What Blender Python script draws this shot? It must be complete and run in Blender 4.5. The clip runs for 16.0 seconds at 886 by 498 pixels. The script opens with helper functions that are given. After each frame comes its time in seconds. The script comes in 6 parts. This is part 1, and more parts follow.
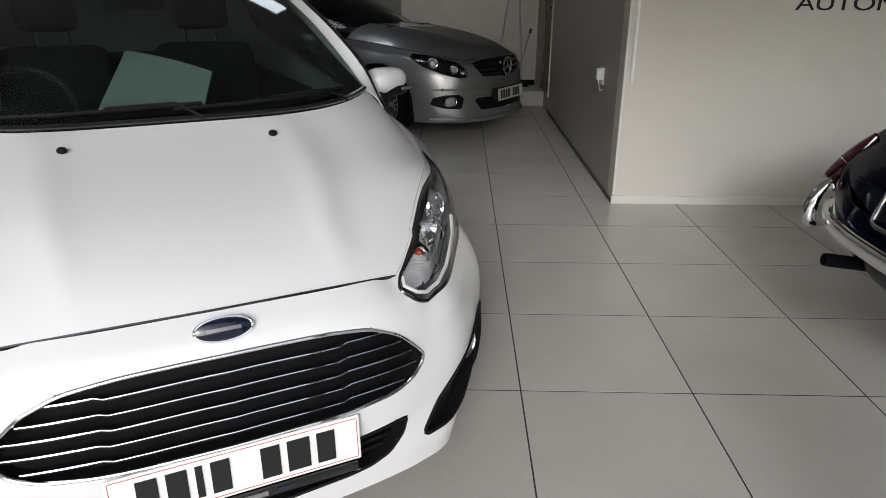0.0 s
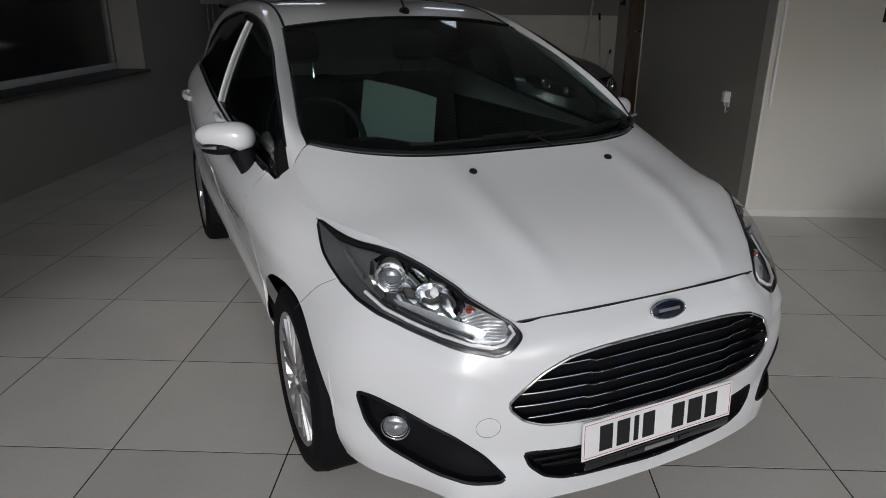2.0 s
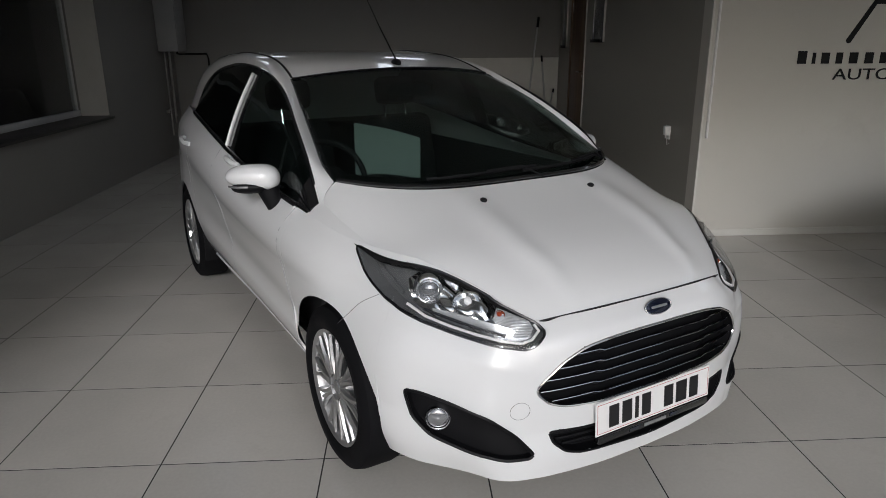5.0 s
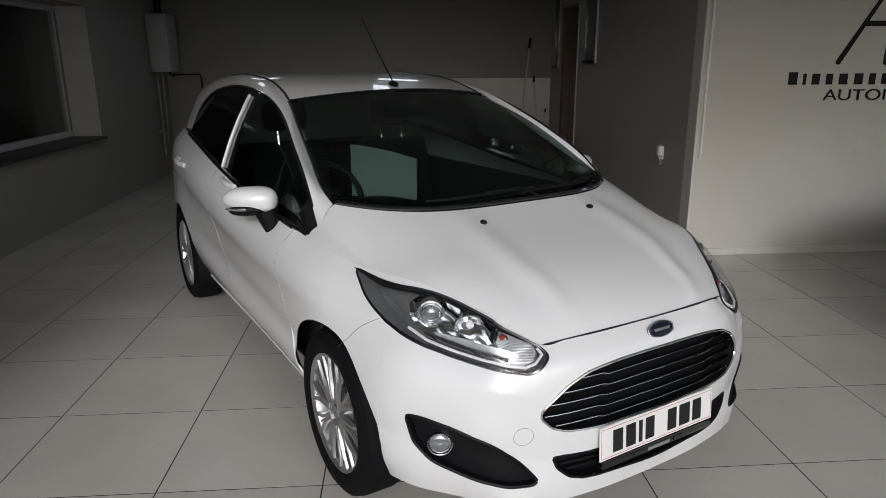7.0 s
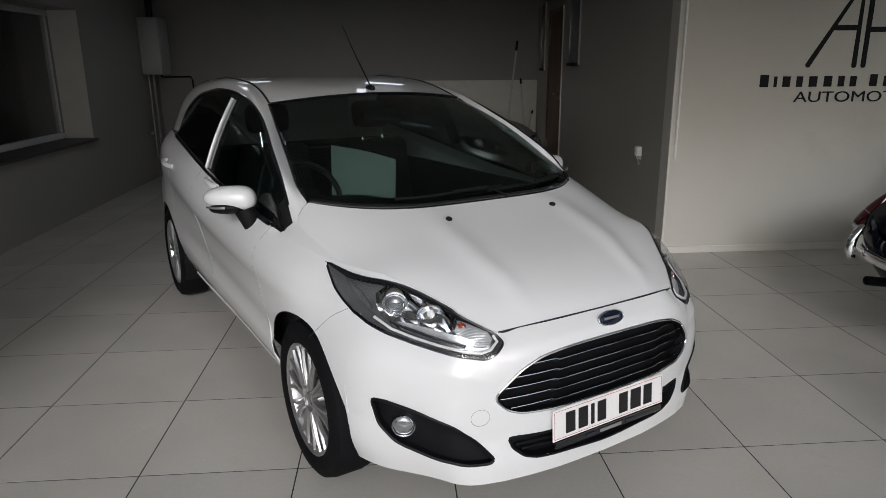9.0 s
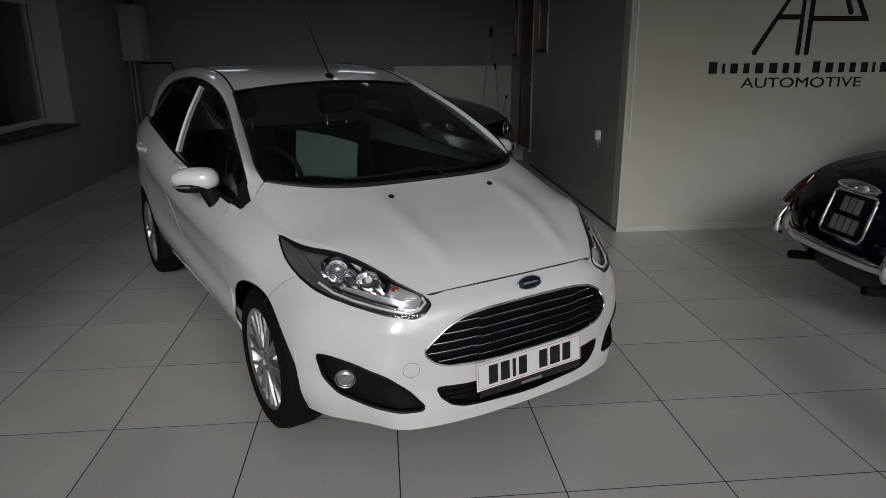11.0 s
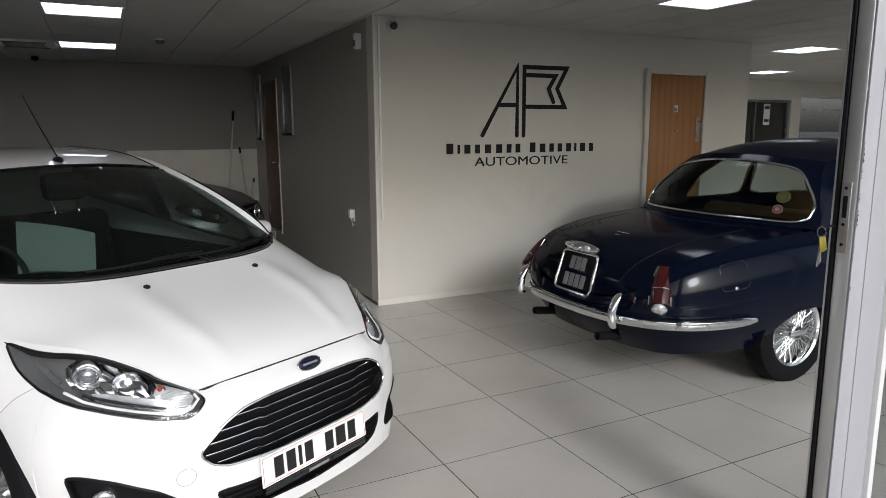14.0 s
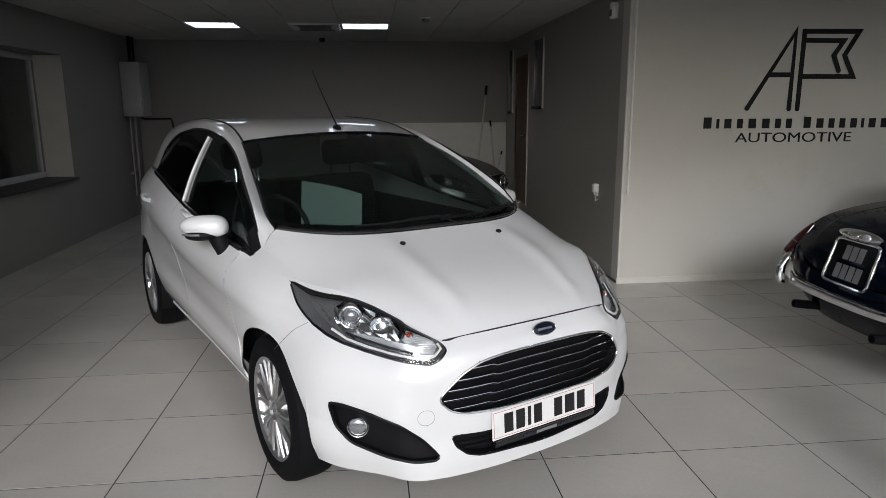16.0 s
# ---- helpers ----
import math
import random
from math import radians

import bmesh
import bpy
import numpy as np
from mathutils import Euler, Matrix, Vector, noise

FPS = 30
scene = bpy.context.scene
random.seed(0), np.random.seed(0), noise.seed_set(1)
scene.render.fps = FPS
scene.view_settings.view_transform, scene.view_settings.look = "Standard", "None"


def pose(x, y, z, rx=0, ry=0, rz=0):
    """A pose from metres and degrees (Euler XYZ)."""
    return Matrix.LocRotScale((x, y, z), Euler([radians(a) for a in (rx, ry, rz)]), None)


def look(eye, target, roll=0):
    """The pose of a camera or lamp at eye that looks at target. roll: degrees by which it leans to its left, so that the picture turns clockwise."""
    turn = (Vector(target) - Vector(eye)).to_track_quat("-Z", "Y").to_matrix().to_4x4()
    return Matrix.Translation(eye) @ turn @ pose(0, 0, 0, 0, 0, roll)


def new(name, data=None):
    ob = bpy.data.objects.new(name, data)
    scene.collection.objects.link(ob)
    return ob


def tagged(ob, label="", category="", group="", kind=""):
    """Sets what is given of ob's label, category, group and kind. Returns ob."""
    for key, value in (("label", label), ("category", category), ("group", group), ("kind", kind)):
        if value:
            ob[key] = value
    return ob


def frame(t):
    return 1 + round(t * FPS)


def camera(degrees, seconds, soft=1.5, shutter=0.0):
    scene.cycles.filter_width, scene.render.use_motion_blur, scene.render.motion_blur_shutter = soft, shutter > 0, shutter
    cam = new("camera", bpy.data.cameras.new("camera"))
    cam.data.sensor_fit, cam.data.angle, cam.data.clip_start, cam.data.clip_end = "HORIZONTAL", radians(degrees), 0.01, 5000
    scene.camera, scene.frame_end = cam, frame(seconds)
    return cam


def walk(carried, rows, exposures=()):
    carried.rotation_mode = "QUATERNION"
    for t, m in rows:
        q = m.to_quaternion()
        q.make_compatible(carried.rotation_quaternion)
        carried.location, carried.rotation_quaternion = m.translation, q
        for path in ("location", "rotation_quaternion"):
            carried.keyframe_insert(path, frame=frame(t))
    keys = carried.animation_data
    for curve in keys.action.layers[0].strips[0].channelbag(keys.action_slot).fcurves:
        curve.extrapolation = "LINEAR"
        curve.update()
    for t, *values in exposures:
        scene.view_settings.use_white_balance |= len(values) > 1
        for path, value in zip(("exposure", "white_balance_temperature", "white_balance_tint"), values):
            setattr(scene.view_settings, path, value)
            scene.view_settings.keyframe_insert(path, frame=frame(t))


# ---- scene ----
cam = camera(66.7, 16.0, 0.4)
PATH = [
    (0, (-0.226, -2.035, 1.314), (-0.271, -0.169, 0.595), 0.2),
    (0.5, (-0.341, -2.093, 1.33), (-0.4, -0.227, 0.614), 0.2),
    (1, (-0.602, -2.318, 1.405), (-0.675, -0.449, 0.698), 0.3),
    (1.5, (-0.927, -2.517, 1.459), (-1.005, -0.644, 0.761), 0.4),
    (2, (-1.209, -2.471, 1.431), (-1.279, -0.594, 0.744), 0.3),
    (2.5, (-1.401, -2.59, 1.458), (-1.455, -0.705, 0.794), 0.1),
    (3, (-1.477, -2.752, 1.478), (-1.485, -0.858, 0.837), 0.0),
    (3.5, (-1.472, -2.784, 1.473), (-1.45, -0.884, 0.848), -0.1),
    (4, (-1.455, -2.791, 1.476), (-1.399, -0.886, 0.87), -0.2),
    (6.5, (-1.502, -2.817, 1.499), (-1.371, -0.9, 0.945), -0.3),
    (7, (-1.502, -2.786, 1.498), (-1.369, -0.863, 0.965), -0.3),
    (7.5, (-1.421, -2.792, 1.512), (-1.284, -0.866, 0.989), -0.4),
    (8, (-1.408, -2.824, 1.516), (-1.267, -0.898, 0.996), -0.4),
    (10.5, (-1.344, -3.164, 1.51), (-1.199, -1.251, 0.945), -0.3),
    (11, (-1.226, -3.237, 1.545), (-1.055, -1.329, 0.972), -0.4),
    (11.5, (-1.19, -3.27, 1.612), (-0.695, -1.41, 1.07), -0.3),
    (12, (-1.174, -3.267, 1.618), (-0.426, -1.469, 1.161), -0.3),
    (12.5, (-1.165, -3.282, 1.6), (-0.306, -1.519, 1.204), -0.4),
    (13, (-1.149, -3.285, 1.589), (-0.226, -1.547, 1.23), -0.5),
    (13.5, (-1.191, -3.252, 1.549), (-0.247, -1.521, 1.209), -0.4),
    (14, (-1.302, -3.209, 1.529), (-0.422, -1.447, 1.184), -0.3),
    (14.5, (-1.348, -3.206, 1.503), (-0.751, -1.332, 1.143), -0.2),
    (15, (-1.34, -3.221, 1.493), (-0.984, -1.289, 1.117), -0.3),
    (15.5, (-1.33, -3.227, 1.496), (-1.079, -1.283, 1.102), -0.2),
    (16, (-1.316, -3.234, 1.505), (-1.111, -1.287, 1.094), -0.2),
]
walk(cam, [(t, look(eye, target, roll)) for t, eye, target, roll in PATH],
     [(t, stops + 0.10, kelvin, 11.5) for t, stops, kelvin in [(0, -0.09, 6090), (0.8, -0.27, 6000), (1.5, -0.75, 5950), (2.0, -0.93, 5940), (3.0, -0.85, 5940), (4.2, -0.74, 6000), (6.5, -0.58, 6070), (8.0, -0.53, 6070), (10.5, -0.93, 6030), (11.0, -1.18, 6040), (11.5, -0.98, 6020), (12.0, -0.45, 6020), (12.5, -0.10, 6030), (13.5, 0.08, 6110), (14.5, -0.09, 6090), (15.0, -0.22, 6030), (16.0, -0.36, 5990)]])

# ---- light: an overcast day outside a wide open shop front ----
world = bpy.data.worlds.new("overcast_sky")
world.use_nodes = True
scene.world = world
_sky = world.node_tree.nodes.new("ShaderNodeTexSky")
_sky.sky_type, _sky.sun_disc = "NISHITA", False
_sky.sun_elevation, _sky.sun_rotation = radians(23), radians(185)
_sky.air_density, _sky.dust_density, _sky.ozone_density = 1.2, 4.0, 1.0
_hsv = world.node_tree.nodes.new("ShaderNodeHueSaturation")
_hsv.inputs["Saturation"].default_value = 0.42
_bg = world.node_tree.nodes["Background"]
world.node_tree.links.new(_sky.outputs[0], _hsv.inputs["Color"])
world.node_tree.links.new(_hsv.outputs[0], _bg.inputs["Color"])
_bg.inputs["Strength"].default_value = 0.15
sun = new("sun", bpy.data.lights.new("sun", "SUN"))
sun.data.energy, sun.data.angle, sun.data.color = 1.35, radians(14), (1.0, 1.0, 1.0)
sun.matrix_world = look((-1.2, -14, 5.9), (0, 0, 0))


# ---- materials ----
def nodes_of(m):
    m.use_nodes = True
    return m.node_tree.nodes, m.node_tree.links, m.node_tree.nodes["Principled BSDF"]


def surface(name, colour, rough=0.5, metal=0.0, vary=0.06, scale=3.0, fine=60.0, bump=0.0, coat=0.0, per_object=0.0, spec=0.5, stain=None, stain_scale=1.2, stain_amount=0.0, rough_vary=0.12):
    """A painted, tiled or plain surface: two scales of variation in colour and gloss, and fine relief."""
    m = bpy.data.materials.new(name)
    n, l, p = nodes_of(m)
    co = n.new("ShaderNodeTexCoord")
    big, small = n.new("ShaderNodeTexNoise"), n.new("ShaderNodeTexNoise")
    big.inputs["Scale"].default_value, small.inputs["Scale"].default_value = scale, fine
    big.inputs["Detail"].default_value, small.inputs["Detail"].default_value = 5, 3
    for k in (big, small):
        l.new(co.outputs["Object"], k.inputs["Vector"])
    mix = n.new("ShaderNodeMath")
    mix.operation = "MULTIPLY_ADD"
    l.new(small.outputs["Fac"], mix.inputs[0])
    mix.inputs[1].default_value = 0.4
    l.new(big.outputs["Fac"], mix.inputs[2])
    ramp = n.new("ShaderNodeValToRGB")
    lo, hi = [max(c * (1 - vary), 0) for c in colour], [min(c * (1 + vary), 1) for c in colour]
    ramp.color_ramp.elements[0].position, ramp.color_ramp.elements[1].position = 0.45, 0.95
    ramp.color_ramp.elements[0].color, ramp.color_ramp.elements[1].color = (*lo, 1), (*hi, 1)
    l.new(mix.outputs[0], ramp.inputs["Fac"])
    out = ramp.outputs["Color"]
    if stain_amount:
        st = n.new("ShaderNodeTexNoise")
        st.inputs["Scale"].default_value, st.inputs["Detail"].default_value, st.inputs["Roughness"].default_value = stain_scale, 8, 0.7
        l.new(co.outputs["Object"], st.inputs["Vector"])
        cut = n.new("ShaderNodeMapRange")
        cut.inputs["From Min"].default_value, cut.inputs["From Max"].default_value, cut.inputs["To Max"].default_value = 0.58, 0.78, stain_amount
        l.new(st.outputs["Fac"], cut.inputs["Value"])
        mx = n.new("ShaderNodeMixRGB")
        mx.inputs["Color2"].default_value = (*(stain or [c * 0.5 for c in colour]), 1)
        l.new(cut.outputs[0], mx.inputs["Fac"])
        l.new(out, mx.inputs["Color1"])
        out = mx.outputs[0]
    if per_object:
        info = n.new("ShaderNodeObjectInfo")
        mr = n.new("ShaderNodeMapRange")
        mr.inputs["To Min"].default_value, mr.inputs["To Max"].default_value = 1 - per_object, 1 + per_object
        l.new(info.outputs["Random"], mr.inputs["Value"])
        hv = n.new("ShaderNodeHueSaturation")
        l.new(mr.outputs[0], hv.inputs["Value"])
        l.new(out, hv.inputs["Color"])
        out = hv.outputs[0]
    l.new(out, p.inputs["Base Color"])
    rr = n.new("ShaderNodeMapRange")
    rr.inputs["From Min"].default_value, rr.inputs["From Max"].default_value = 0.35, 1.0
    rr.inputs["To Min"].default_value, rr.inputs["To Max"].default_value = max(rough * (1 - rough_vary), 0.0), min(rough * (1 + rough_vary), 1)
    l.new(mix.outputs[0], rr.inputs["Value"])
    l.new(rr.outputs[0], p.inputs["Roughness"])
    p.inputs["Metallic"].default_value, p.inputs["Coat Weight"].default_value, p.inputs["Specular IOR Level"].default_value = metal, coat, spec
    p.inputs["Coat Roughness"].default_value = 0.05
    if bump:
        b = n.new("ShaderNodeBump")
        b.inputs["Strength"].default_value, b.inputs["Distance"].default_value = bump, 0.004
        l.new(mix.outputs[0], b.inputs["Height"])
        l.new(b.outputs[0], p.inputs["Normal"])
    return m


def clear(name, tint, ior=1.5, gloss=0.02, shine=0.8):
    """A thin pane: straight through with a tint, and a mirror image by the Fresnel law."""
    m = bpy.data.materials.new(name)
    m.use_nodes = True
    n, l = m.node_tree.nodes, m.node_tree.links
    n.remove(n["Principled BSDF"])
    tr, gl, lw, mx = n.new("ShaderNodeBsdfTransparent"), n.new("ShaderNodeBsdfGlossy"), n.new("ShaderNodeLayerWeight"), n.new("ShaderNodeMixShader")
    tr.inputs["Color"].default_value = (*tint, 1)
    gl.inputs["Roughness"].default_value = gloss
    lw.inputs["Blend"].default_value = 0.5
    pw, ma = n.new("ShaderNodeMath"), n.new("ShaderNodeMath")
    pw.operation, ma.operation = "POWER", "MULTIPLY_ADD"
    pw.inputs[1].default_value, ma.inputs[1].default_value, ma.inputs[2].default_value = 5.0, 0.96, (ior - 1) ** 2 / (ior + 1) ** 2 * shine
    l.new(lw.outputs["Facing"], pw.inputs[0])
    l.new(pw.outputs[0], ma.inputs[0])
    l.new(ma.outputs[0], mx.inputs[0])
    l.new(tr.outputs[0], mx.inputs[1])
    l.new(gl.outputs[0], mx.inputs[2])
    l.new(mx.outputs[0], n["Material Output"].inputs["Surface"])
    return m


def glow(name, colour, strength):
    m = bpy.data.materials.new(name)
    n, l, p = nodes_of(m)
    p.inputs["Base Color"].default_value = (*colour, 1)
    p.inputs["Emission Color"].default_value = (*colour, 1)
    p.inputs["Emission Strength"].default_value = strength
    return m


def flake(name, colour, rough=0.3):
    """Metallic car paint: fine flakes under clear lacquer."""
    m = surface(name, colour, rough, 0.75, 0.10, 4.0, 900.0, 0.02, 1.0)
    return m


TILE = surface("glazed_floor_tile", (0.51, 0.49, 0.45), 0.24, vary=0.08, scale=1.6, fine=70, bump=0.03, per_object=0.035, spec=0.45, stain=(0.36, 0.325, 0.27), stain_scale=2.3, stain_amount=0.28)
GROUT = surface("dark_grout", (0.022, 0.021, 0.02), 0.9, vary=0.3, fine=120, bump=0.3)
WALL = surface("off_white_wall_paint", (0.56, 0.54, 0.49), 0.55, vary=0.04, scale=0.9, fine=140, bump=0.10, stain=(0.38, 0.36, 0.32), stain_scale=1.7, stain_amount=0.3)
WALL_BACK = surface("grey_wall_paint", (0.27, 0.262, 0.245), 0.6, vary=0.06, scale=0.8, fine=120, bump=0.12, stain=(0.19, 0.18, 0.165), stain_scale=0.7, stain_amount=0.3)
# partition: about half the sign wall's tone
WALL_SIDE = surface("darker_wall_paint", (0.30, 0.286, 0.25), 0.38, vary=0.05, scale=0.8, fine=120, bump=0.07, stain=(0.20, 0.19, 0.165), stain_scale=0.7, stain_amount=0.25)
SKIRT = surface("white_gloss_paint", (0.62, 0.605, 0.56), 0.35, vary=0.05, scale=5, fine=90, bump=0.04, stain=(0.4, 0.38, 0.34), stain_scale=4, stain_amount=0.4)
CEIL = surface("ceiling_tile_white", (0.56, 0.55, 0.52), 0.8, vary=0.07, scale=2, fine=220, bump=0.2, stain=(0.36, 0.34, 0.30), stain_scale=1.1, stain_amount=0.45)
BOILER_GREY = surface("grey_boiler_enamel", (0.40, 0.40, 0.39), 0.4, vary=0.05, scale=6)
CEIL_GRID = surface("ceiling_grid_grey", (0.33, 0.33, 0.32), 0.5, vary=0.06)
LIGHT_ON = glow("ceiling_light_diffuser", (0.93, 0.97, 1.0), 2.9)
WHITE_PLASTIC = surface("white_plastic", (0.75, 0.75, 0.73), 0.4, vary=0.03, scale=8)
BLACK_PLASTIC = surface("black_plastic", (0.007, 0.007, 0.008), 0.5, vary=0.2, scale=12, fine=250, bump=0.06, spec=0.14)
GLOSS_BLACK = surface("gloss_black", (0.008, 0.008, 0.009), 0.12, vary=0.2, coat=0.6)
RUBBER = surface("tyre_rubber", (0.006, 0.006, 0.007), 0.75, vary=0.25, scale=14, fine=160, bump=0.15, spec=0.1)
CHROME = surface("chrome", (0.82, 0.83, 0.84), 0.07, 1.0, vary=0.03, scale=5, fine=80)
ALLOY = surface("silver_alloy", (0.46, 0.46, 0.465), 0.34, 0.9, vary=0.06, scale=9, fine=200)
ALU = surface("brushed_aluminium", (0.58, 0.58, 0.58), 0.38, 0.85, vary=0.10, scale=3, fine=240, bump=0.04)
STEEL = surface("dull_steel", (0.35, 0.34, 0.33), 0.5, 0.9, vary=0.2, scale=10)
WHITE_PAINT = surface("white_car_paint", (0.712, 0.718, 0.722), 0.32, vary=0.012, scale=1.5, fine=500, coat=1.0)
NAVY_PAINT = surface("navy_car_paint", (0.0014, 0.0030, 0.0098), 0.4, vary=0.12, scale=3, fine=500, coat=0.5, spec=0.0)
NAVY_PAINT.node_tree.nodes["Principled BSDF"].inputs["Coat Roughness"].default_value = 0.13
SILVER_PAINT = flake("silver_car_paint", (0.29, 0.295, 0.30), 0.34)
# darker than plain car glass: the cabin's dimness is put into the tint
AUTO_GLASS = clear("dimmed_car_glass", (0.60, 0.66, 0.64), 1.5, 0.02, 0.6)
DOOR_GLASS = clear("door_glass", (0.84, 0.88, 0.87), 1.5)
DARK_GLASS = clear("privacy_car_glass", (0.42, 0.45, 0.45), 1.5)
LENS = clear("clear_lamp_lens", (0.93, 0.94, 0.95), 1.45)
WINDOW_GLASS = clear("window_glass", (0.885, 0.90, 0.90), 1.52, 0.0, 1.15)
RED_LENS = surface("red_lamp_glass", (0.036, 0.0015, 0.003), 0.08, vary=0.15, scale=30, fine=200, coat=1.0)
DARK_LENS = surface("projector_glass", (0.33, 0.34, 0.36), 0.05, 0.75, vary=0.15, scale=20, coat=1.0)
AMBER = surface("amber_bulb_glass", (0.36, 0.05, 0.016), 0.2, vary=0.2, scale=40)
LAMP_CHROME = surface("lamp_chrome", (0.92, 0.93, 0.94), 0.07, 1.0, vary=0.05, scale=30, fine=150)
GREY_LENS = surface("frosted_reflector", (0.74, 0.75, 0.76), 0.2, 0.55, vary=0.2, scale=30, fine=150, bump=0.25)
SMOKE = surface("smoked_grey_trim", (0.22, 0.225, 0.23), 0.25, 0.5, vary=0.15, scale=10)
CLOTH = surface("charcoal_seat_cloth", (0.013, 0.013, 0.014), 0.9, vary=0.25, scale=20, fine=260, bump=0.3)
DASH = surface("dash_plastic", (0.018, 0.018, 0.019), 0.6, vary=0.2, scale=30, fine=260, bump=0.15)
TAN = surface("tan_leather", (0.24, 0.12, 0.05), 0.5, vary=0.15, scale=9, fine=120, bump=0.15)
PLATE_WHITE = surface("reflective_plate_white", (0.78, 0.77, 0.76), 0.4, vary=0.02, scale=30)
PLATE_YELLOW = surface("reflective_plate_pale", (0.70, 0.69, 0.62), 0.4, vary=0.02, scale=30)
PRINT_BLACK = surface("black_print", (0.010, 0.010, 0.011), 0.45, vary=0.1)
PRINT_RED = surface("red_print", (0.45, 0.10, 0.10), 0.5, vary=0.1)
PRINT_SILVER = surface("silver_print", (0.21, 0.21, 0.215), 0.45, 0.2, vary=0.1)
BADGE_BLUE = surface("badge_blue", (0.004, 0.007, 0.022), 0.15, vary=0.1, coat=1.0)
VINYL = surface("black_wall_vinyl", (0.009, 0.009, 0.010), 0.5, vary=0.15, scale=6, spec=0.2)
PAPER = surface("pale_paper", (0.62, 0.70, 0.68), 0.7, vary=0.03, scale=6)
YELLOW = surface("yellow_tag", (0.19, 0.155, 0.02), 0.5, vary=0.15, scale=20)
PINK = surface("pink_sticker", (0.65, 0.25, 0.24), 0.5, vary=0.2, scale=40)
GREY_FRAME = surface("grey_painted_frame", (0.33, 0.335, 0.355), 0.5, vary=0.05, scale=4, fine=90, bump=0.06, stain=(0.25, 0.25, 0.26), stain_scale=9, stain_amount=0.25)
WHITE_FRAME = surface("white_painted_frame", (0.61, 0.61, 0.61), 0.4, vary=0.03, scale=5)
SILL_DARK = surface("dark_sill", (0.055, 0.052, 0.05), 0.5, vary=0.2, scale=6, bump=0.1)
STONE = surface("plinth_white", (0.62, 0.61, 0.58), 0.5, vary=0.06, scale=4, bump=0.1)


def wood(name, dark, light, scale=3.0, rough=0.4):
    m = bpy.data.materials.new(name)
    n, l, p = nodes_of(m)
    co, mp, ns, wv, rp = n.new("ShaderNodeTexCoord"), n.new("ShaderNodeMapping"), n.new("ShaderNodeTexNoise"), n.new("ShaderNodeTexWave"), n.new("ShaderNodeValToRGB")
    mp.inputs["Scale"].default_value = (9, 9, 0.7)
    l.new(co.outputs["Object"], mp.inputs["Vector"])
    l.new(mp.outputs[0], ns.inputs["Vector"])
    ns.inputs["Scale"].default_value, ns.inputs["Detail"].default_value = scale, 7
    l.new(mp.outputs[0], wv.inputs["Vector"])
    wv.inputs["Scale"].default_value, wv.inputs["Distortion"].default_value, wv.inputs["Detail"].default_value = 0.35, 14, 4
    ad = n.new("ShaderNodeMath")
    l.new(ns.outputs["Fac"], ad.inputs[0])
    l.new(wv.outputs["Fac"], ad.inputs[1])
    ad.operation = "MULTIPLY"
    rp.color_ramp.elements[0].color, rp.color_ramp.elements[1].color = (*dark, 1), (*light, 1)
    rp.color_ramp.elements[1].position = 0.6
    l.new(ad.outputs[0], rp.inputs["Fac"])
    l.new(rp.outputs[0], p.inputs["Base Color"])
    p.inputs["Roughness"].default_value = rough
    return m


OAK = wood("oak_veneer", (0.26, 0.112, 0.028), (0.32, 0.142, 0.040))
BROWN_WOOD = wood("brown_stained_door", (0.10, 0.055, 0.03), (0.17, 0.10, 0.055))


# ---- mesh tools ----
def mesh_of(bm, name, material, smooth=True):
    me = bpy.data.meshes.new(name)
    bmesh.ops.recalc_face_normals(bm, faces=bm.faces)
    bm.to_mesh(me)
    bm.free()
    me.materials.append(material)
    if smooth:
        me.polygons.foreach_set("use_smooth", [True] * len(me.polygons))
        me.set_sharp_from_angle(angle=radians(38))
    return me


def part(name, bm, material, parent=None, label="", smooth=True):
    ob = new(name, mesh_of(bm, name, material, smooth))
    if parent is not None:
        ob.parent = parent
    if label:
        tagged(ob, label)
    return ob


def thing(name, m, label, category, group="", kind=""):
    ob = new(name)
    ob.matrix_world = m
    ob.empty_display_size = 0.1
    return tagged(ob, label, category, group, kind)


def box(bm, lo, hi, bevel=0.0, m=None, segments=2):
    c = [(a + b) / 2 for a, b in zip(lo, hi)]
    s = [b - a for a, b in zip(lo, hi)]
    r = bmesh.ops.create_cube(bm, size=1, matrix=Matrix.Translation(c) @ Matrix.Diagonal((*s, 1)))
    vs = r["verts"]
    if bevel:
        es = list({e for v in vs for e in v.link_edges})
        b = bmesh.ops.bevel(bm, geom=es, offset=bevel, segments=segments, affect="EDGES", profile=0.5)
        vs = list({v for f in b["faces"] for v in f.verts} | {v for v in vs if v.is_valid})
    if m is not None:
        bmesh.ops.transform(bm, matrix=m, verts=[v for v in vs if v.is_valid])
    return bm


def boxed(lo, hi, bevel=0.0, m=None):
    return box(bmesh.new(), lo, hi, bevel, m)


def rod(bm, a, b, r, n=12, r2=None):
    a, b = Vector(a), Vector(b)
    m = Matrix.Translation((a + b) / 2) @ (b - a).to_track_quat("Z", "Y").to_matrix().to_4x4()
    bmesh.ops.create_cone(bm, cap_ends=True, segments=n, radius1=r, radius2=r if r2 is None else r2, depth=(b - a).length, matrix=m)
    return bm


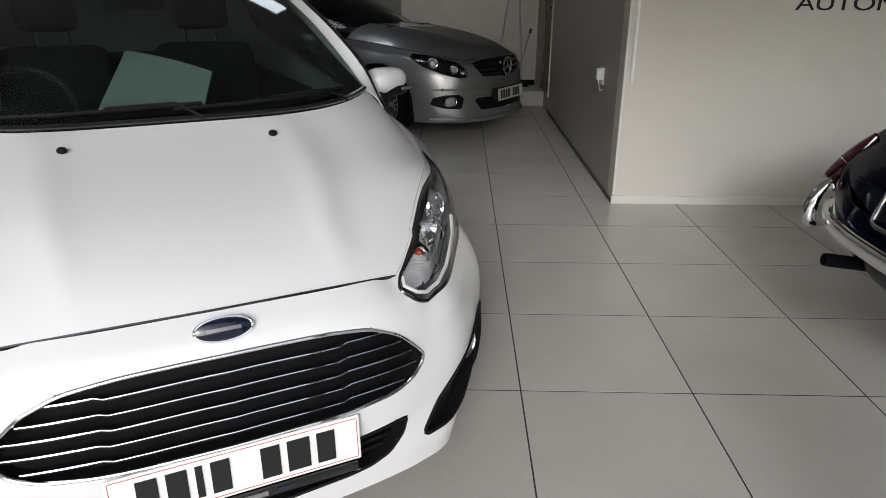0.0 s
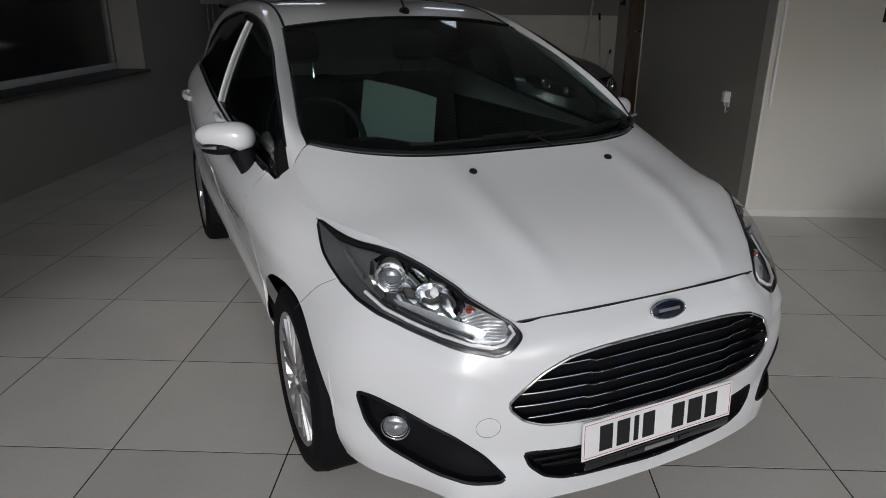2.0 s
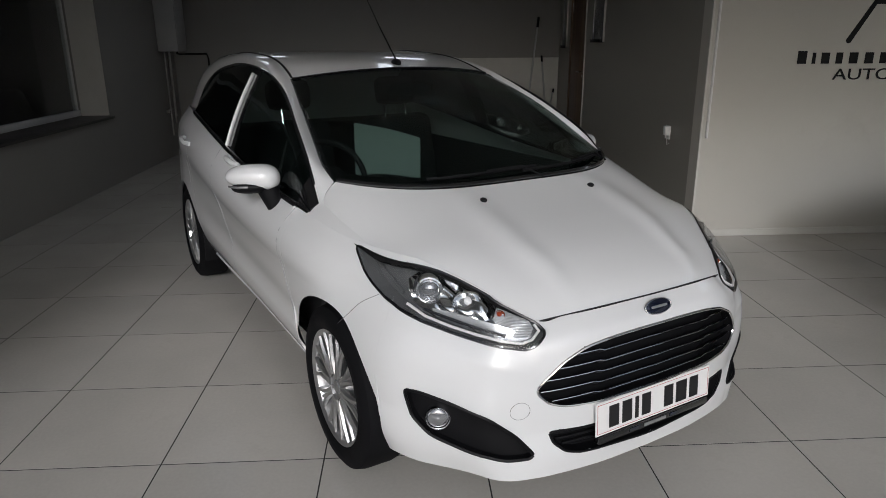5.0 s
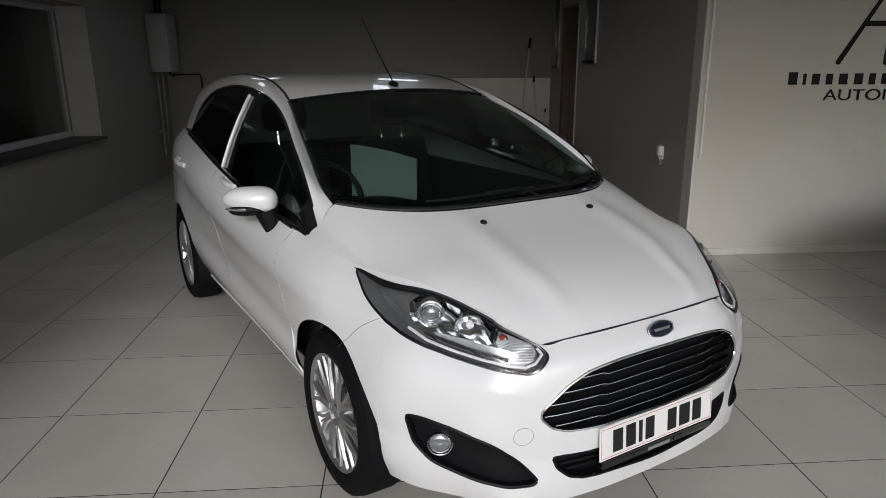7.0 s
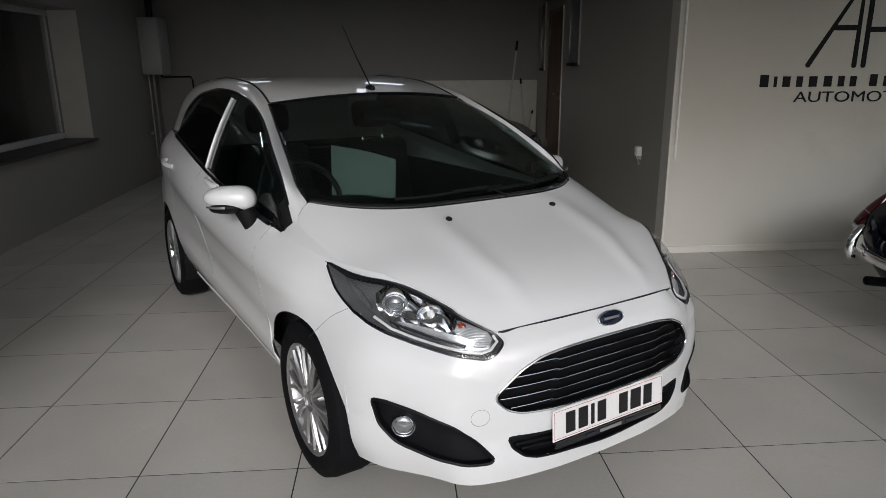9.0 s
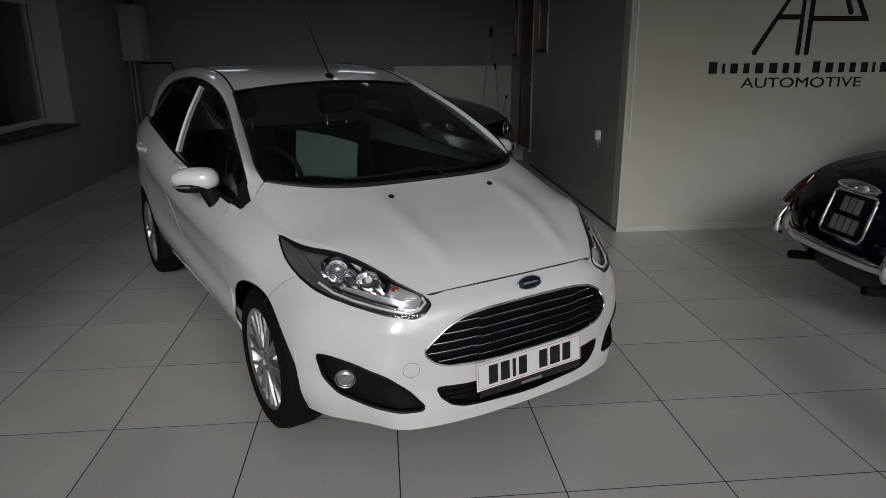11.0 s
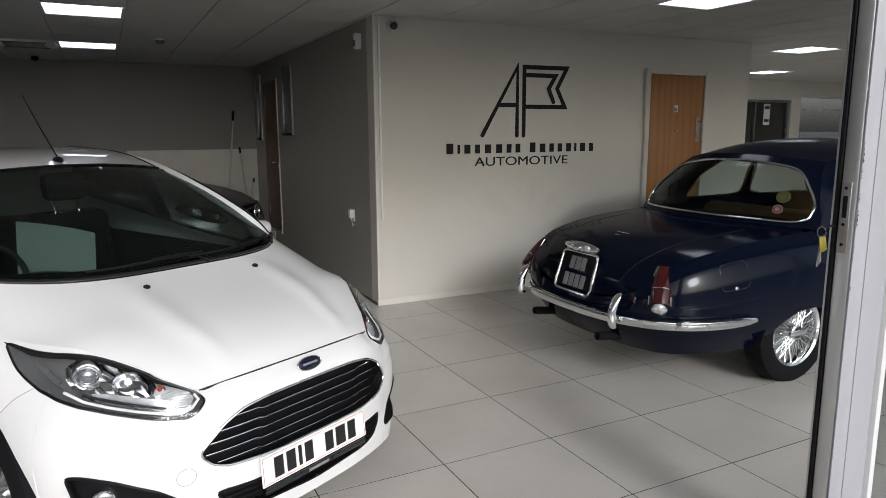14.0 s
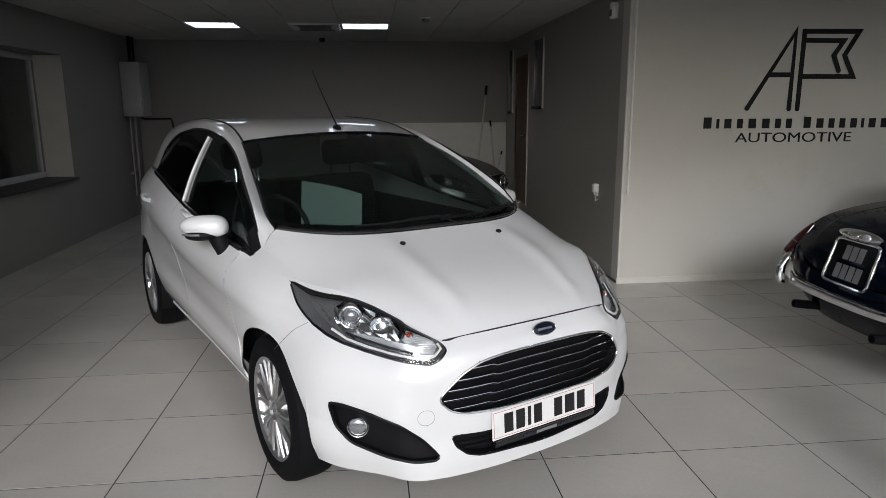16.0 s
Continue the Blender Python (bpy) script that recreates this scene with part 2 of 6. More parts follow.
def tube(bm, pts, r, n=8, closed=False):
    """A round bar along a line of points."""
    pts = [Vector(p) for p in pts]
    rings, up = [], Vector((0, 0, 1))
    k = len(pts)
    for i, p in enumerate(pts):
        a, b = (pts[i - 1], pts[(i + 1) % k]) if closed else (pts[max(i - 1, 0)], pts[min(i + 1, k - 1)])
        d = (b - a).normalized()
        s = d.cross(up)
        s = s.normalized() if s.length > 1e-4 else Vector((1, 0, 0))
        t = s.cross(d)
        rr = r(i / (k - 1)) if callable(r) else r
        rings.append([bm.verts.new(p + rr * (math.cos(2 * math.pi * j / n) * s + math.sin(2 * math.pi * j / n) * t)) for j in range(n)])
    for i in range(k if closed else k - 1):
        A, B = rings[i], rings[(i + 1) % k]
        for j in range(n):
            bm.faces.new((A[j], A[(j + 1) % n], B[(j + 1) % n], B[j]))
    if not closed:
        bm.faces.new(rings[0])
        bm.faces.new(rings[-1][::-1])
    return bm


def lathe(bm, profile, n=48, m=None, closed=False):
    """Turns (radius, height) pairs round the z axis."""
    rings = []
    for r, z in profile:
        rings.append([bm.verts.new((r * math.cos(2 * math.pi * j / n), r * math.sin(2 * math.pi * j / n), z)) for j in range(n)])
    pairs = list(zip(rings, rings[1:])) + ([(rings[-1], rings[0])] if closed else [])
    for A, B in pairs:
        for j in range(n):
            bm.faces.new((A[j], A[(j + 1) % n], B[(j + 1) % n], B[j]))
    if m is not None:
        bmesh.ops.transform(bm, matrix=m, verts=[v for r in rings for v in r])
    return bm


def ball(bm, c, r, squash=(1, 1, 1), m=None, u=20, v=12):
    mm = Matrix.Translation(c) @ Matrix.Diagonal((*[r * s for s in squash], 1))
    bmesh.ops.create_uvsphere(bm, u_segments=u, v_segments=v, radius=1, matrix=(m @ mm) if m is not None else mm)
    return bm


def thicken(bm, d):
    """Gives an open sheet a thickness d on its inner side."""
    bmesh.ops.recalc_face_normals(bm, faces=bm.faces)
    bmesh.ops.solidify(bm, geom=list(bm.faces), thickness=d)
    return bm


def curve(keys):
    """A smooth line through (t, value or values) keys."""
    T = np.array([k[0] for k in keys], float)
    V = np.array([k[1:] for k in keys], float)
    D = np.gradient(V, T, axis=0)

    def f(t):
        t = min(max(t, T[0]), T[-1])
        i = min(int(np.searchsorted(T, t, "right")) - 1, len(T) - 2)
        h = T[i + 1] - T[i]
        s = (t - T[i]) / h
        a = V[i] * (2 * s**3 - 3 * s**2 + 1) + V[i + 1] * (3 * s**2 - 2 * s**3) + h * D[i] * (s**3 - 2 * s**2 + s) + h * D[i + 1] * (s**3 - s**2)
        return float(a[0]) if len(a) == 1 else a
    return f


def sheet(f, us, vs, keep=None):
    """An open skin over a grid of parameters; keep(u, v) tells which cells stay."""
    bm = bmesh.new()
    g = [[bm.verts.new(f(u, v)) for v in vs] for u in us]
    for i in range(len(us) - 1):
        for j in range(len(vs) - 1):
            if keep is None or keep((us[i] + us[i + 1]) / 2, (vs[j] + vs[j + 1]) / 2):
                bm.faces.new((g[i][j], g[i + 1][j], g[i + 1][j + 1], g[i][j + 1]))
    bmesh.ops.delete(bm, geom=[v for v in bm.verts if not v.link_faces], context="VERTS")
    bmesh.ops.remove_doubles(bm, verts=bm.verts, dist=0.0004)
    return bm


def steps(a, b, n):
    return [a + (b - a) * i / n for i in range(n + 1)]


def inside(poly, x, y):
    r, k = False, len(poly)
    for i in range(k):
        (x1, y1), (x2, y2) = poly[i], poly[i - 1]
        if (y1 > y) != (y2 > y) and x < (x2 - x1) * (y - y1) / (y2 - y1) + x1:
            r = not r
    return r


def rounded(poly, n=5, cut=0.25):
    """A polygon with softened corners."""
    out, k = [], len(poly)
    for i in range(k):
        a, p, b = (Vector(poly[i - 1]), Vector(poly[i]), Vector(poly[(i + 1) % k]))
        s, e = p.lerp(a, cut), p.lerp(b, cut)
        for j in range(n + 1):
            t = j / n
            out.append(tuple((1 - t) ** 2 * s + 2 * t * (1 - t) * p + t * t * e))
    return out


def flat_piece(outline, place, cells=14, rim=0.0):
    """A piece with a given outline in two parameters, laid on place(a, b) -> point; rim: depth of its turned-back edge, along place's third argument."""
    bm = bmesh.new()
    f = bm.faces.new([bm.verts.new((a, b, 0)) for a, b in outline])
    lo = [min(p[i] for p in outline) for i in (0, 1)]
    hi = [max(p[i] for p in outline) for i in (0, 1)]
    for ax in (0, 1):
        for s in steps(lo[ax], hi[ax], cells)[1:-1]:
            co, no = [0, 0, 0], [0, 0, 0]
            co[ax], no[ax] = s, 1
            bmesh.ops.bisect_plane(bm, geom=bm.verts[:] + bm.edges[:] + bm.faces[:], plane_co=co, plane_no=no, dist=1e-6)
    base = {v: (v.co.x, v.co.y) for v in bm.verts}
    if rim:
        edges = [e for e in bm.edges if e.is_boundary]
        r = bmesh.ops.extrude_edge_only(bm, edges=edges)
        for v in [x for x in r["geom"] if isinstance(x, bmesh.types.BMVert)]:
            a, b = v.co.x, v.co.y
            v.co = place(a, b, -rim)
    for v, (a, b) in base.items():
        v.co = place(a, b, 0.0)
    return bm

# ---- the showroom: walls, openings, ceiling ----
LEFT, CORNER, SIGN, BACK, FRONT, CEILING, FAR = -4.69, 0.786, 2.256, 7.25, -2.05, 2.486, 14.0


def structure(name, bm, material, label, category, smooth=False):
    return tagged(part(name, bm, material, None, "", smooth), label, category, "", "structure")


def wall_with_hole(lo, hi, axis, hole):
    """A wall as a box, with one opening (along, z) through it: four butted blocks."""
    bm = bmesh.new()
    a0, a1, z0, z1 = hole
    i = axis
    def blk(al, ah, zl, zh):
        l, h = list(lo), list(hi)
        l[i], h[i], l[2], h[2] = al, ah, zl, zh
        if ah > al and zh > zl:
            box(bm, l, h)
    blk(lo[i], a0, lo[2], hi[2])
    blk(a1, hi[i], lo[2], hi[2])
    blk(a0, a1, lo[2], z0)
    blk(a0, a1, z1, hi[2])
    return bm


WIN = (0.6, 4.86, 0.72, 2.09)
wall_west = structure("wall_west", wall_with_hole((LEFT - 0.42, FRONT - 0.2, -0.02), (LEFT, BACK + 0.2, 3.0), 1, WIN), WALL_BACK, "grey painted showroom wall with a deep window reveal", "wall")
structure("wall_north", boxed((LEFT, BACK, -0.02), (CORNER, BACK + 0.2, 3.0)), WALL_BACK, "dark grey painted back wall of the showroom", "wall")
structure("wall_partition", wall_with_hole((CORNER, SIGN + 0.16, -0.02), (CORNER + 0.16, BACK + 0.2, 3.0), 1, (5.80, 6.56, 0.18, 2.20)), WALL_SIDE, "darker satin painted partition wall beside the parking bay", "wall")
structure("wall_sign", boxed((CORNER, SIGN, -0.02), (5.32, SIGN + 0.16, 3.0)), WALL, "off-white painted wall that carries the showroom sign", "wall")
structure("wall_partition_end", boxed((5.16, SIGN + 0.16, -0.02), (5.32, 6.0, 3.0)), WALL, "off-white painted end of the partition block", "wall")
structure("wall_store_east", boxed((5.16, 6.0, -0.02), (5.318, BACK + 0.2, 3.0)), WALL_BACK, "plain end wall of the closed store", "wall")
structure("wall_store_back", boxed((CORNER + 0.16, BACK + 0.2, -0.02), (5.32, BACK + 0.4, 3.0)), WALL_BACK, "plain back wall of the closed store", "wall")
structure("wall_office", wall_with_hole((5.32, 6.0, -0.02), (11.25, 6.16, 3.0), 0, (9.83, 11.12, 0.9, 2.10)), WALL, "off-white office wall with an internal window", "wall")
structure("wall_office_side", wall_with_hole((11.25, 6.0, -0.02), (FAR, 6.16, 3.0), 0, (11.42, 13.4, 0.9, 2.20)), WALL, "off-white wall with a daylit window", "wall")
structure("wall_east", boxed((FAR, FRONT - 0.2, -0.02), (FAR + 0.2, 6.16, 3.0)), WALL, "off-white end wall of the showroom", "wall")
# office walls take the dark grey, so the room's dimness sits in the colour
structure("wall_office_back", boxed((9.4, 8.4, -0.02), (11.4, 8.6, 3.0)), WALL_BACK, "wall behind the office window, dimness put into its grey", "wall")
structure("wall_office_cheek", boxed((9.2, 6.16, -0.02), (9.4, 8.6, 3.0)), WALL_BACK, "side wall of the office, dimness put into its grey", "wall")
structure("wall_office_cheek_east", boxed((11.25, 6.16, -0.02), (11.4, 8.4, 3.0)), WALL_BACK, "side wall of the office, dimness put into its grey", "wall")
structure("wall_fascia", boxed((LEFT - 0.28, FRONT - 0.16, 2.50), (FAR + 0.2, FRONT + 0.02, 3.6)), WHITE_FRAME, "white fascia over the open shop front", "wall")
# Unseen wall, added to keep daylight off the left floor and west wall.
structure("wall_daylight_block", boxed((LEFT, FRONT - 0.16, -0.02), (-3.55, FRONT + 0.02, 2.499)), WALL, "added plain wall beside the open shop front that holds back daylight", "wall")
structure("wall_pier", boxed((LEFT - 0.6, FRONT - 0.5, -0.02), (LEFT, FRONT - 0.2, 3.6)), WALL, "plain pier beside the shop front", "wall")
structure("roof_slab", boxed((LEFT - 0.28, FRONT + 0.02, 3.0), (FAR + 0.2, 8.6, 3.2)), WALL_BACK, "plain flat roof over the showroom", "roof")

# suspended ceiling in one mesh: tiles a little below a grey grid
bm = bmesh.new()
box(bm, (LEFT, FRONT + 0.02, CEILING + 0.004), (FAR, 8.4, CEILING + 0.03))
ceiling = structure("ceiling", bm, CEIL_GRID, "white suspended tile ceiling with recessed light panels", "ceiling")
ROWY = [2.71 + 0.6 * k for k in range(-8, 8)]
COLX = [-1.65 + 0.6 * k for k in range(-6, 26)]
LIGHTS = [(-3.45, 5.11), (-1.65, 5.11), (-1.65, 2.71), (2.55, 0.31), (6.15, 2.11), (8.55, 4.51), (-3.45, 2.71), (6.15, -0.29), (9.75, 1.51), (10.95, 3.91)]
VENT = (-2.25, 4.51)
ceiling_tiles = bmesh.new()
for x in COLX:
    for y in ROWY:
        if x < LEFT - 0.3 or x > FAR or y < FRONT or any(abs(x - a) < 0.1 and abs(y - b) < 0.1 for a, b in LIGHTS + [(-2.25, 5.11)]):
            continue
        lo, hi = (max(x, LEFT) + 0.006, y + 0.002, CEILING - 0.006), (min(x + 0.6, FAR) - 0.006, y + 0.598, CEILING + 0.006)
        if hi[0] - lo[0] > 0.05:
            box(ceiling_tiles, lo, hi)
part("tile_field", ceiling_tiles, CEIL, ceiling, "white mineral ceiling tiles", smooth=False)


def ceiling_light(x, y):
    t = thing("ceiling_light", pose(x + 0.3, y + 0.3, CEILING), "square recessed ceiling light with a glowing white diffuser", "ceiling light", "ceiling lights")
    bm = bmesh.new()
    for s in (-1, 1):
        box(bm, (s * 0.285 - 0.013, -0.298, -0.012), (s * 0.285 + 0.013, 0.298, 0.003), 0.002)
        box(bm, (-0.271, s * 0.285 - 0.013, -0.012), (0.271, s * 0.285 + 0.013, 0.003), 0.002)
    part("frame", bm, WHITE_FRAME, t)
    part("diffuser", boxed((-0.271, -0.271, -0.004), (0.271, 0.271, 0.001)), LIGHT_ON, t, "glowing white diffuser", smooth=False)
    return t


for x, y in LIGHTS:
    ceiling_light(x, y)

vent = thing("air_conditioner", pose(-1.95, 5.41, CEILING), "square ceiling cassette air conditioner with dark slots", "air conditioner")
part("panel", boxed((-0.297, -0.297, -0.03), (0.297, 0.297, 0.0), 0.012), WHITE_PLASTIC, vent)
for k in range(5):
    part("slat", boxed((-0.19, -0.20 + 0.09 * k, -0.036), (0.19, -0.15 + 0.09 * k, -0.029), 0.003), SMOKE, vent)
for dx, dy in ((0, -0.25), (0, 0.25)):
    part("outlet", boxed((dx - 0.22, dy - 0.02, -0.034), (dx + 0.22, dy + 0.02, -0.028), 0.003), BLACK_PLASTIC, vent)

detector = thing("smoke_detector", pose(-0.68, 4.55, CEILING - 0.006), "round white smoke detector on the ceiling", "smoke detector")
part("base", lathe(bmesh.new(), [(0.0, -0.012), (0.055, -0.012), (0.058, 0.0)], 24), WHITE_PLASTIC, detector)
part("cap", lathe(bmesh.new(), [(0.0, -0.045), (0.03, -0.045), (0.042, -0.03), (0.044, -0.0125)], 24), SMOKE, detector)
sensor = thing("ceiling_sensor", pose(-1.97, 6.9, CEILING - 0.006), "small dark sensor under the ceiling", "sensor")
part("dome", ball(bmesh.new(), (0, 0, -0.02), 0.045, (1, 1, 0.8)), BLACK_PLASTIC, sensor)

# skirtings
structure("baseboard_sign", boxed((CORNER - 0.012, SIGN - 0.014, 0.0), (3.76, SIGN - 0.002, 0.055), 0.003), SKIRT, "low white skirting with scuffs", "skirting")
structure("baseboard_sign_far", boxed((4.68, SIGN - 0.014, 0.0), (5.32, SIGN - 0.002, 0.055), 0.003), SKIRT, "low white skirting with scuffs", "skirting")
structure("baseboard_partition", boxed((CORNER - 0.012, SIGN, 0.0), (CORNER - 0.002, 5.75, 0.022), 0.003), SILL_DARK, "thin dark skirting strip", "skirting")
structure("trim_corner", boxed((CORNER - 0.004, SIGN - 0.004, 0.056), (CORNER + 0.012, SIGN + 0.012, CEILING - 0.008), 0.002), SKIRT, "white corner bead on the wall edge", "trim")

# window in the west wall
w = thing("window_1", pose(LEFT, 0, 0), "white framed fixed window in a deep reveal, dark beyond", "window", "", "structure")
y0, y1, z0, z1 = WIN
for a, b, c, d in ((y0 + 0.002, y1 - 0.002, z0 + 0.03, z0 + 0.09), (y0 + 0.002, y1 - 0.002, z1 - 0.06, z1 - 0.002)):
    part("window_frame", boxed((-0.37, a, c), (-0.30, b, d), 0.006), WHITE_FRAME, w)
for yy, wide in ((y0 + 0.002, 0.06), (2.62, 0.06), (y1 - 0.034, 0.032)):
    part("window_frame", boxed((-0.37, yy, z0 + 0.091), (-0.32, yy + wide, z1 - 0.061), 0.006), WHITE_FRAME, w)
for a, b in ((y0 + 0.06, 2.62), (2.68, y1 - 0.034)):
    part("pane", boxed((-0.338, a, z0 + 0.09), (-0.332, b, z1 - 0.06)), WINDOW_GLASS, w, smooth=False)
part("reveal", boxed((-0.299, y1 - 0.004, z0 + 0.03), (-0.002, y1 - 0.0005, z1 - 0.002)), SKIRT, w, "white painted reveal")
part("window_sill", boxed((-0.299, y0 + 0.002, z0 + 0.001), (0.06, y1 - 0.006, z0 + 0.029), 0.006), SILL_DARK, w, "dark stone sill")
# closed grey box added beyond the window so that its panes stay dark
structure("wall_yard", boxed((LEFT - 3.2, -1.0, -0.02), (LEFT - 3.0, 8.0, 3.0)), WALL_BACK, "added grey wall that shuts out daylight beyond the side window", "wall")
structure("wall_yard_end", boxed((LEFT - 3.0, -1.2, -0.02), (LEFT - 0.42, -1.0, 3.0)), WALL_BACK, "added grey end wall that shuts out daylight beyond the side window", "wall")
structure("wall_yard_back", boxed((LEFT - 3.0, 7.8, -0.02), (LEFT - 0.42, 8.0, 3.0)), WALL_BACK, "added grey end wall that shuts out daylight beyond the side window", "wall")
structure("roof_yard", boxed((LEFT - 3.2, -1.2, 3.0), (LEFT - 0.42, 8.0, 3.1)), WALL_BACK, "added roof that shuts out daylight beyond the side window", "roof")

# raised step and brown door at the end of the partition
structure("plinth_step", boxed((0.30, 6.22, 0.0), (CORNER - 0.004, BACK - 0.004, 0.18), 0.008), STONE, "white painted raised step at the end of the bay", "step")
d = thing("door_1", pose(CORNER, 6.18, 0.18), "dark brown stained wooden door in a brown frame", "door", "", "structure")
part("leaf", boxed((0.004, -0.345, 0.004), (0.05, 0.345, 1.98), 0.003), BROWN_WOOD, d)
for s in (-1, 1):
    part("frame", boxed((-0.016, s * 0.375 - 0.027, 0.0), (0.10, s * 0.375 + 0.003 + 0.0, 2.018)), BROWN_WOOD, d, smooth=False)
    for z in (0.25, 1.75):
        part("hinge", rod(bmesh.new(), (0.0, 0.333, z - 0.05), (0.0, 0.333, z + 0.05), 0.006), STEEL, d) if s > 0 else None
part("frame", boxed((-0.016, -0.40, 1.985), (0.026, 0.376, 2.018)), BROWN_WOOD, d, smooth=False)
part("edge_strip", boxed((-0.018, -0.412, 0.0), (-0.003, -0.403, 2.03)), SKIRT, d, "thin white edge strip", smooth=False)
hd = part("handle", rod(rod(bmesh.new(), (0.005, -0.29, 0.95), (-0.05, -0.29, 0.95), 0.009), (-0.048, -0.29, 0.95), (-0.048, -0.18, 0.95), 0.008), CHROME, d, "chrome lever handle")
part("rose", rod(bmesh.new(), (0.005, -0.29, 0.90), (0.0, -0.29, 0.90), 0.02), CHROME, d)


def hatch(y, zlo, zhi, wide):
    t = thing("wall_hatch", pose(CORNER, y, 0), "tall narrow dark hatch with a white edge on the partition", "hatch", "hatches")
    part("pane", boxed((-0.006, -wide / 2, zlo), (-0.003, wide / 2, zhi)), SMOKE, t, smooth=False)
    part("frame", boxed((-0.022, -wide / 2 - 0.018, zlo - 0.03), (-0.003, -wide / 2 - 0.0005, zhi), 0.002), SKIRT, t)
    part("frame", boxed((-0.022, wide / 2 + 0.0005, zlo - 0.03), (-0.003, wide / 2 + 0.018, zhi), 0.002), SMOKE, t)
    part("ledge", boxed((-0.05, -wide / 2, zlo - 0.035), (-0.003, wide / 2, zlo - 0.001), 0.003), BLACK_PLASTIC, t, "dark ledge")


hatch(5.20, 1.52, 2.33, 0.42)
hatch(6.86, 1.45, 2.33, 0.20)

# white lower panel on the back wall, poles leaning on it
structure("panel_back", boxed((-1.0, BACK - 0.03, 0.02), (CORNER - 0.01, BACK - 0.002, 1.28), 0.003), SKIRT, "white gloss board along the lower back wall", "wall panel")
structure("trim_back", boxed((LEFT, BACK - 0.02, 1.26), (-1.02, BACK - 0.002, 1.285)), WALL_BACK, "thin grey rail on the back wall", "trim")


def pole(a, b, r, label, name="broom", head=True):
    t = thing(name, Matrix.Translation(a), label, "broom", "poles leaning by the door")
    o = Vector(b) - Vector(a)
    part("handle", rod(bmesh.new(), (0, 0, 0.06), o, r, 10), ALU, t)
    part("grip", rod(bmesh.new(), o * 0.93, o * 1.005, r * 1.3, 10), BLACK_PLASTIC, t, "black rubber grip")
    if head:
        part("head", boxed((-0.16, -0.03, 0.0), (0.16, 0.03, 0.062), 0.012), BLACK_PLASTIC, t, "dark brush head")


pole((0.20, 6.75, 0.0), (0.46, BACK - 0.05, 1.82), 0.013, "long grey handled broom leaning against the back wall")
pole((0.56, 6.80, 0.18), (0.52, BACK - 0.06, 1.30), 0.011, "short pale mop handle leaning beside the door", "mop")
pole((0.46, 6.60, 0.18), (0.66, 6.95, 0.85), 0.010, "short dark handled brush leaning beside the door", "hand_brush")

# boiler with its pipes
b = thing("boiler", pose(LEFT + 0.002, 6.78, 0), "white wall-hung boiler with pipes below", "boiler")
part("casing", boxed((0.004, -0.19, 1.40), (0.27, 0.19, 2.13), 0.02), BOILER_GREY, b)
part("front_panel", boxed((0.271, -0.17, 1.50), (0.278, 0.17, 2.10), 0.006), BOILER_GREY, b)
for y, r in ((-0.10, 0.022), (0.05, 0.016)):
    part("flue", tube(bmesh.new(), [(0.13, y, 2.12), (0.13, y, 2.47)], r, 12), BLACK_PLASTIC, b, "dark flue")
for x, y, zb in ((0.06, -0.11, 0.30), (0.10, -0.03, 0.55), (0.06, 0.06, 0.45)):
    part("pipe", tube(bmesh.new(), [(x, y, 1.40), (x, y, zb)], 0.011, 8), STEEL, b)
part("pipe", tube(bmesh.new(), [(0.16, 0.10, 1.41), (0.16, 0.10, 1.37), (0.18, 0.14, 1.36), (0.18, 0.40, 1.36), (0.24, 0.42, 1.36), (0.46, 0.43, 1.36), (0.48, 0.43, 1.30), (0.48, 0.43, 0.40)], 0.012, 8), BLACK_PLASTIC, b)
part("bracket", boxed((0.004, -0.14, 0.60), (0.05, 0.10, 0.64), 0.004), STEEL, b)

# socket, conduit, sensor, camera
s = thing("power_socket", pose(CORNER, 2.88, 0.745), "white double socket with a plugged-in lead on the partition", "socket")
part("plate", boxed((-0.012, -0.045, -0.055), (-0.001, 0.06, 0.06), 0.004), WHITE_PLASTIC, s)
part("plug", boxed((-0.055, -0.06, -0.02), (-0.013, 0.0, 0.06), 0.008), WHITE_PLASTIC, s)
part("lead", tube(bmesh.new(), [(-0.04, -0.04, -0.02), (-0.03, -0.05, -0.07), (-0.02, -0.02, -0.10), (-0.012, -0.05, -0.085)], 0.004, 6), WHITE_PLASTIC, s)
c = thing("cable_conduit", pose(CORNER + 0.045, SIGN, 0), "thin white cable conduit down the wall edge", "conduit")
part("channel", boxed((-0.009, -0.018, 0.78), (0.009, -0.002, CEILING - 0.01), 0.003), WHITE_PLASTIC, c)
a = thing("alarm_sensor", pose(CORNER, 2.56, 2.31), "white alarm sensor high on the partition", "sensor")
part("body", boxed((-0.06, -0.035, -0.075), (-0.001, 0.035, 0.06), 0.014), WHITE_PLASTIC, a)
part("lens", boxed((-0.063, -0.022, -0.05), (-0.058, 0.022, 0.0), 0.004), SMOKE, a)
k = thing("dome_camera", pose(0.95, SIGN, 2.40), "small white dome camera under the ceiling", "camera")
part("housing", lathe(bmesh.new(), [(0.0, 0.0), (0.048, 0.0), (0.05, 0.03), (0.04, 0.05)], 24, pose(0, -0.001, 0, 90)), WHITE_PLASTIC, k)
part("eye", ball(bmesh.new(), (0.005, -0.052, -0.004), 0.032), GLOSS_BLACK, k, "dark camera eye")

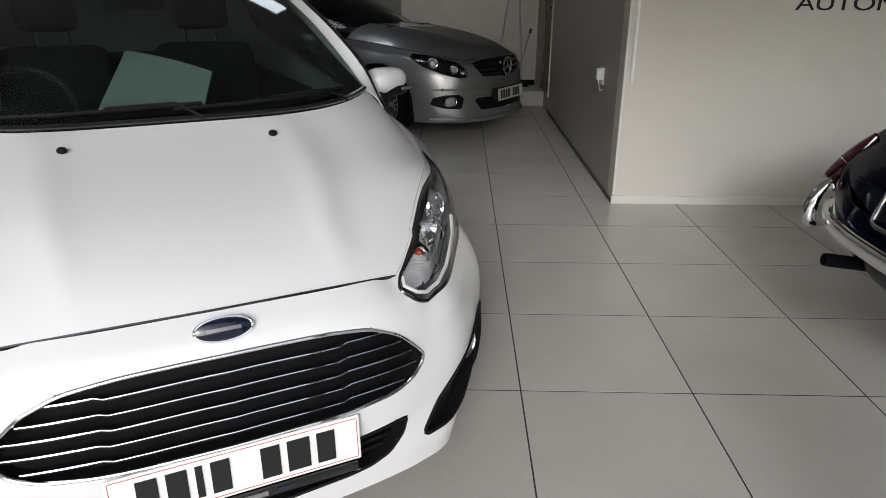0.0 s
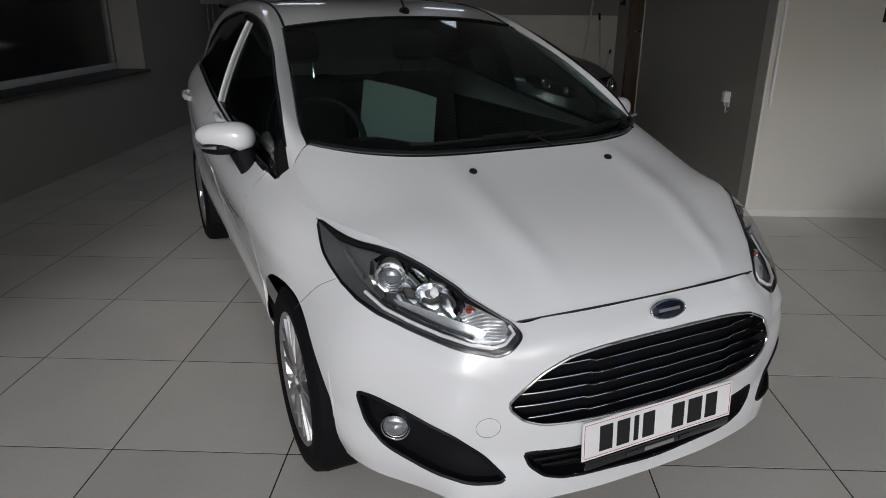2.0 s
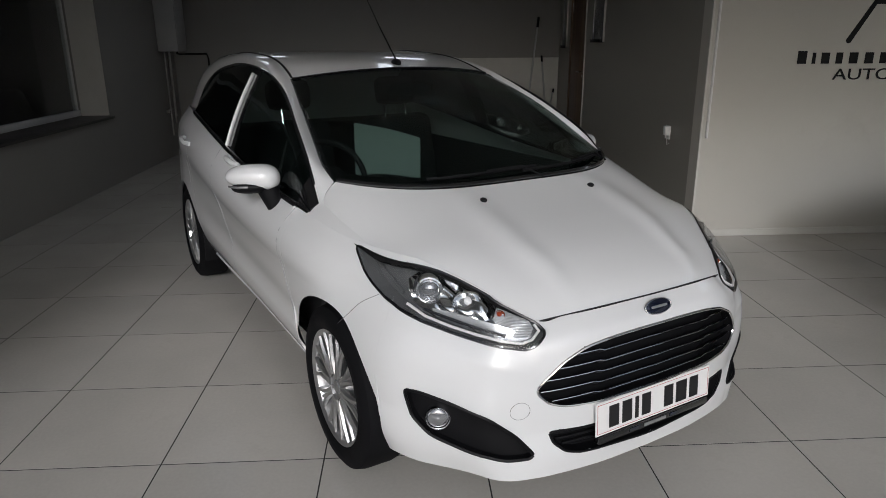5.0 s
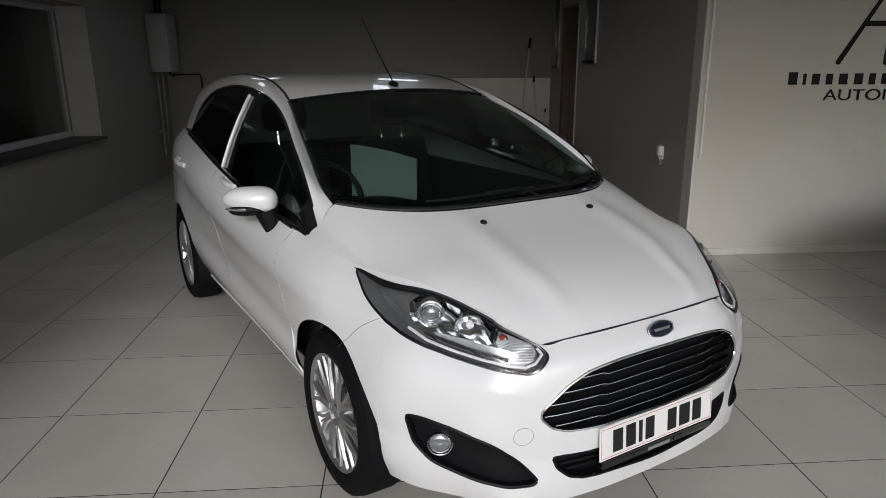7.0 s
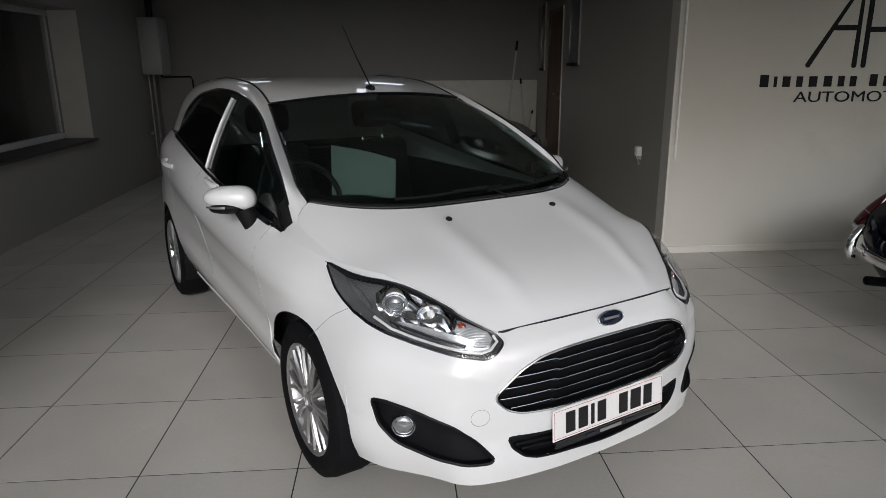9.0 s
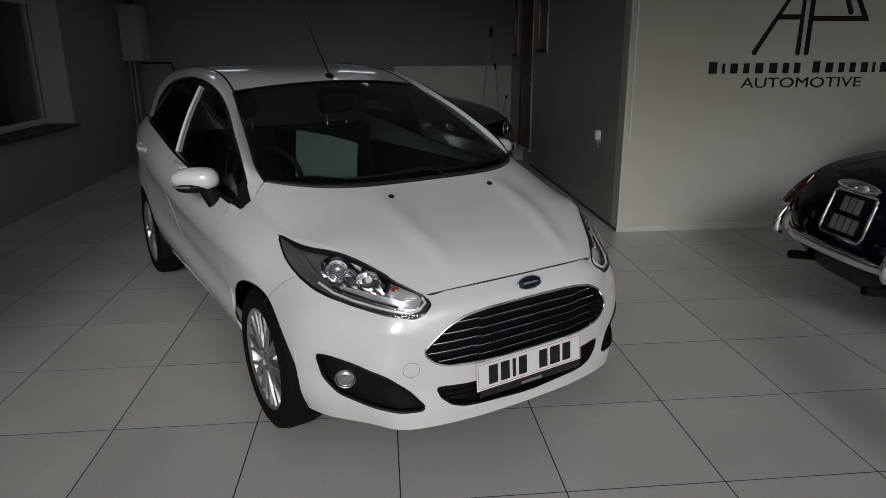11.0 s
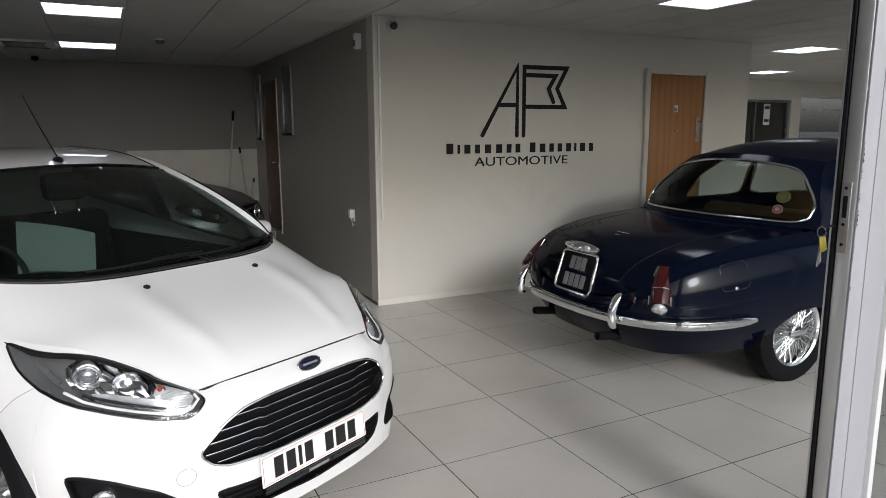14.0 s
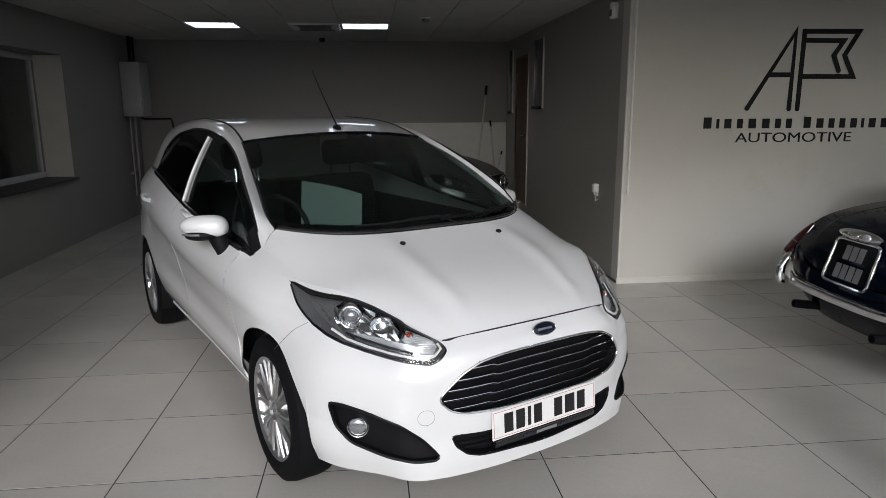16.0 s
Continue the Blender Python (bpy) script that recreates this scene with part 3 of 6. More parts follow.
# oak door in the sign wall
d = thing("door_2", pose(4.21, SIGN, 0), "plain oak veneer door in a pale painted frame", "door", "", "structure")
part("leaf", boxed((-0.385, -0.028, 0.006), (0.385, -0.003, 2.10), 0.003), OAK, d)
for sx in (-1, 1):
    part("frame", boxed((sx * 0.415 - 0.028, -0.04, 0.0), (sx * 0.415 + 0.028, -0.003, 2.15), 0.004), WALL, d)
part("frame", boxed((-0.386, -0.04, 2.103), (0.386, -0.003, 2.15), 0.004), WALL, d)
h = part("handle_plate", boxed((0.29, -0.034, 1.40), (0.345, -0.0285, 1.66), 0.003), STEEL, d, "steel pull plate")
part("pull", tube(bmesh.new(), [(0.318, -0.034, 1.44), (0.318, -0.075, 1.46), (0.318, -0.075, 1.60), (0.318, -0.034, 1.62)], 0.009, 8), STEEL, h)
part("knob", rod(bmesh.new(), (0.0, -0.03, 1.52), (0.0, -0.042, 1.52), 0.014), STEEL, d)
n = part("notice", boxed((-0.045, -0.032, 1.715), (0.012, -0.0285, 1.785), 0.001), PLATE_WHITE, d, "small white notice with dark bars", smooth=False)
for i in range(3):
    part("bar", boxed((-0.038 + 0.014 * i, -0.034, 1.725), (-0.030 + 0.014 * i, -0.0325, 1.775 - 0.008 * i)), PRINT_BLACK, n, smooth=False)

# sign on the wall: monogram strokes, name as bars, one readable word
sg = thing("wall_sign", pose(0, SIGN, 0), "black vinyl dealer sign with a stroke monogram on the off-white wall", "sign")
SW = 0.040


def stroke(pts, parent, width=SW, name="stroke"):
    """A flat vinyl line through (x, z) points with mitred corners."""
    v = [Vector((x, z)) for x, z in pts]
    L, R = [], []
    for i, p in enumerate(v):
        a = (p - v[i - 1]).normalized() if i else (v[1] - p).normalized()
        b = (v[i + 1] - p).normalized() if i + 1 < len(v) else a
        n = Vector((-a.y - b.y, a.x + b.x)).normalized()
        k = min(1 / max(n.dot(Vector((-a.y, a.x))), 0.35), 2.2)
        L.append(p + n * k * width / 2)
        R.append(p - n * k * width / 2)
    bm = bmesh.new()
    rows = [[bm.verts.new((q.x, yy, q.y)) for q in side] for side, yy in ((L, -0.005), (R, -0.005), (L, -0.0005), (R, -0.0005))]
    for i in range(len(v) - 1):
        for A, B in ((0, 1), (1, 3), (3, 2), (2, 0)):
            bm.faces.new((rows[A][i], rows[B][i], rows[B][i + 1], rows[A][i + 1]))
    for i in (0, len(v) - 1):
        bm.faces.new([rows[j][i] for j in (0, 1, 3, 2)])
    part(name, bm, VINYL, parent, smooth=False)
    for p in (v[0], v[-1]):
        part("stroke_end", rod(bmesh.new(), (p.x, -0.0053, p.y), (p.x, -0.0006, p.y), width / 2, 20), VINYL, parent, smooth=False)


for line in ([(1.838, 1.49), (2.213, 2.115), (2.213, 1.485)], [(2.288, 1.485), (2.288, 2.115), (2.775, 2.118), (2.665, 1.925), (2.760, 1.752), (2.31, 1.752)],
             [(2.32, 2.043), (2.645, 2.043), (2.568, 1.922), (2.625, 1.80)], [(2.02, 1.765), (2.187, 1.765)]):
    stroke(line, sg)


def bar_word(x0, x1, z0, z1, widths, parent):
    """A name shown as plain letter-sized bars."""
    gap = 0.018
    total = sum(widths) + gap * (len(widths) - 1)
    k, x = (x1 - x0) / total, x0
    for i, wd in enumerate(widths):
        if wd > 0:
            part("bar", boxed((x + wd * k * 0.2, -0.004, z0), (x + wd * k * 0.85, -0.0005, z1 + (0.012 if i == 0 else 0))), VINYL, parent, smooth=False)
        x += (abs(wd) + gap) * k


bar_word(1.445, 2.265, 1.325, 1.405, [0.095, 0.035, 0.085, 0.07, 0.09, 0.09, 0.07, 0.07], sg)
bar_word(2.345, 3.135, 1.325, 1.405, [0.085, 0.085, 0.07, 0.07, 0.08, 0.035, 0.085, 0.07], sg)
fc = bpy.data.curves.new("word", "FONT")
fc.body, fc.size, fc.extrude = "AUTOMOTIVE", 0.117, 0.002
tmp = bpy.data.objects.new("word", fc)
me = bpy.data.meshes.new_from_object(tmp)
bpy.data.objects.remove(tmp)
xs = [v.co.x for v in me.vertices]
for v in me.vertices:
    v.co = (1.755 + (v.co.x - min(xs)) / (max(xs) - min(xs)) * 1.055, -0.003 - v.co.z, 1.208 + v.co.y)
me.materials.append(VINYL)
word = new("word", me)
word.parent = sg

# ---- shop front: jamb, post, glazing ----
j = thing("door_jamb", pose(0.645, -2.0, 0), "aluminium folding door jamb with a black seal and steel lock keep", "door jamb")
part("profile", boxed((0.0, 0.0, 0.0), (0.05, 0.050, 2.50), 0.009), ALU, j)
part("seal", boxed((-0.003, 0.0505, 0.0), (0.04, 0.064, 2.50), 0.003), BLACK_PLASTIC, j, "black rubber seal")
part("back_strip", boxed((0.0, 0.0645, 0.0), (0.05, 0.072, 2.50), 0.002), ALU, j)
kp = part("lock_keep", boxed((-0.0035, 0.014, 1.165), (0.002, 0.044, 1.375), 0.0012), STEEL, j, "steel lock keep")
part("slot", boxed((-0.0042, 0.022, 1.27), (-0.003, 0.036, 1.335), 0.0004), BLACK_PLASTIC, kp)
for z in (1.19, 1.25, 1.358):
    part("screw", rod(bmesh.new(), (-0.0052, 0.029, z), (-0.003, 0.029, z), 0.005, 10), BLACK_PLASTIC, kp)
part("lock_cylinder", rod(bmesh.new(), (0.0, 0.058, 1.243), (-0.060, 0.058, 1.243), 0.004, 12), BLACK_PLASTIC, j)
p = thing("door_post", pose(0.645, -2.0, 0), "grey painted post with chipped paint and a white outer trim", "post")
part("core", boxed((0.004, -0.006, 0.0), (0.178, 0.0, 2.50), 0.002), GREY_FRAME, p)
part("core_back", boxed((0.051, 0.0005, 0.0), (0.178, 0.08, 2.50), 0.002), GREY_FRAME, p)
part("bead", boxed((0.066, -0.0085, 0.0), (0.0685, -0.0062, 2.50)), GREY_FRAME, p)
part("trim", boxed((0.1785, -0.022, 0.0), (0.203, 0.06, 2.50), 0.002), WHITE_FRAME, p, "white outer trim")
rng = random.Random(8)
for z, h, w_ in ((1.46, 0.06, 0.006), (1.40, 0.03, 0.004), (1.33, 0.025, 0.006), (1.27, 0.05, 0.007), (1.18, 0.03, 0.003), (1.06, 0.012, 0.004), (1.62, 0.01, 0.003)):
    poly = [(0.0045 + w_ * rng.uniform(0.2, 1.0) * (k % 2), z + h * (k / 7 - 0.5)) for k in range(8)] + [(0.0042, z + h / 2), (0.0042, z - h / 2)]
    part("paint_chip", flat_piece(poly, lambda x, z_, o=0: Vector((x, -0.0068, z_)), 6), BLACK_PLASTIC, p, "dark chip in the paint")
kt = thing("key_tag", pose(0.585, -1.945, 1.222), "bunch of keys on a yellow plastic tag hanging at the lock", "keys")
part("ring", tube(bmesh.new(), [(0.0, 0.014 * math.cos(i * 0.524), 0.006 + 0.016 * math.sin(i * 0.524)) for i in range(12)], 0.0014, 6, True), STEEL, kt)
part("tag", boxed((-0.014, -0.003, -0.055), (0.016, 0.001, -0.006), 0.003, pose(0, 0, 0, 0, -14, 0)), YELLOW, kt)
for i in range(3):
    part("key", boxed((-0.004 + 0.007 * i, 0.003 + 0.003 * i, -0.088 - 0.006 * i), (0.003 + 0.007 * i, 0.005 + 0.003 * i, -0.008), 0.0008, pose(0, 0, 0, 0, 6 * i - 8, 0)), STEEL, kt)

for i, (xa, xb) in enumerate(((0.850, 3.6), (3.66, 6.5), (6.56, 9.0), (9.06, 13.94))):
    g = thing("window_%d" % (i + 2), pose(0, -1.97, 0), "tall clear shop front pane in a white frame", "window", "shop front panes", "structure")
    part("pane", boxed((xa, -0.004, 0.021), (xb, 0.004, 2.44)), WINDOW_GLASS, g, smooth=False).visible_shadow = False
    part("window_frame", boxed((xa - 0.002, -0.04, 0.0), (xb + 0.002, 0.04, 0.02), 0.004), WHITE_FRAME, g)
    part("window_frame", boxed((xa - 0.002, -0.04, 2.441), (xb + 0.002, 0.04, 2.498), 0.006), WHITE_FRAME, g)
    part("window_frame", boxed((xb + 0.003, -0.04, 0.0), (xb + 0.057, 0.04, 2.498), 0.006), WHITE_FRAME, g)

# office window and far window
g = thing("window_6", pose(0, 6.0, 0), "dark framed internal office window with a white notice", "window", "", "structure")
part("pane", boxed((9.88, 0.08, 0.95), (11.07, 0.09, 2.05)), WINDOW_GLASS, g, smooth=False)
for a, b_, c_, d_ in ((9.832, 11.118, 0.902, 0.949), (9.832, 11.118, 2.051, 2.098), (9.832, 9.88, 0.95, 2.05), (11.07, 11.118, 0.95, 2.05), (10.14, 10.18, 0.951, 2.049)):
    part("window_frame", boxed((a, 0.05, c_), (b_, 0.12, d_)), SMOKE, g, smooth=False)
nt = part("notice", boxed((10.42, 0.070, 1.62), (10.60, 0.076, 2.02)), PLATE_WHITE, g, "white notice with dark bars", smooth=False)
for z in (1.95, 1.70):
    part("bar", boxed((10.445, 0.066, z - 0.03), (10.575, 0.0695, z + 0.03)), PRINT_BLACK, nt, smooth=False)
pc = thing("picture_frame", pose(10.25, 8.39, 1.55), "small dark framed picture on the office wall", "picture")
part("frame", boxed((-0.22, -0.03, -0.3), (0.22, -0.001, 0.3), 0.008), SMOKE, pc)
part("sheet", boxed((-0.18, -0.034, -0.26), (0.18, -0.031, 0.26)), PAPER, pc, smooth=False)
g = thing("window_7", pose(0, 6.0, 0), "white framed window with daylight beyond", "window", "", "structure")
part("pane", boxed((11.47, 0.08, 0.95), (13.35, 0.09, 2.15)), WINDOW_GLASS, g, smooth=False)
for a, b_, c_, d_ in ((11.422, 13.398, 0.902, 0.949), (11.422, 13.398, 2.151, 2.198), (11.422, 11.47, 0.95, 2.15), (13.35, 13.398, 0.95, 2.15), (11.471, 13.349, 1.90, 1.94)):
    part("window_frame", boxed((a, 0.05, c_), (b_, 0.12, d_)), WHITE_FRAME, g, smooth=False)

# ---- cars: lofted skins over a few key lines ----
def lerp(a, b, t):
    return a + (b - a) * t


class Body:
    """A car's lower shell. Local axes: x across, y away from the end that shows (0 there), z up.
    plan: outline at the widest height, over u from the middle of the near end (0) to the middle of the far end (1);
    top: height of the shell's upper edge over u; near, side, far: how far the shell draws in, over height 0 to 1."""

    def __init__(self, plan, top, near, side, far, floor, arches, extra=((0, 0), (1, 0)), skirt=((0, 0), (1, 0)), dip=((0, 0), (1, 0)), brow=((0, 0), (1, 0))):
        self.plan, self.top, self.floor = curve(plan), curve(top), floor
        self.near, self.side, self.far = curve(near), curve(side), curve(far)
        self.arches, self.extra, self.skirt, self.dents = arches, curve(extra), curve(skirt), []
        self.dip, self.brow = curve(dip), curve(brow)

    def normal(self, u):
        a, b = self.plan(max(u - 0.004, 0)), self.plan(min(u + 0.004, 1))
        d = (b - a) / np.hypot(*(b - a))
        return np.array((d[1], -d[0]))

    def at(self, u, w, s=1, out=0.0):
        """The point at u and height w (0 to 1), on side s, out metres proud of the shell."""
        n, p = self.normal(u), self.plan(u)
        if u < 0.004:
            n = np.array((0.0, -1.0))
        if u > 0.996:
            n = np.array((0.0, 1.0))
        ws, wn, wf = n[0] ** 2, max(-n[1], 0) ** 2, max(n[1], 0) ** 2
        d = ws * self.side(w) + wn * self.near(w) + wf * self.far(w) + self.extra(u) * max((w - 0.70) / 0.30, 0) ** 1.2 - self.skirt(u) * max(1 - w / 0.3, 0) + self.dip(u) * math.exp(-((w - 0.40) / 0.13) ** 2) + self.brow(u) * math.exp(-((w - 0.80) / 0.15) ** 2)
        q = p - n * (d - out)
        return Vector((s * max(q[0], 0.0), q[1], lerp(self.floor, self.top(u), w)))

    def height(self, u, z):
        return (z - self.floor) / (self.top(u) - self.floor)

    def find(self, x, z, out=0.0):
        """The point of the near end with the given x and z."""
        u = self.seek(abs(x), z)
        return self.at(u, self.height(u, z), 1 if x >= 0 else -1, out)

    def seek(self, x, z):
        a, b = 0.0, 0.47
        for _ in range(26):
            m = (a + b) / 2
            if self.at(m, self.height(m, z), 1).x < x:
                a = m
            else:
                b = m
        return (a + b) / 2

    def nearest(self, p):
        """u and height of the shell's point nearest to p."""
        u = min(steps(0.0, 0.5, 500), key=lambda k: (self.at(k, self.height(k, p[2])).xy - Vector(p[:2])).length)
        return u, self.height(u, p[2])

    def laid(self, outline):
        """An outline of the near end in x and z, as pairs of u and height."""
        return [(-0.03, self.height(0, z)) if x < 0.001 else (lambda u: (u, self.height(u, z)))(self.seek(x, z)) for x, z in outline]

    def recess(self, outline, depth):
        """Opens the shell inside an outline of u and height."""
        P = [(u * 2.0, w * 0.5) for u, w in outline]
        lo, hi = [min(p[i] for p in P) - 0.02 for i in (0, 1)], [max(p[i] for p in P) + 0.02 for i in (0, 1)]
        self.dents.append((P, lo, hi, depth))

    def snap(self, u, w, reach):
        """Moves a grid point that lies near the rim of an opening onto the rim; tells whether it lies inside."""
        x, y = u * 2.0, w * 0.5
        for P, lo, hi, depth in self.dents:
            if lo[0] < x < hi[0] and lo[1] < y < hi[1]:
                best = None
                for i in range(len(P)):
                    (x1, y1), (x2, y2) = P[i - 1], P[i]
                    dx, dy = x2 - x1, y2 - y1
                    t = min(max(((x - x1) * dx + (y - y1) * dy) / max(dx * dx + dy * dy, 1e-12), 0), 1)
                    q = (x1 + t * dx, y1 + t * dy)
                    e = math.hypot(q[0] - x, q[1] - y)
                    if best is None or e < best[0]:
                        best = (e, q)
                if best[0] < reach:
                    return best[1][0] / 2.0, best[1][1] / 0.5, 0.0
                if inside(P, x, y):
                    return u, w, depth
        return u, w, 0.0

    def low(self, u):
        y, z = self.plan(u)[1], self.floor
        if 0.25 < u < 0.93:
            for yc, zc, r in self.arches:
                if abs(y - yc) < r:
                    z = max(z, zc + math.sqrt(max(r * r - (y - yc) ** 2, 0)))
        return z

    def skin(self, s, us, levels=60):
        def f(u, v):
            lo = self.height(u, self.low(u))
            w = lerp(lo, 1, v)
            if self.dents and u < 0.5:
                a, b, _ = self.snap(u, w, 0.0042)
                if a >= 0:
                    u, w = a, b
            return self.at(u, w, s)

        def keep(u, v):
            if not self.dents or u > 0.5:
                return True
            return not self.snap(u, lerp(self.height(u, self.low(u)), 1, v), 0.0)[2]
        vs = [1 - (1 - k / levels) ** 1.15 for k in range(levels + 1)]
        return sheet(f, us, vs, keep)

    def samples(self, n, first=0.0, last=1.0):
        us = set(steps(first, 0.5, int(n * 0.62)) + steps(0.5, last, int(n * 0.38)))
        ys = steps(0.26, 0.93, 2400)
        for yc, _, r in self.arches:
            for e in (yc - r, yc + r):
                k = min(ys, key=lambda u: abs(self.plan(u)[1] - e))
                us |= {k - 0.0006, k + 0.0006}
            for e in (0.3, 0.6, 0.8, 0.9, 0.96, 0.985):
                for sg_ in (-1, 1):
                    us.add(min(ys, key=lambda u: abs(self.plan(u)[1] - (yc + sg_ * e * r))))
        return sorted(us)


def mirror_join(*bms):
    out = bmesh.new()
    for b in bms:
        me = bpy.data.meshes.new("t")
        b.to_mesh(me)
        b.free()
        out.from_mesh(me)
        bpy.data.meshes.remove(me)
    bmesh.ops.remove_doubles(out, verts=out.verts, dist=0.0006)
    return out


def bonnet(body, u0, u1, centre, ridge=None, crown=5.5, sweep=4.0):
    """The lid between the upper edges of the shell: point at s (near to far) and w (-1 to 1 across)."""
    c = curve(centre)

    def f(s, w):
        e = body.at(lerp(u0, u1, s), 1.0)
        k, a = c(s), abs(w)
        z = lerp(k[1], e.z, a ** lerp(2.2, crown, s * s))
        if ridge:
            z += ridge(s, w)
        return Vector((w * e.x, lerp(k[0], e.y, a ** lerp(2.0, sweep, s)), z))
    return f


def spread(keys_centre, keys_edge):
    """A crowned panel between a centre line and an edge line, both over s."""
    c, e = curve(keys_centre), curve(keys_edge)

    def f(s, w):
        p, q, b = c(s), e(s), w * w
        return Vector((w * q[0], lerp(p[0], q[1], b), lerp(p[1], q[2], b)))
    return f


def wheel(name, parent, m, R, rim, width, spokes, material, style):
    """A wheel about its own z axis, which points outward."""
    wl = part(name, lathe(bmesh.new(), [(rim - 0.012, -width * 0.45), (R - 0.03, -width * 0.5), (R - 0.008, -width * 0.42), (R, -width * 0.25), (R, width * 0.25), (R - 0.008, width * 0.42), (R - 0.03, width * 0.50), (rim + 0.025, width * 0.52), (rim + 0.004, width * 0.46), (rim - 0.012, width * 0.40)], 56), RUBBER, parent, "black tyre on its wheel")
    wl.matrix_basis = m
    bm = lathe(bmesh.new(), [(rim - 0.03, -width * 0.4), (rim - 0.02, width * 0.30), (rim - 0.012, width * 0.42), (rim + 0.003, width * 0.47), (rim + 0.002, width * 0.38)], 56)
    part("rim", bm, material, wl)
    part("drum", lathe(bmesh.new(), [(0.0, -0.02), (rim * 0.62, -0.02), (rim * 0.66, -0.05), (rim - 0.03, -0.06)], 32), SMOKE, wl, "dull brake disc")
    bm = bmesh.new()
    if style == "cast":
        for i in range(spokes):
            a = 2 * math.pi * i / spokes
            at = lambda r, b, z: Vector((r * math.cos(b), r * math.sin(b), z))
            step = math.pi / spokes
            for off in (-1, 1):
                pts = [at(0.050, a + off * 0.16, width * 0.37), at(rim * 0.45, a + off * 0.075, width * 0.39), at(rim * 0.72, a + off * 0.10, width * 0.395), at(rim - 0.010, a + off * step * 0.52, width * 0.40)]
                tube(bm, pts, lambda t: 0.0135 - 0.0045 * t, 6)
            tube(bm, [at(rim * 0.40, a, width * 0.33), at(rim * 0.70, a, width * 0.35), at(rim - 0.012, a, width * 0.37)], lambda t: 0.010 - 0.003 * t, 6)
        lathe(bm, [(0.0, width * 0.39), (0.030, width * 0.39), (0.062, width * 0.36), (0.07, width * 0.2)], 24)
        part("spokes", bm, material, wl)
        part("hub_cap", lathe(bmesh.new(), [(0.0, width * 0.41), (0.024, width * 0.41), (0.028, width * 0.385)], 20), SMOKE, wl)
        for i in range(4):
            a = math.pi / 2 * i + 0.4
            part("wheel_nut", rod(bmesh.new(), (0.05 * math.cos(a), 0.05 * math.sin(a), width * 0.34), (0.05 * math.cos(a), 0.05 * math.sin(a), width * 0.41), 0.009, 6), STEEL, wl)
    else:
        for i in range(spokes):
            a = 2 * math.pi * i / spokes
            for k, (zi, zo, da) in enumerate(((width * 0.44, width * 0.30, 0.32), (width * 0.44, width * 0.30, -0.32), (width * 0.10, width * 0.36, 0.22), (width * 0.10, width * 0.36, -0.22))):
                b = a + k * 0.05
                rod(bm, (0.045 * math.cos(b), 0.045 * math.sin(b), zi), ((rim - 0.016) * math.cos(b + da), (rim - 0.016) * math.sin(b + da), zo), 0.0012, 5)
        part("spokes", bm, CHROME, wl, "chrome wire spokes")
        part("hub", lathe(bmesh.new(), [(0.048, 0.0), (0.048, width * 0.46), (0.036, width * 0.50)], 24), CHROME, wl)
        part("knock_off", boxed((-0.075, -0.018, width * 0.50), (0.075, 0.018, width * 0.56), 0.01), CHROME, wl, "two-eared chrome knock-off nut")
    return wl


def plate_with_bars(parent, m, size, material, groups, bar_material, border=None):
    """A number plate shown with plain bars; groups: (start, widths) along it, 0 to 1."""
    wx, wz = size
    pl = part("number_plate", boxed((-wx / 2, -0.004, -wz / 2), (wx / 2, 0.0, wz / 2), 0.002), material, parent, "number plate with plain dark bars", smooth=False)
    pl.matrix_basis = m
    if border:
        bm = bmesh.new()
        for s in (-1, 1):
            box(bm, (-wx / 2 + 0.008, -0.0046, s * (wz / 2 - 0.007) - 0.0008), (wx / 2 - 0.008, -0.0041, s * (wz / 2 - 0.007) + 0.0008))
            box(bm, (s * (wx / 2 - 0.007) - 0.0008, -0.0046, -wz / 2 + 0.008), (s * (wx / 2 - 0.007) + 0.0008, -0.0041, wz / 2 - 0.008))
        part("border", bm, border, pl, smooth=False)
    for x0, zc, h, widths in groups:
        x = (x0 - 0.5) * wx
        for wd in widths:
            part("bar", boxed((x, -0.0065, zc * wz - h * wz / 2), (x + wd * wx, -0.0042, zc * wz + h * wz / 2)), bar_material, pl, smooth=False)
            x += wd * wx + 0.030 * wx
    return pl


# ---- white hatchback ----
HATCH_AT = pose(-0.673 + 0.03 * math.sin(radians(27.4)), -0.8915 - 0.03 * math.cos(radians(27.4)), 0, 0, 0, 27.4)
GRILLE = [(0.0, 0.643), (0.20, 0.640), (0.30, 0.625), (0.37, 0.590), (0.415, 0.545), (0.445, 0.508), (0.442, 0.487), (0.41, 0.455), (0.36, 0.437), (0.25, 0.430), (0.0, 0.432)]
INTAKE = [(0.0, 0.345), (0.27, 0.345), (0.40, 0.352), (0.385, 0.312), (0.345, 0.277), (0.29, 0.260), (0.0, 0.247)]
FOGHOLE = [(0.750, 0.466), (0.72, 0.468), (0.658, 0.452), (0.574, 0.412), (0.50, 0.350), (0.447, 0.284), (0.46, 0.272), (0.53, 0.272), (0.61, 0.288), (0.695, 0.322), (0.730, 0.374)]
WING_GAP = [(0, 0.416, 0.812), (0.35, 0.433, 0.750), (0.7, 0.446, 0.665), (1, 0.457, 0.600)]
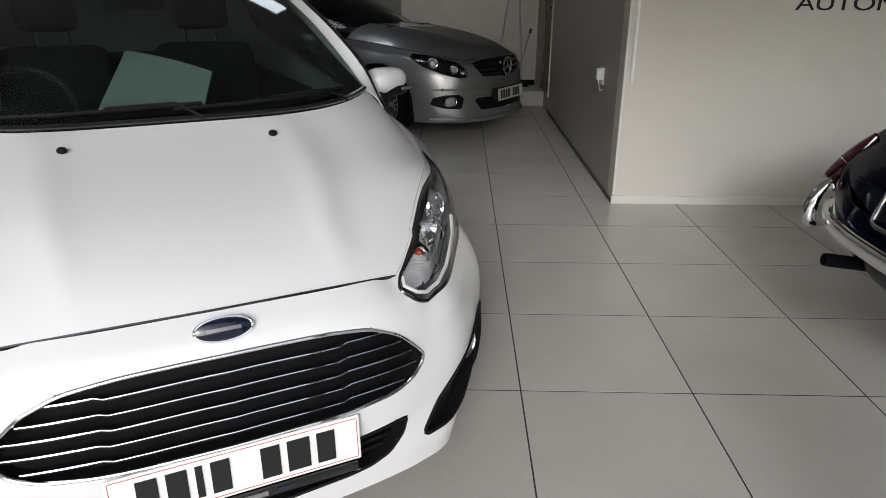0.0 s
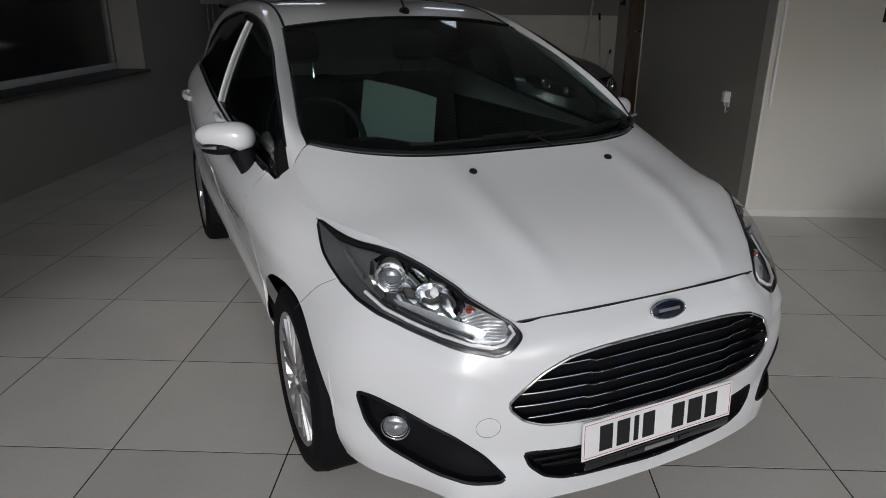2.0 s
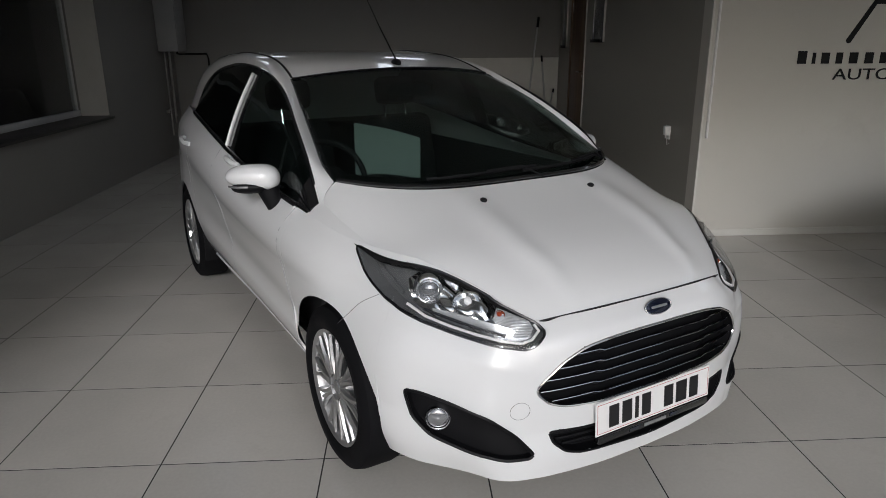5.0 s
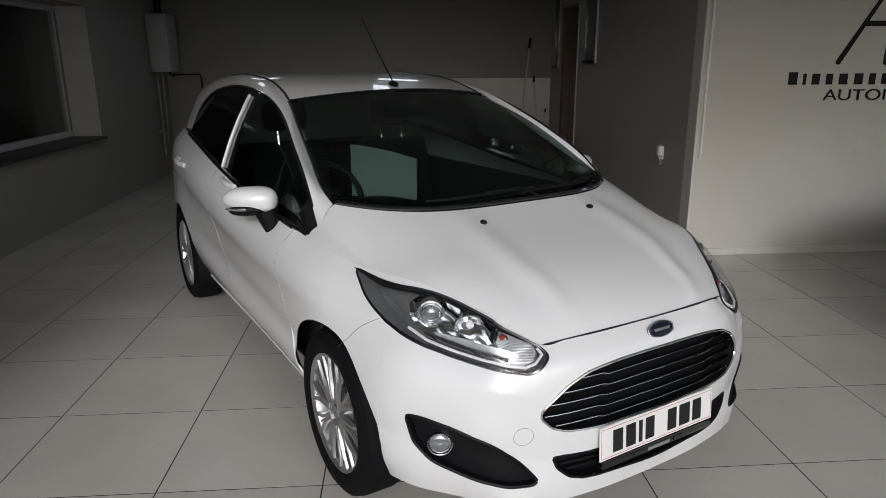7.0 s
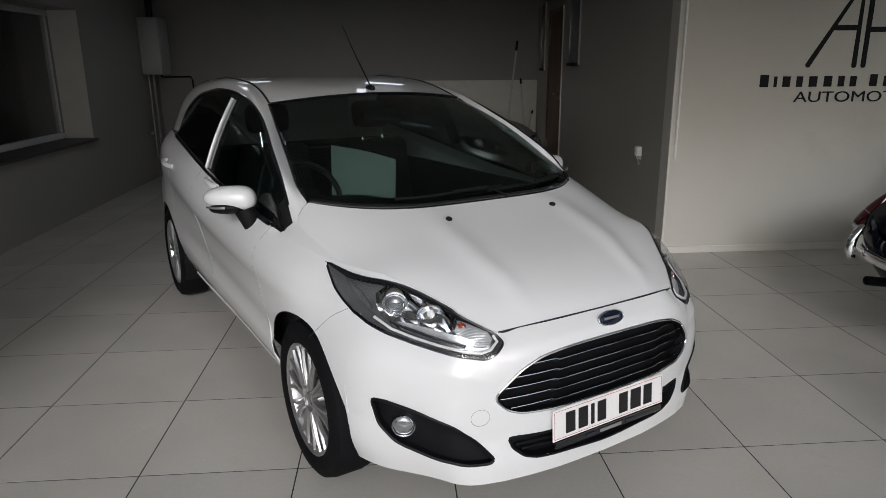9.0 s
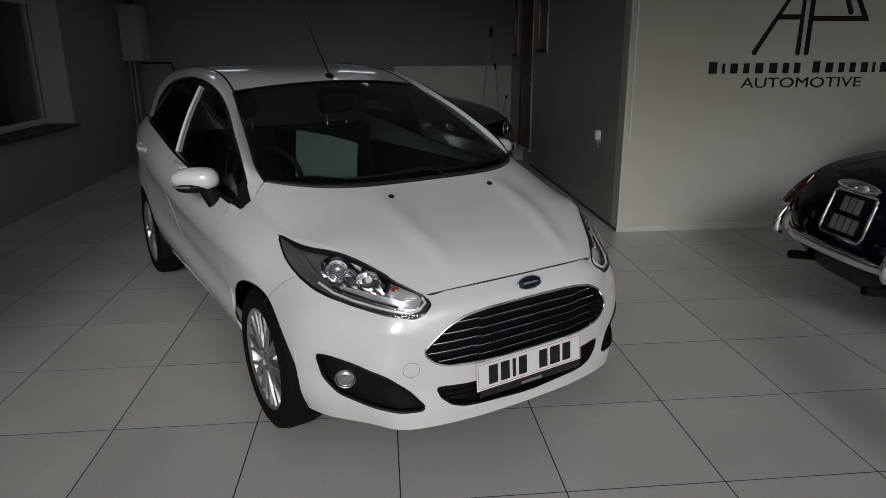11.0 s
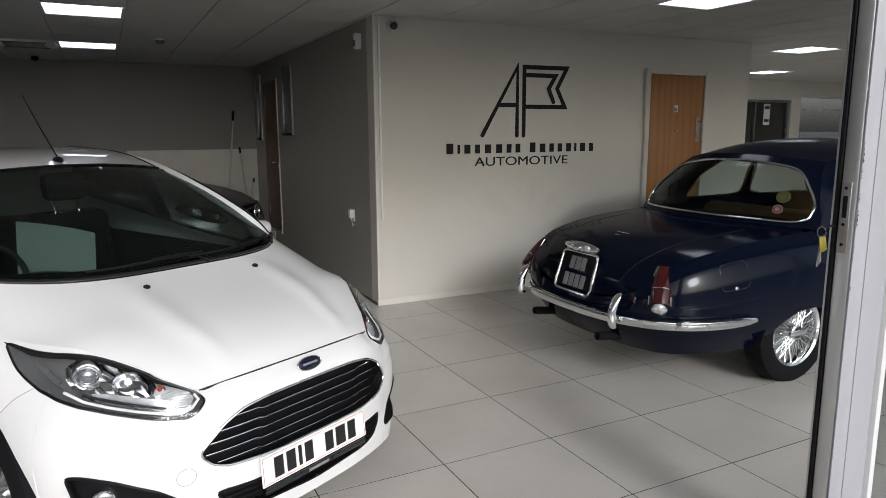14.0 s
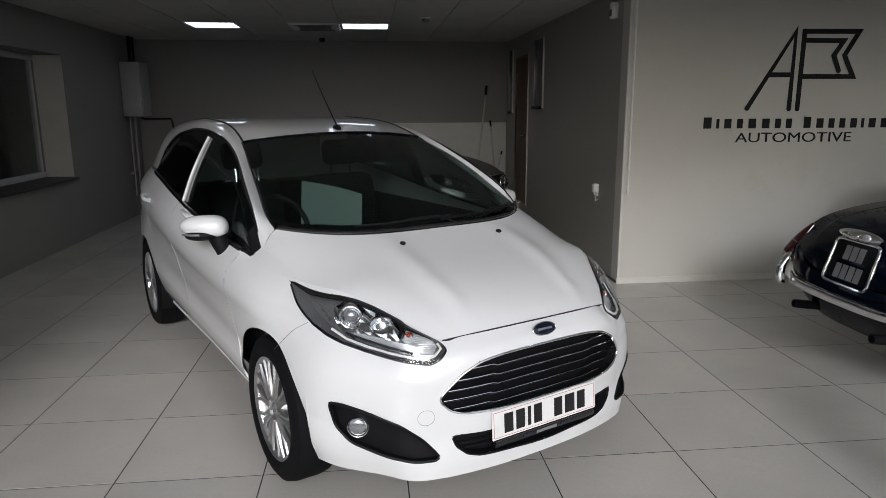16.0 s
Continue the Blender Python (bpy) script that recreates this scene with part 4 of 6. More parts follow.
LAMP = [(0.1864, 0.9721), (0.1955, 0.99), (0.2252, 0.99), (0.2742, 0.99), (0.3151, 0.99), (0.3446, 0.9881), (0.3779, 0.9788), (0.4054, 0.9728), (0.4231, 0.972), (0.4387, 0.9766), (0.4664, 0.99), (0.4459, 0.9329), (0.4327, 0.8816), (0.4228, 0.8449), (0.4078, 0.8067), (0.382, 0.779), (0.3493, 0.7637), (0.3196, 0.7705), (0.2834, 0.7912), (0.2414, 0.808), (0.2137, 0.8272), (0.1988, 0.8807), (0.1826, 0.9528)]


def full_width(half):
    """Both halves of an outline that is given from the middle outward."""
    return half + [(-x, z) for x, z in half[::-1] if x > 0.001]


def mirror_shell(m, s):
    """A door mirror shell, blunt inside and drawn to a point outside."""
    def f(t, a):
        r = (1 - abs(2 * t - 1) ** 3.2) ** 0.5 * lerp(1.06, 0.72, t)
        c, q = math.cos(a), math.sin(a)
        y = math.copysign(abs(c) ** 0.8, c) * 0.062 * r
        z = math.copysign(abs(q) ** 0.85, q) * (0.055 if q > 0 else 0.046) * r
        return m @ Vector((s * lerp(-0.090, 0.128, t), y * 1.08 + 0.034 * t * t, z * 1.1 - 0.010 * t * t))
    return sheet(f, [0.5 - 0.5 * math.cos(math.pi * k / 26) for k in range(27)], steps(0, 2 * math.pi, 28))


def white_hatchback():
    car = thing("hatchback_car", HATCH_AT, "white five-door hatchback with alloy wheels parked on the tiles", "car")
    body = Body(
        plan=[(0, 0, 0.024), (0.10, 0.25, 0.038), (0.20, 0.45, 0.086), (0.27, 0.592, 0.154), (0.33, 0.700, 0.288), (0.39, 0.792, 0.442), (0.46, 0.838, 0.70), (0.54, 0.855, 1.0), (0.66, 0.858, 1.9), (0.78, 0.856, 2.8), (0.85, 0.84, 3.3), (0.90, 0.795, 3.6), (0.94, 0.68, 3.80), (0.97, 0.4, 3.91), (1, 0, 3.93)],
        top=[(0, 0.715), (0.10, 0.711), (0.15, 0.704), (0.185, 0.692), (0.20, 0.702), (0.214, 0.716), (0.232, 0.732), (0.25, 0.743), (0.267, 0.753), (0.295, 0.772), (0.314, 0.789), (0.331, 0.805), (0.347, 0.818), (0.374, 0.831), (0.41, 0.838), (0.46, 0.844), (0.54, 0.874), (0.66, 0.940), (0.78, 1.050), (0.85, 1.098), (0.90, 1.10), (1, 1.06)],
        near=[(0, 0.024), (0.10, 0.016), (0.3, 0.016), (0.45, 0.010), (0.6, 0.008), (0.8, 0.008), (0.92, 0.026), (1, 0.068)],
        side=[(0, 0.095), (0.12, 0.046), (0.30, 0.010), (0.45, 0.0), (0.65, 0.010), (0.80, 0.028), (0.91, 0.056), (1, 0.120)],
        far=[(0, 0.06), (0.2, 0.01), (0.5, 0.0), (0.8, 0.05), (1, 0.14)],
        floor=0.195, arches=[(0.793, 0.305, 0.331), (3.235, 0.305, 0.335)],
        extra=[(0, 0), (0.15, 0), (0.185, 0.004), (0.20, 0.012), (0.214, 0.033), (0.232, 0.054), (0.262, 0.061), (0.295, 0.058), (0.33, 0.060), (0.348, 0.062), (0.375, 0.056), (0.412, 0.032), (0.46, 0.0), (1, 0)],
        skirt=[(0, 0.0), (0.16, 0.012), (0.20, 0.022), (0.235, 0.022), (0.26, 0.020), (0.30, 0.022), (0.33, 0.030), (0.37, 0.034), (0.41, 0.040), (0.45, 0.016), (0.48, 0.0), (1, 0)],
        dip=[(0, 0), (0.44, 0), (0.49, 0.0), (0.56, 0.020), (0.74, 0.022), (0.81, 0.0), (1, 0)],
        brow=[(0, 0), (0.20, 0.0), (0.26, 0.014), (0.31, 0.034), (0.36, 0.044), (0.41, 0.042), (0.44, 0.028), (0.48, 0.0), (1, 0)])
    grille, intake, foghole = full_width(GRILLE), full_width(INTAKE), rounded(FOGHOLE, 3, 0.25)
    lamp = rounded(LAMP, 2, 0.3)
    body.recess(body.laid(GRILLE), 0.05)
    body.recess(body.laid(INTAKE), 0.06)
    body.recess(body.laid(foghole), 0.055)
    body.recess(lamp, 0.060)
    us = body.samples(340)
    part("body_shell", mirror_join(body.skin(1, us), body.skin(-1, us)), WHITE_PAINT, car)

    # bonnet with two raised creases
    def ridge(s, w):
        a = abs(w)
        k = lerp(0.62, 0.36, s)
        fade = min(s / 0.25, 1) * 1.0
        return fade * (0.010 * math.exp(-((a - k) / 0.085) ** 2) - 0.003 * math.exp(-((a - k - 0.17) / 0.10) ** 2))
    crown_lid = bonnet(body, 0.188, 0.552, [(0, 0.096, 0.717), (0.10, 0.145, 0.757), (0.30, 0.275, 0.822), (0.55, 0.445, 0.878), (0.88, 0.668, 0.938), (1, 0.758, 0.965)], ridge, 6.5, 4.0)
    base = lambda w: Vector((0.672 * w, lerp(0.772, 1.06, w ** 4), lerp(0.972, 0.99, w ** 4)))

    def lid(s, w):
        """The bonnet; its last part swells up to the foot of the windscreen and the wing corners."""
        p, a = crown_lid(s, w), abs(w)
        if s < 0.62:
            return p
        if a < 0.90:
            foot = base(w / 0.90)
        else:
            foot = base(1.0).lerp(Vector((0.742, 1.045, 0.878)), (a - 0.90) / 0.10)
            foot.x = math.copysign(foot.x + 0.010 * math.sin(math.pi * (a - 0.90) / 0.10), w)
        k = (s - 0.62) / 0.38
        k = k * k * (3 - 2 * k) * k
        return p.lerp(foot, k)
    part("bonnet", thicken(sheet(lid, steps(0, 1, 40), steps(-0.998, 0.998, 96)), 0.003), WHITE_PAINT, car)
    gap = [lid(0.0, w) + Vector((0, -0.004, 0.0015)) for w in steps(-1, 1, 40)]
    part("bonnet_gap", tube(bmesh.new(), gap, 0.0022, 6), PRINT_BLACK, car, "dark shut line of the bonnet")
    for s in (-1, 1):
        ledge = sheet(lambda t, k: body.at(lerp(0.188, 0.552, t), 1.0, s).lerp(lid(t, s * 0.95) - Vector((0, 0, 0.004)), k), steps(0.60, 1.0, 26), steps(0, 1, 4))
        part("wing_ledge", ledge, WHITE_PAINT, car)
        part("bonnet_gap", tube(bmesh.new(), [lid(t, s) + Vector((0, 0, 0.001)) for t in steps(0.74, 1.0, 16)], 0.0013, 6), SMOKE, car, "dark shut line of the bonnet")

    # glasshouse
    head = lambda w: Vector((0.552 * w, lerp(1.765, 1.86, w * w), lerp(1.372, 1.330, w * w)))
    def screen(s, w):
        p = base(w).lerp(head(w), s)
        return p + Vector((0, -0.35, 0.8)) * 0.035 * math.sin(math.pi * s)
    part("windscreen", thicken(sheet(screen, steps(0, 1, 14), steps(-1, 1, 24)), 0.004), AUTO_GLASS, car)
    for s, x0, x1 in ((-1, -0.40, 0.10), (1, 0.02, 0.56)):
        arm = [screen(0.045 + 0.02 * t, lerp(x0, x1, t) / 0.672) + Vector((0, -0.014, 0.012)) for t in steps(0, 1, 14)]
        wp = part("wiper", tube(bmesh.new(), arm, 0.006, 6), BLACK_PLASTIC, car, "black wiper blade at rest")
        part("wiper_arm", tube(bmesh.new(), [screen(0.0, x1 / 0.672 * 0.98) + Vector((0, -0.006, 0.008)), arm[12] + Vector((0, 0, 0.006)), arm[7] + Vector((0, 0, 0.007))], 0.005, 6), BLACK_PLASTIC, wp)
    frit = []
    for w in steps(-0.985, 0.985, 40):
        frit.append(screen(0.012, w) + Vector((0, -0.003, 0.004)))
    part("screen_seal", tube(bmesh.new(), frit, 0.009, 6), GLOSS_BLACK, car)
    part("screen_seal", tube(bmesh.new(), [screen(0.99, w) + Vector((0, -0.002, 0.003)) for w in steps(-0.985, 0.985, 30)], 0.006, 6), GLOSS_BLACK, car)
    band = sheet(lambda s, w: screen(s, w) - Vector((0, -0.006, 0.004)), steps(0.0, 0.075, 2), steps(-0.99, 0.99, 30))
    part("screen_band", band, GLOSS_BLACK, car, "black printed band along the windscreen")
    outer = [(0, 0.672, 1.06, 0.990), (0.07, 0.660, 1.217, 1.036), (0.13, 0.634, 1.365, 1.104), (0.22, 0.588, 1.64, 1.230), (0.3, 0.552, 1.86, 1.332), (0.40, 0.526, 2.17, 1.409), (0.5, 0.518, 2.49, 1.433), (0.7, 0.525, 2.96, 1.428), (0.82, 0.560, 3.32, 1.385), (0.9, 0.605, 3.52, 1.30), (1, 0.675, 3.70, 1.07)]
    glassline = [(0, 0.738, 1.03, 0.882), (0.07, 0.716, 1.215, 1.055), (0.14, 0.683, 1.425, 1.165), (0.24, 0.634, 1.69, 1.274), (0.32, 0.614, 1.90, 1.332), (0.43, 0.601, 2.18, 1.371), (0.55, 0.598, 2.48, 1.384), (0.68, 0.604, 2.74, 1.370), (0.80, 0.632, 2.99, 1.325), (0.90, 0.672, 3.13, 1.235), (1, 0.733, 3.135, 1.105)]
    O, G = curve(outer), curve(glassline)
    def belt(t):
        y = lerp(1.02, 3.11, t + 0.48 * t * (1 - t))
        a, b = 0.5, 0.9
        for _ in range(24):
            m = (a + b) / 2
            if body.plan(m)[1] < y:
                a = m
            else:
                b = m
        return body.at(a, 1.0) + Vector((-0.004, 0, 0.004))
    roof_c = [(0, 1.765, 1.374), (0.12, 1.92, 1.404), (0.3, 2.22, 1.437), (0.5, 2.58, 1.451), (0.75, 3.05, 1.442), (1, 3.56, 1.385)]
    roof_e = [(t, *O(lerp(0.3, 0.90, t))) for t in steps(0, 1, 8)]
    roof = spread(roof_c, roof_e)
    part("roof", thicken(sheet(roof, steps(0, 1, 30), steps(-1, 1, 36)), 0.003), WHITE_PAINT, car)
    for s in (-1, 1):
        F = lambda v: Vector((s * v[0], v[1], v[2]))
        part("pillar", thicken(sheet(lambda t, k: F(O(t)).lerp(F(G(t)), k) + Vector((s * 0.5, 0, 0.5)) * 0.022 * math.sin(math.pi * k), steps(0, 1, 48), steps(0, 1, 8)), 0.003), WHITE_PAINT, car)
        part("roof_channel", tube(bmesh.new(), [F(O(t)) + Vector((-s * 0.012, 0, 0.0)) for t in steps(0.30, 0.86, 40)], 0.0065, 6), BLACK_PLASTIC, car, "black roof gutter strip")
        part("screen_seal", tube(bmesh.new(), [F(O(t)) + Vector((-s * 0.006, 0.0, 0.002)) for t in steps(0.04, 0.29, 24)], 0.005, 6), GLOSS_BLACK, car)
        def side_glass(t, k):
            b = belt(t)
            return F(b).lerp(F(G(t)), k) + Vector((s * 0.014 * math.sin(math.pi * k) - s * 0.004, 0, 0))
        part("window_corner", thicken(sheet(side_glass, steps(0.012, 0.05, 4), steps(0, 1, 8)), 0.004), GLOSS_BLACK, car)
        # same glass on both sides; the far tint is lightened to brighten the view through
        part("door_window", thicken(sheet(side_glass, steps(0.05, 0.41, 18), steps(0, 1, 8)), 0.004), DOOR_GLASS if s > 0 else AUTO_GLASS, car)
        part("centre_pillar", thicken(sheet(side_glass, steps(0.41, 0.475, 3), steps(0, 1, 8)), 0.004), GLOSS_BLACK, car)
        part("door_window", thicken(sheet(side_glass, steps(0.475, 0.97, 18), steps(0, 1, 8)), 0.004), DARK_GLASS, car)
        part("quarter_trim", thicken(sheet(side_glass, steps(0.97, 1.0, 3), steps(0, 1, 8)), 0.004), GLOSS_BLACK, car)
        part("pillar_strip", tube(bmesh.new(), [side_glass(0.458 - 0.012 * k, k) + Vector((s * 0.008, 0, 0)) for k in steps(0.03, 0.93, 10)], 0.009, 6), WHITE_PAINT, car, "pale strip on the centre pillar")
        part("waist_trim", tube(bmesh.new(), [F(belt(t)) + Vector((s * 0.004, 0, 0.004)) for t in steps(0.045, 1, 40)], 0.010, 6), GLOSS_BLACK, car)
        part("waist_strip", tube(bmesh.new(), [F(belt(t)) + Vector((s * 0.012, 0, -0.004)) for t in steps(0.05, 1, 40)], 0.0040, 6), CHROME, car, "thin chrome waist strip")
        part("glass_trim", tube(bmesh.new(), [F(G(t)) for t in steps(0.035, 1, 48)], 0.0075, 6), GLOSS_BLACK, car)
    tail = sheet(lambda t, w: Vector((lerp(0.605, 0.68, t) * w, lerp(lerp(3.56, 3.49, w * w), lerp(3.82, 3.70, w * w), t), lerp(lerp(1.385, 1.288, w * w), 1.045, t))) , steps(0, 1, 8), steps(-1, 1, 16))
    part("tailgate", thicken(tail, 0.003), WHITE_PAINT, car)
    part("underside", boxed((-0.62, 0.34, 0.205), (0.62, 3.6, 0.26), 0.02), BLACK_PLASTIC, car)
    # wheels and liners
    for s in (-1, 1):
        for yc in (0.77, 3.235):
            wheel("wheel", car, Matrix.Translation((s * (0.742 if yc < 1 else 0.746), yc, 0.303)) @ Matrix(((0, 0, s, 0), (s, 0, 0, 0), (0, 1, 0, 0), (0, 0, 0, 1))), 0.303, 0.212, 0.182, 10, ALLOY, "cast")
            bm = sheet(lambda t, k: Vector((s * lerp(0.825 if yc > 1 else 0.715, 0.50, k), yc + (0.016 if yc < 1 else 0.0) + 0.332 * math.cos(math.pi * t), 0.305 + 0.332 * math.sin(math.pi * t))), steps(-0.12, 1.12, 28), [0, 1])
            part("wheel_liner", thicken(bm, 0.003), BLACK_PLASTIC, car, "black plastic wheel arch liner")
            part("wheel_well", boxed((s * 0.50 - 0.01, yc - 0.34, 0.21), (s * 0.50 + 0.01, yc + 0.34, 0.64)), BLACK_PLASTIC, car)

    # grille: black cavity, five chrome-edged bars, bright surround
    put = lambda x, z, out=0.0: body.find(x, z, out)
    part("grille_backing", flat_piece(grille, lambda x, z, o=0: put(x, z, -0.036 + o), 16), BLACK_PLASTIC, car)
    part("grille_surround", tube(bmesh.new(), [put(x, z, 0.001) for x, z in rounded(grille, 3, 0.3)], 0.0042, 8, True), CHROME, car, "chrome grille surround")
    for i in range(5):
        z = 0.455 + 0.036 * i
        half = max(x for x in steps(0, 0.45, 180) if inside(GRILLE, x, z)) - 0.012
        line = steps(-half, half, 44)
        def bar_z(x):
            a = abs(x)
            return z + 0.012 * (0.25 - (a / 0.44) ** 2) + (0.006 if a > 0.235 else 0.0)
        bm = sheet(lambda x, k: put(x, bar_z(x) - 0.013 * k, -0.010 - 0.022 * k), line, [0, 0.3, 1])
        bl = part("grille_bar", thicken(bm, 0.004), BLACK_PLASTIC, car)
        part("bar_edge", tube(bmesh.new(), [put(x, bar_z(x) + 0.001, -0.008) for x in line], 0.0021, 6), CHROME, bl, "chrome front edge")
    def inner_wall(outline, depth, name):
        n = len(outline)
        part(name, sheet(lambda t, k: put(*outline[int(round(t)) % n], -depth * k), list(range(n + 1)), [0, 1]), BLACK_PLASTIC, car)
    inner_wall(grille, 0.04, "grille_wall")
    inner_wall(intake, 0.05, "intake_wall")
    part("intake_edge", tube(bmesh.new(), [put(x, z, -0.0005) for x, z in rounded(intake, 3, 0.2)], 0.0045, 6, True), BLACK_PLASTIC, car)
    part("lower_intake", flat_piece(intake, lambda x, z, o=0: put(x, z, -0.045 + o), 14), BLACK_PLASTIC, car, "black lower air intake")
    for z in (0.285, 0.305, 0.325):
        half = max(x for x in steps(0, 0.45, 180) if inside(INTAKE, x, z)) - 0.01
        part("intake_bar", tube(bmesh.new(), [put(x, z, -0.030) for x in steps(-half, half, 30)], 0.005, 6), BLACK_PLASTIC, car)
    # badge, plate, tow cover
    bp = put(0, 0.690, 0.008)
    bd = part("badge", lathe(bmesh.new(), [(0.0, 0.006), (0.8, 0.005), (1.0, 0.001), (1.0, -0.004)], 36, Matrix.Translation(bp) @ pose(0, 0, 0, 68) @ Matrix.Diagonal((0.056, 0.0235, 1, 1))), BADGE_BLUE, car, "dark blue oval badge")
    part("badge_rim", tube(bmesh.new(), [bp + pose(0, 0, 0, 68) @ Vector((0.056 * math.cos(a), 0.0235 * math.sin(a), 0.002)) for a in steps(0, 2 * math.pi, 36)[:-1]], 0.0026, 6, True), CHROME, bd)
    part("badge_mark", boxed((-0.034, -0.004, 0.004), (0.034, 0.004, 0.0078), 0.001, Matrix.Translation(bp) @ pose(0, 0, 0, 68)), PRINT_SILVER, bd)
    plate_with_bars(car, pose(0, 0.034, 0.371, -4), (0.52, 0.111), PLATE_WHITE, [(0.105, 0.0, 0.66, [0.078, 0.078, 0.028, 0.074]), (0.575, 0.0, 0.66, [0.078, 0.095, 0.078])], PRINT_BLACK, PRINT_RED)
    part("plate_strip", boxed((-0.25, 0.020, 0.290), (0.25, 0.045, 0.3125), 0.002), GLOSS_BLACK, car)
    part("plate_strip_mark", boxed((-0.055, 0.018, 0.2955), (0.045, 0.0205, 0.3065)), PRINT_SILVER, car, smooth=False)
    for x in (-0.10, 0.085):
        part("plate_strip_mark", boxed((x - 0.02, 0.018, 0.2955), (x + 0.02, 0.0205, 0.3075)), BADGE_BLUE, car, smooth=False)
    part("tow_cover", tube(bmesh.new(), [put(-0.492 + 0.029 * math.cos(a), 0.4365 + 0.029 * math.sin(a), 0.0) for a in steps(0, 2 * math.pi, 28)[:-1]], 0.0007, 5, True), SMOKE, car, "round tow eye cover")
    for s in (-1, 1):
        # fog lamp pocket
        poly = foghole
        part("fog_pocket", flat_piece([(s * x, z) for x, z in poly], lambda x, z, o=0: put(x, z, -0.028 + o), 14), BLACK_PLASTIC, car, "black fog lamp recess")
        inner_wall([(s * x, z) for x, z in poly], 0.034, "pocket_wall")
        part("pocket_edge", tube(bmesh.new(), [put(s * x, z, 0.0) for x, z in poly], 0.0058, 6, True), BLACK_PLASTIC, car)
        fp = put(s * 0.684, 0.378, -0.022)
        fm = look(fp, fp + Vector((-s * 0.55, 0.9, 0)))
        fg = part("fog_lamp", lathe(bmesh.new(), [(0.0, 0.018), (0.020, 0.016), (0.032, 0.011), (0.036, 0.004), (0.037, -0.02)], 28, fm), DARK_LENS, car, "round clear fog lamp")
        part("fog_bezel", lathe(bmesh.new(), [(0.036, 0.010), (0.0385, 0.014), (0.041, 0.010), (0.041, -0.02)], 28, fm), CHROME, fg)
        # headlamp: dark housing, faceted chrome tray, projector, reflector bowl, indicator, clear cover
        L = lamp
        put2 = lambda u, w, o=0.0: body.at(u, w, s, o)
        housing = part("headlight", flat_piece(L, lambda u, w, o=0: put2(u, w, -0.056 + o), 16), SMOKE, car, "swept headlight with projector lens and chrome reflectors")
        wall = sheet(lambda t, k: put2(*L[int(round(t)) % len(L)], -0.056 * k + 0.001), list(range(len(L) + 1)), [0, 0.5, 1])
        part("housing_wall", wall, SMOKE, housing)
        part("black_edge", tube(bmesh.new(), [put2(u, w, 0.001) for u, w in L], 0.0042, 6, True), GLOSS_BLACK, housing)
        def border(keys, wide, out, label):
            """A printed black band along a run of the lamp's edge."""
            run = [(lerp(a[0], b[0], k / 6), lerp(a[1], b[1], k / 6)) for a, b in zip(keys, keys[1:]) for k in range(6)] + [keys[-1]]
            n = len(run) - 1
            taper = lambda i: min(1.0, 5 * min(i, n - i) / n + 0.15)
            part("black_border", sheet(lambda t, k: put2(run[int(round(t))][0], run[int(round(t))][1] + wide * k * taper(int(round(t))), out - 0.001 * k), list(range(n + 1)), [-0.12, 0.4, 1]), GLOSS_BLACK, housing, label)
        border(LAMP[1:11], -0.018, 0.0042, "black border along the bonnet edge")
        border(LAMP[12:22], 0.012, 0.0040, "black border along the bumper edge")
        for du in (0.0, 0.016):
            part("smoked_fin", tube(bmesh.new(), [put2(lerp(0.392 + du, 0.440 + du * 0.5, t), lerp(0.835 + du * 3, 0.955, t), -0.030) for t in steps(0, 1, 8)], lambda t: 0.004 * (1 - t) + 0.0012, 6), SMOKE, housing)
        def spot(u, w, out):
            p = put2(u, w, out)
            n = body.normal(u)
            return p, look(p, p - Vector((s * n[0] * 0.75, n[1] - 0.35, 0.0)))
        tray = [(0.3916, 0.898), (0.3785, 0.9401), (0.3441, 0.9544), (0.3048, 0.9684), (0.2477, 0.9752), (0.2575, 0.8255), (0.3019, 0.8009), (0.3466, 0.7865), (0.3727, 0.8115)]
        def facet(u, w, o=0):
            a, b = (u - 0.30) * 95, (w - 0.86) * 46
            return put2(u, w, -0.036 + 0.010 * math.sin(a + 0.8 * math.sin(b)) * math.cos(b * 0.9) + 0.004 * math.sin(2.3 * a - 1.7 * b))
        part("reflector_tray", flat_piece(tray, facet, 34), LAMP_CHROME, housing, "faceted chrome tray")
        low_step = [(0.354, 0.8037), (0.3023, 0.8582), (0.2535, 0.894), (0.2227, 0.8991), (0.2297, 0.8427), (0.2552, 0.8313), (0.3019, 0.8099), (0.3366, 0.7951)]
        part("lower_step", flat_piece(low_step, lambda u, w, o=0: put2(u, w, -0.030 + 0.12 * (w - 0.82)), 12), GREY_LENS, housing, "satin lower reflector step")
        p, m = spot(0.3505, 0.8926, -0.026)
        part("projector_bezel", lathe(bmesh.new(), [(0.027, -0.014), (0.029, 0.006), (0.032, 0.010), (0.035, 0.008), (0.037, 0.001), (0.043, 0.004), (0.046, 0.000), (0.053, -0.026)], 36, m), LAMP_CHROME, housing)
        part("projector_lens", ball(bmesh.new(), (0, 0, -0.004), 0.028, (1, 1, 0.6), m), DARK_LENS, housing)
        p, m = spot(0.3065, 0.9151, -0.030)
        part("reflector", lathe(bmesh.new(), [(0.010, -0.030), (0.020, -0.024), (0.031, -0.010), (0.037, 0.006), (0.040, 0.009), (0.044, 0.004)], 12, m @ Matrix.Diagonal((1.15, 0.85, 1, 1))), LAMP_CHROME, housing, "chrome main beam bowl")
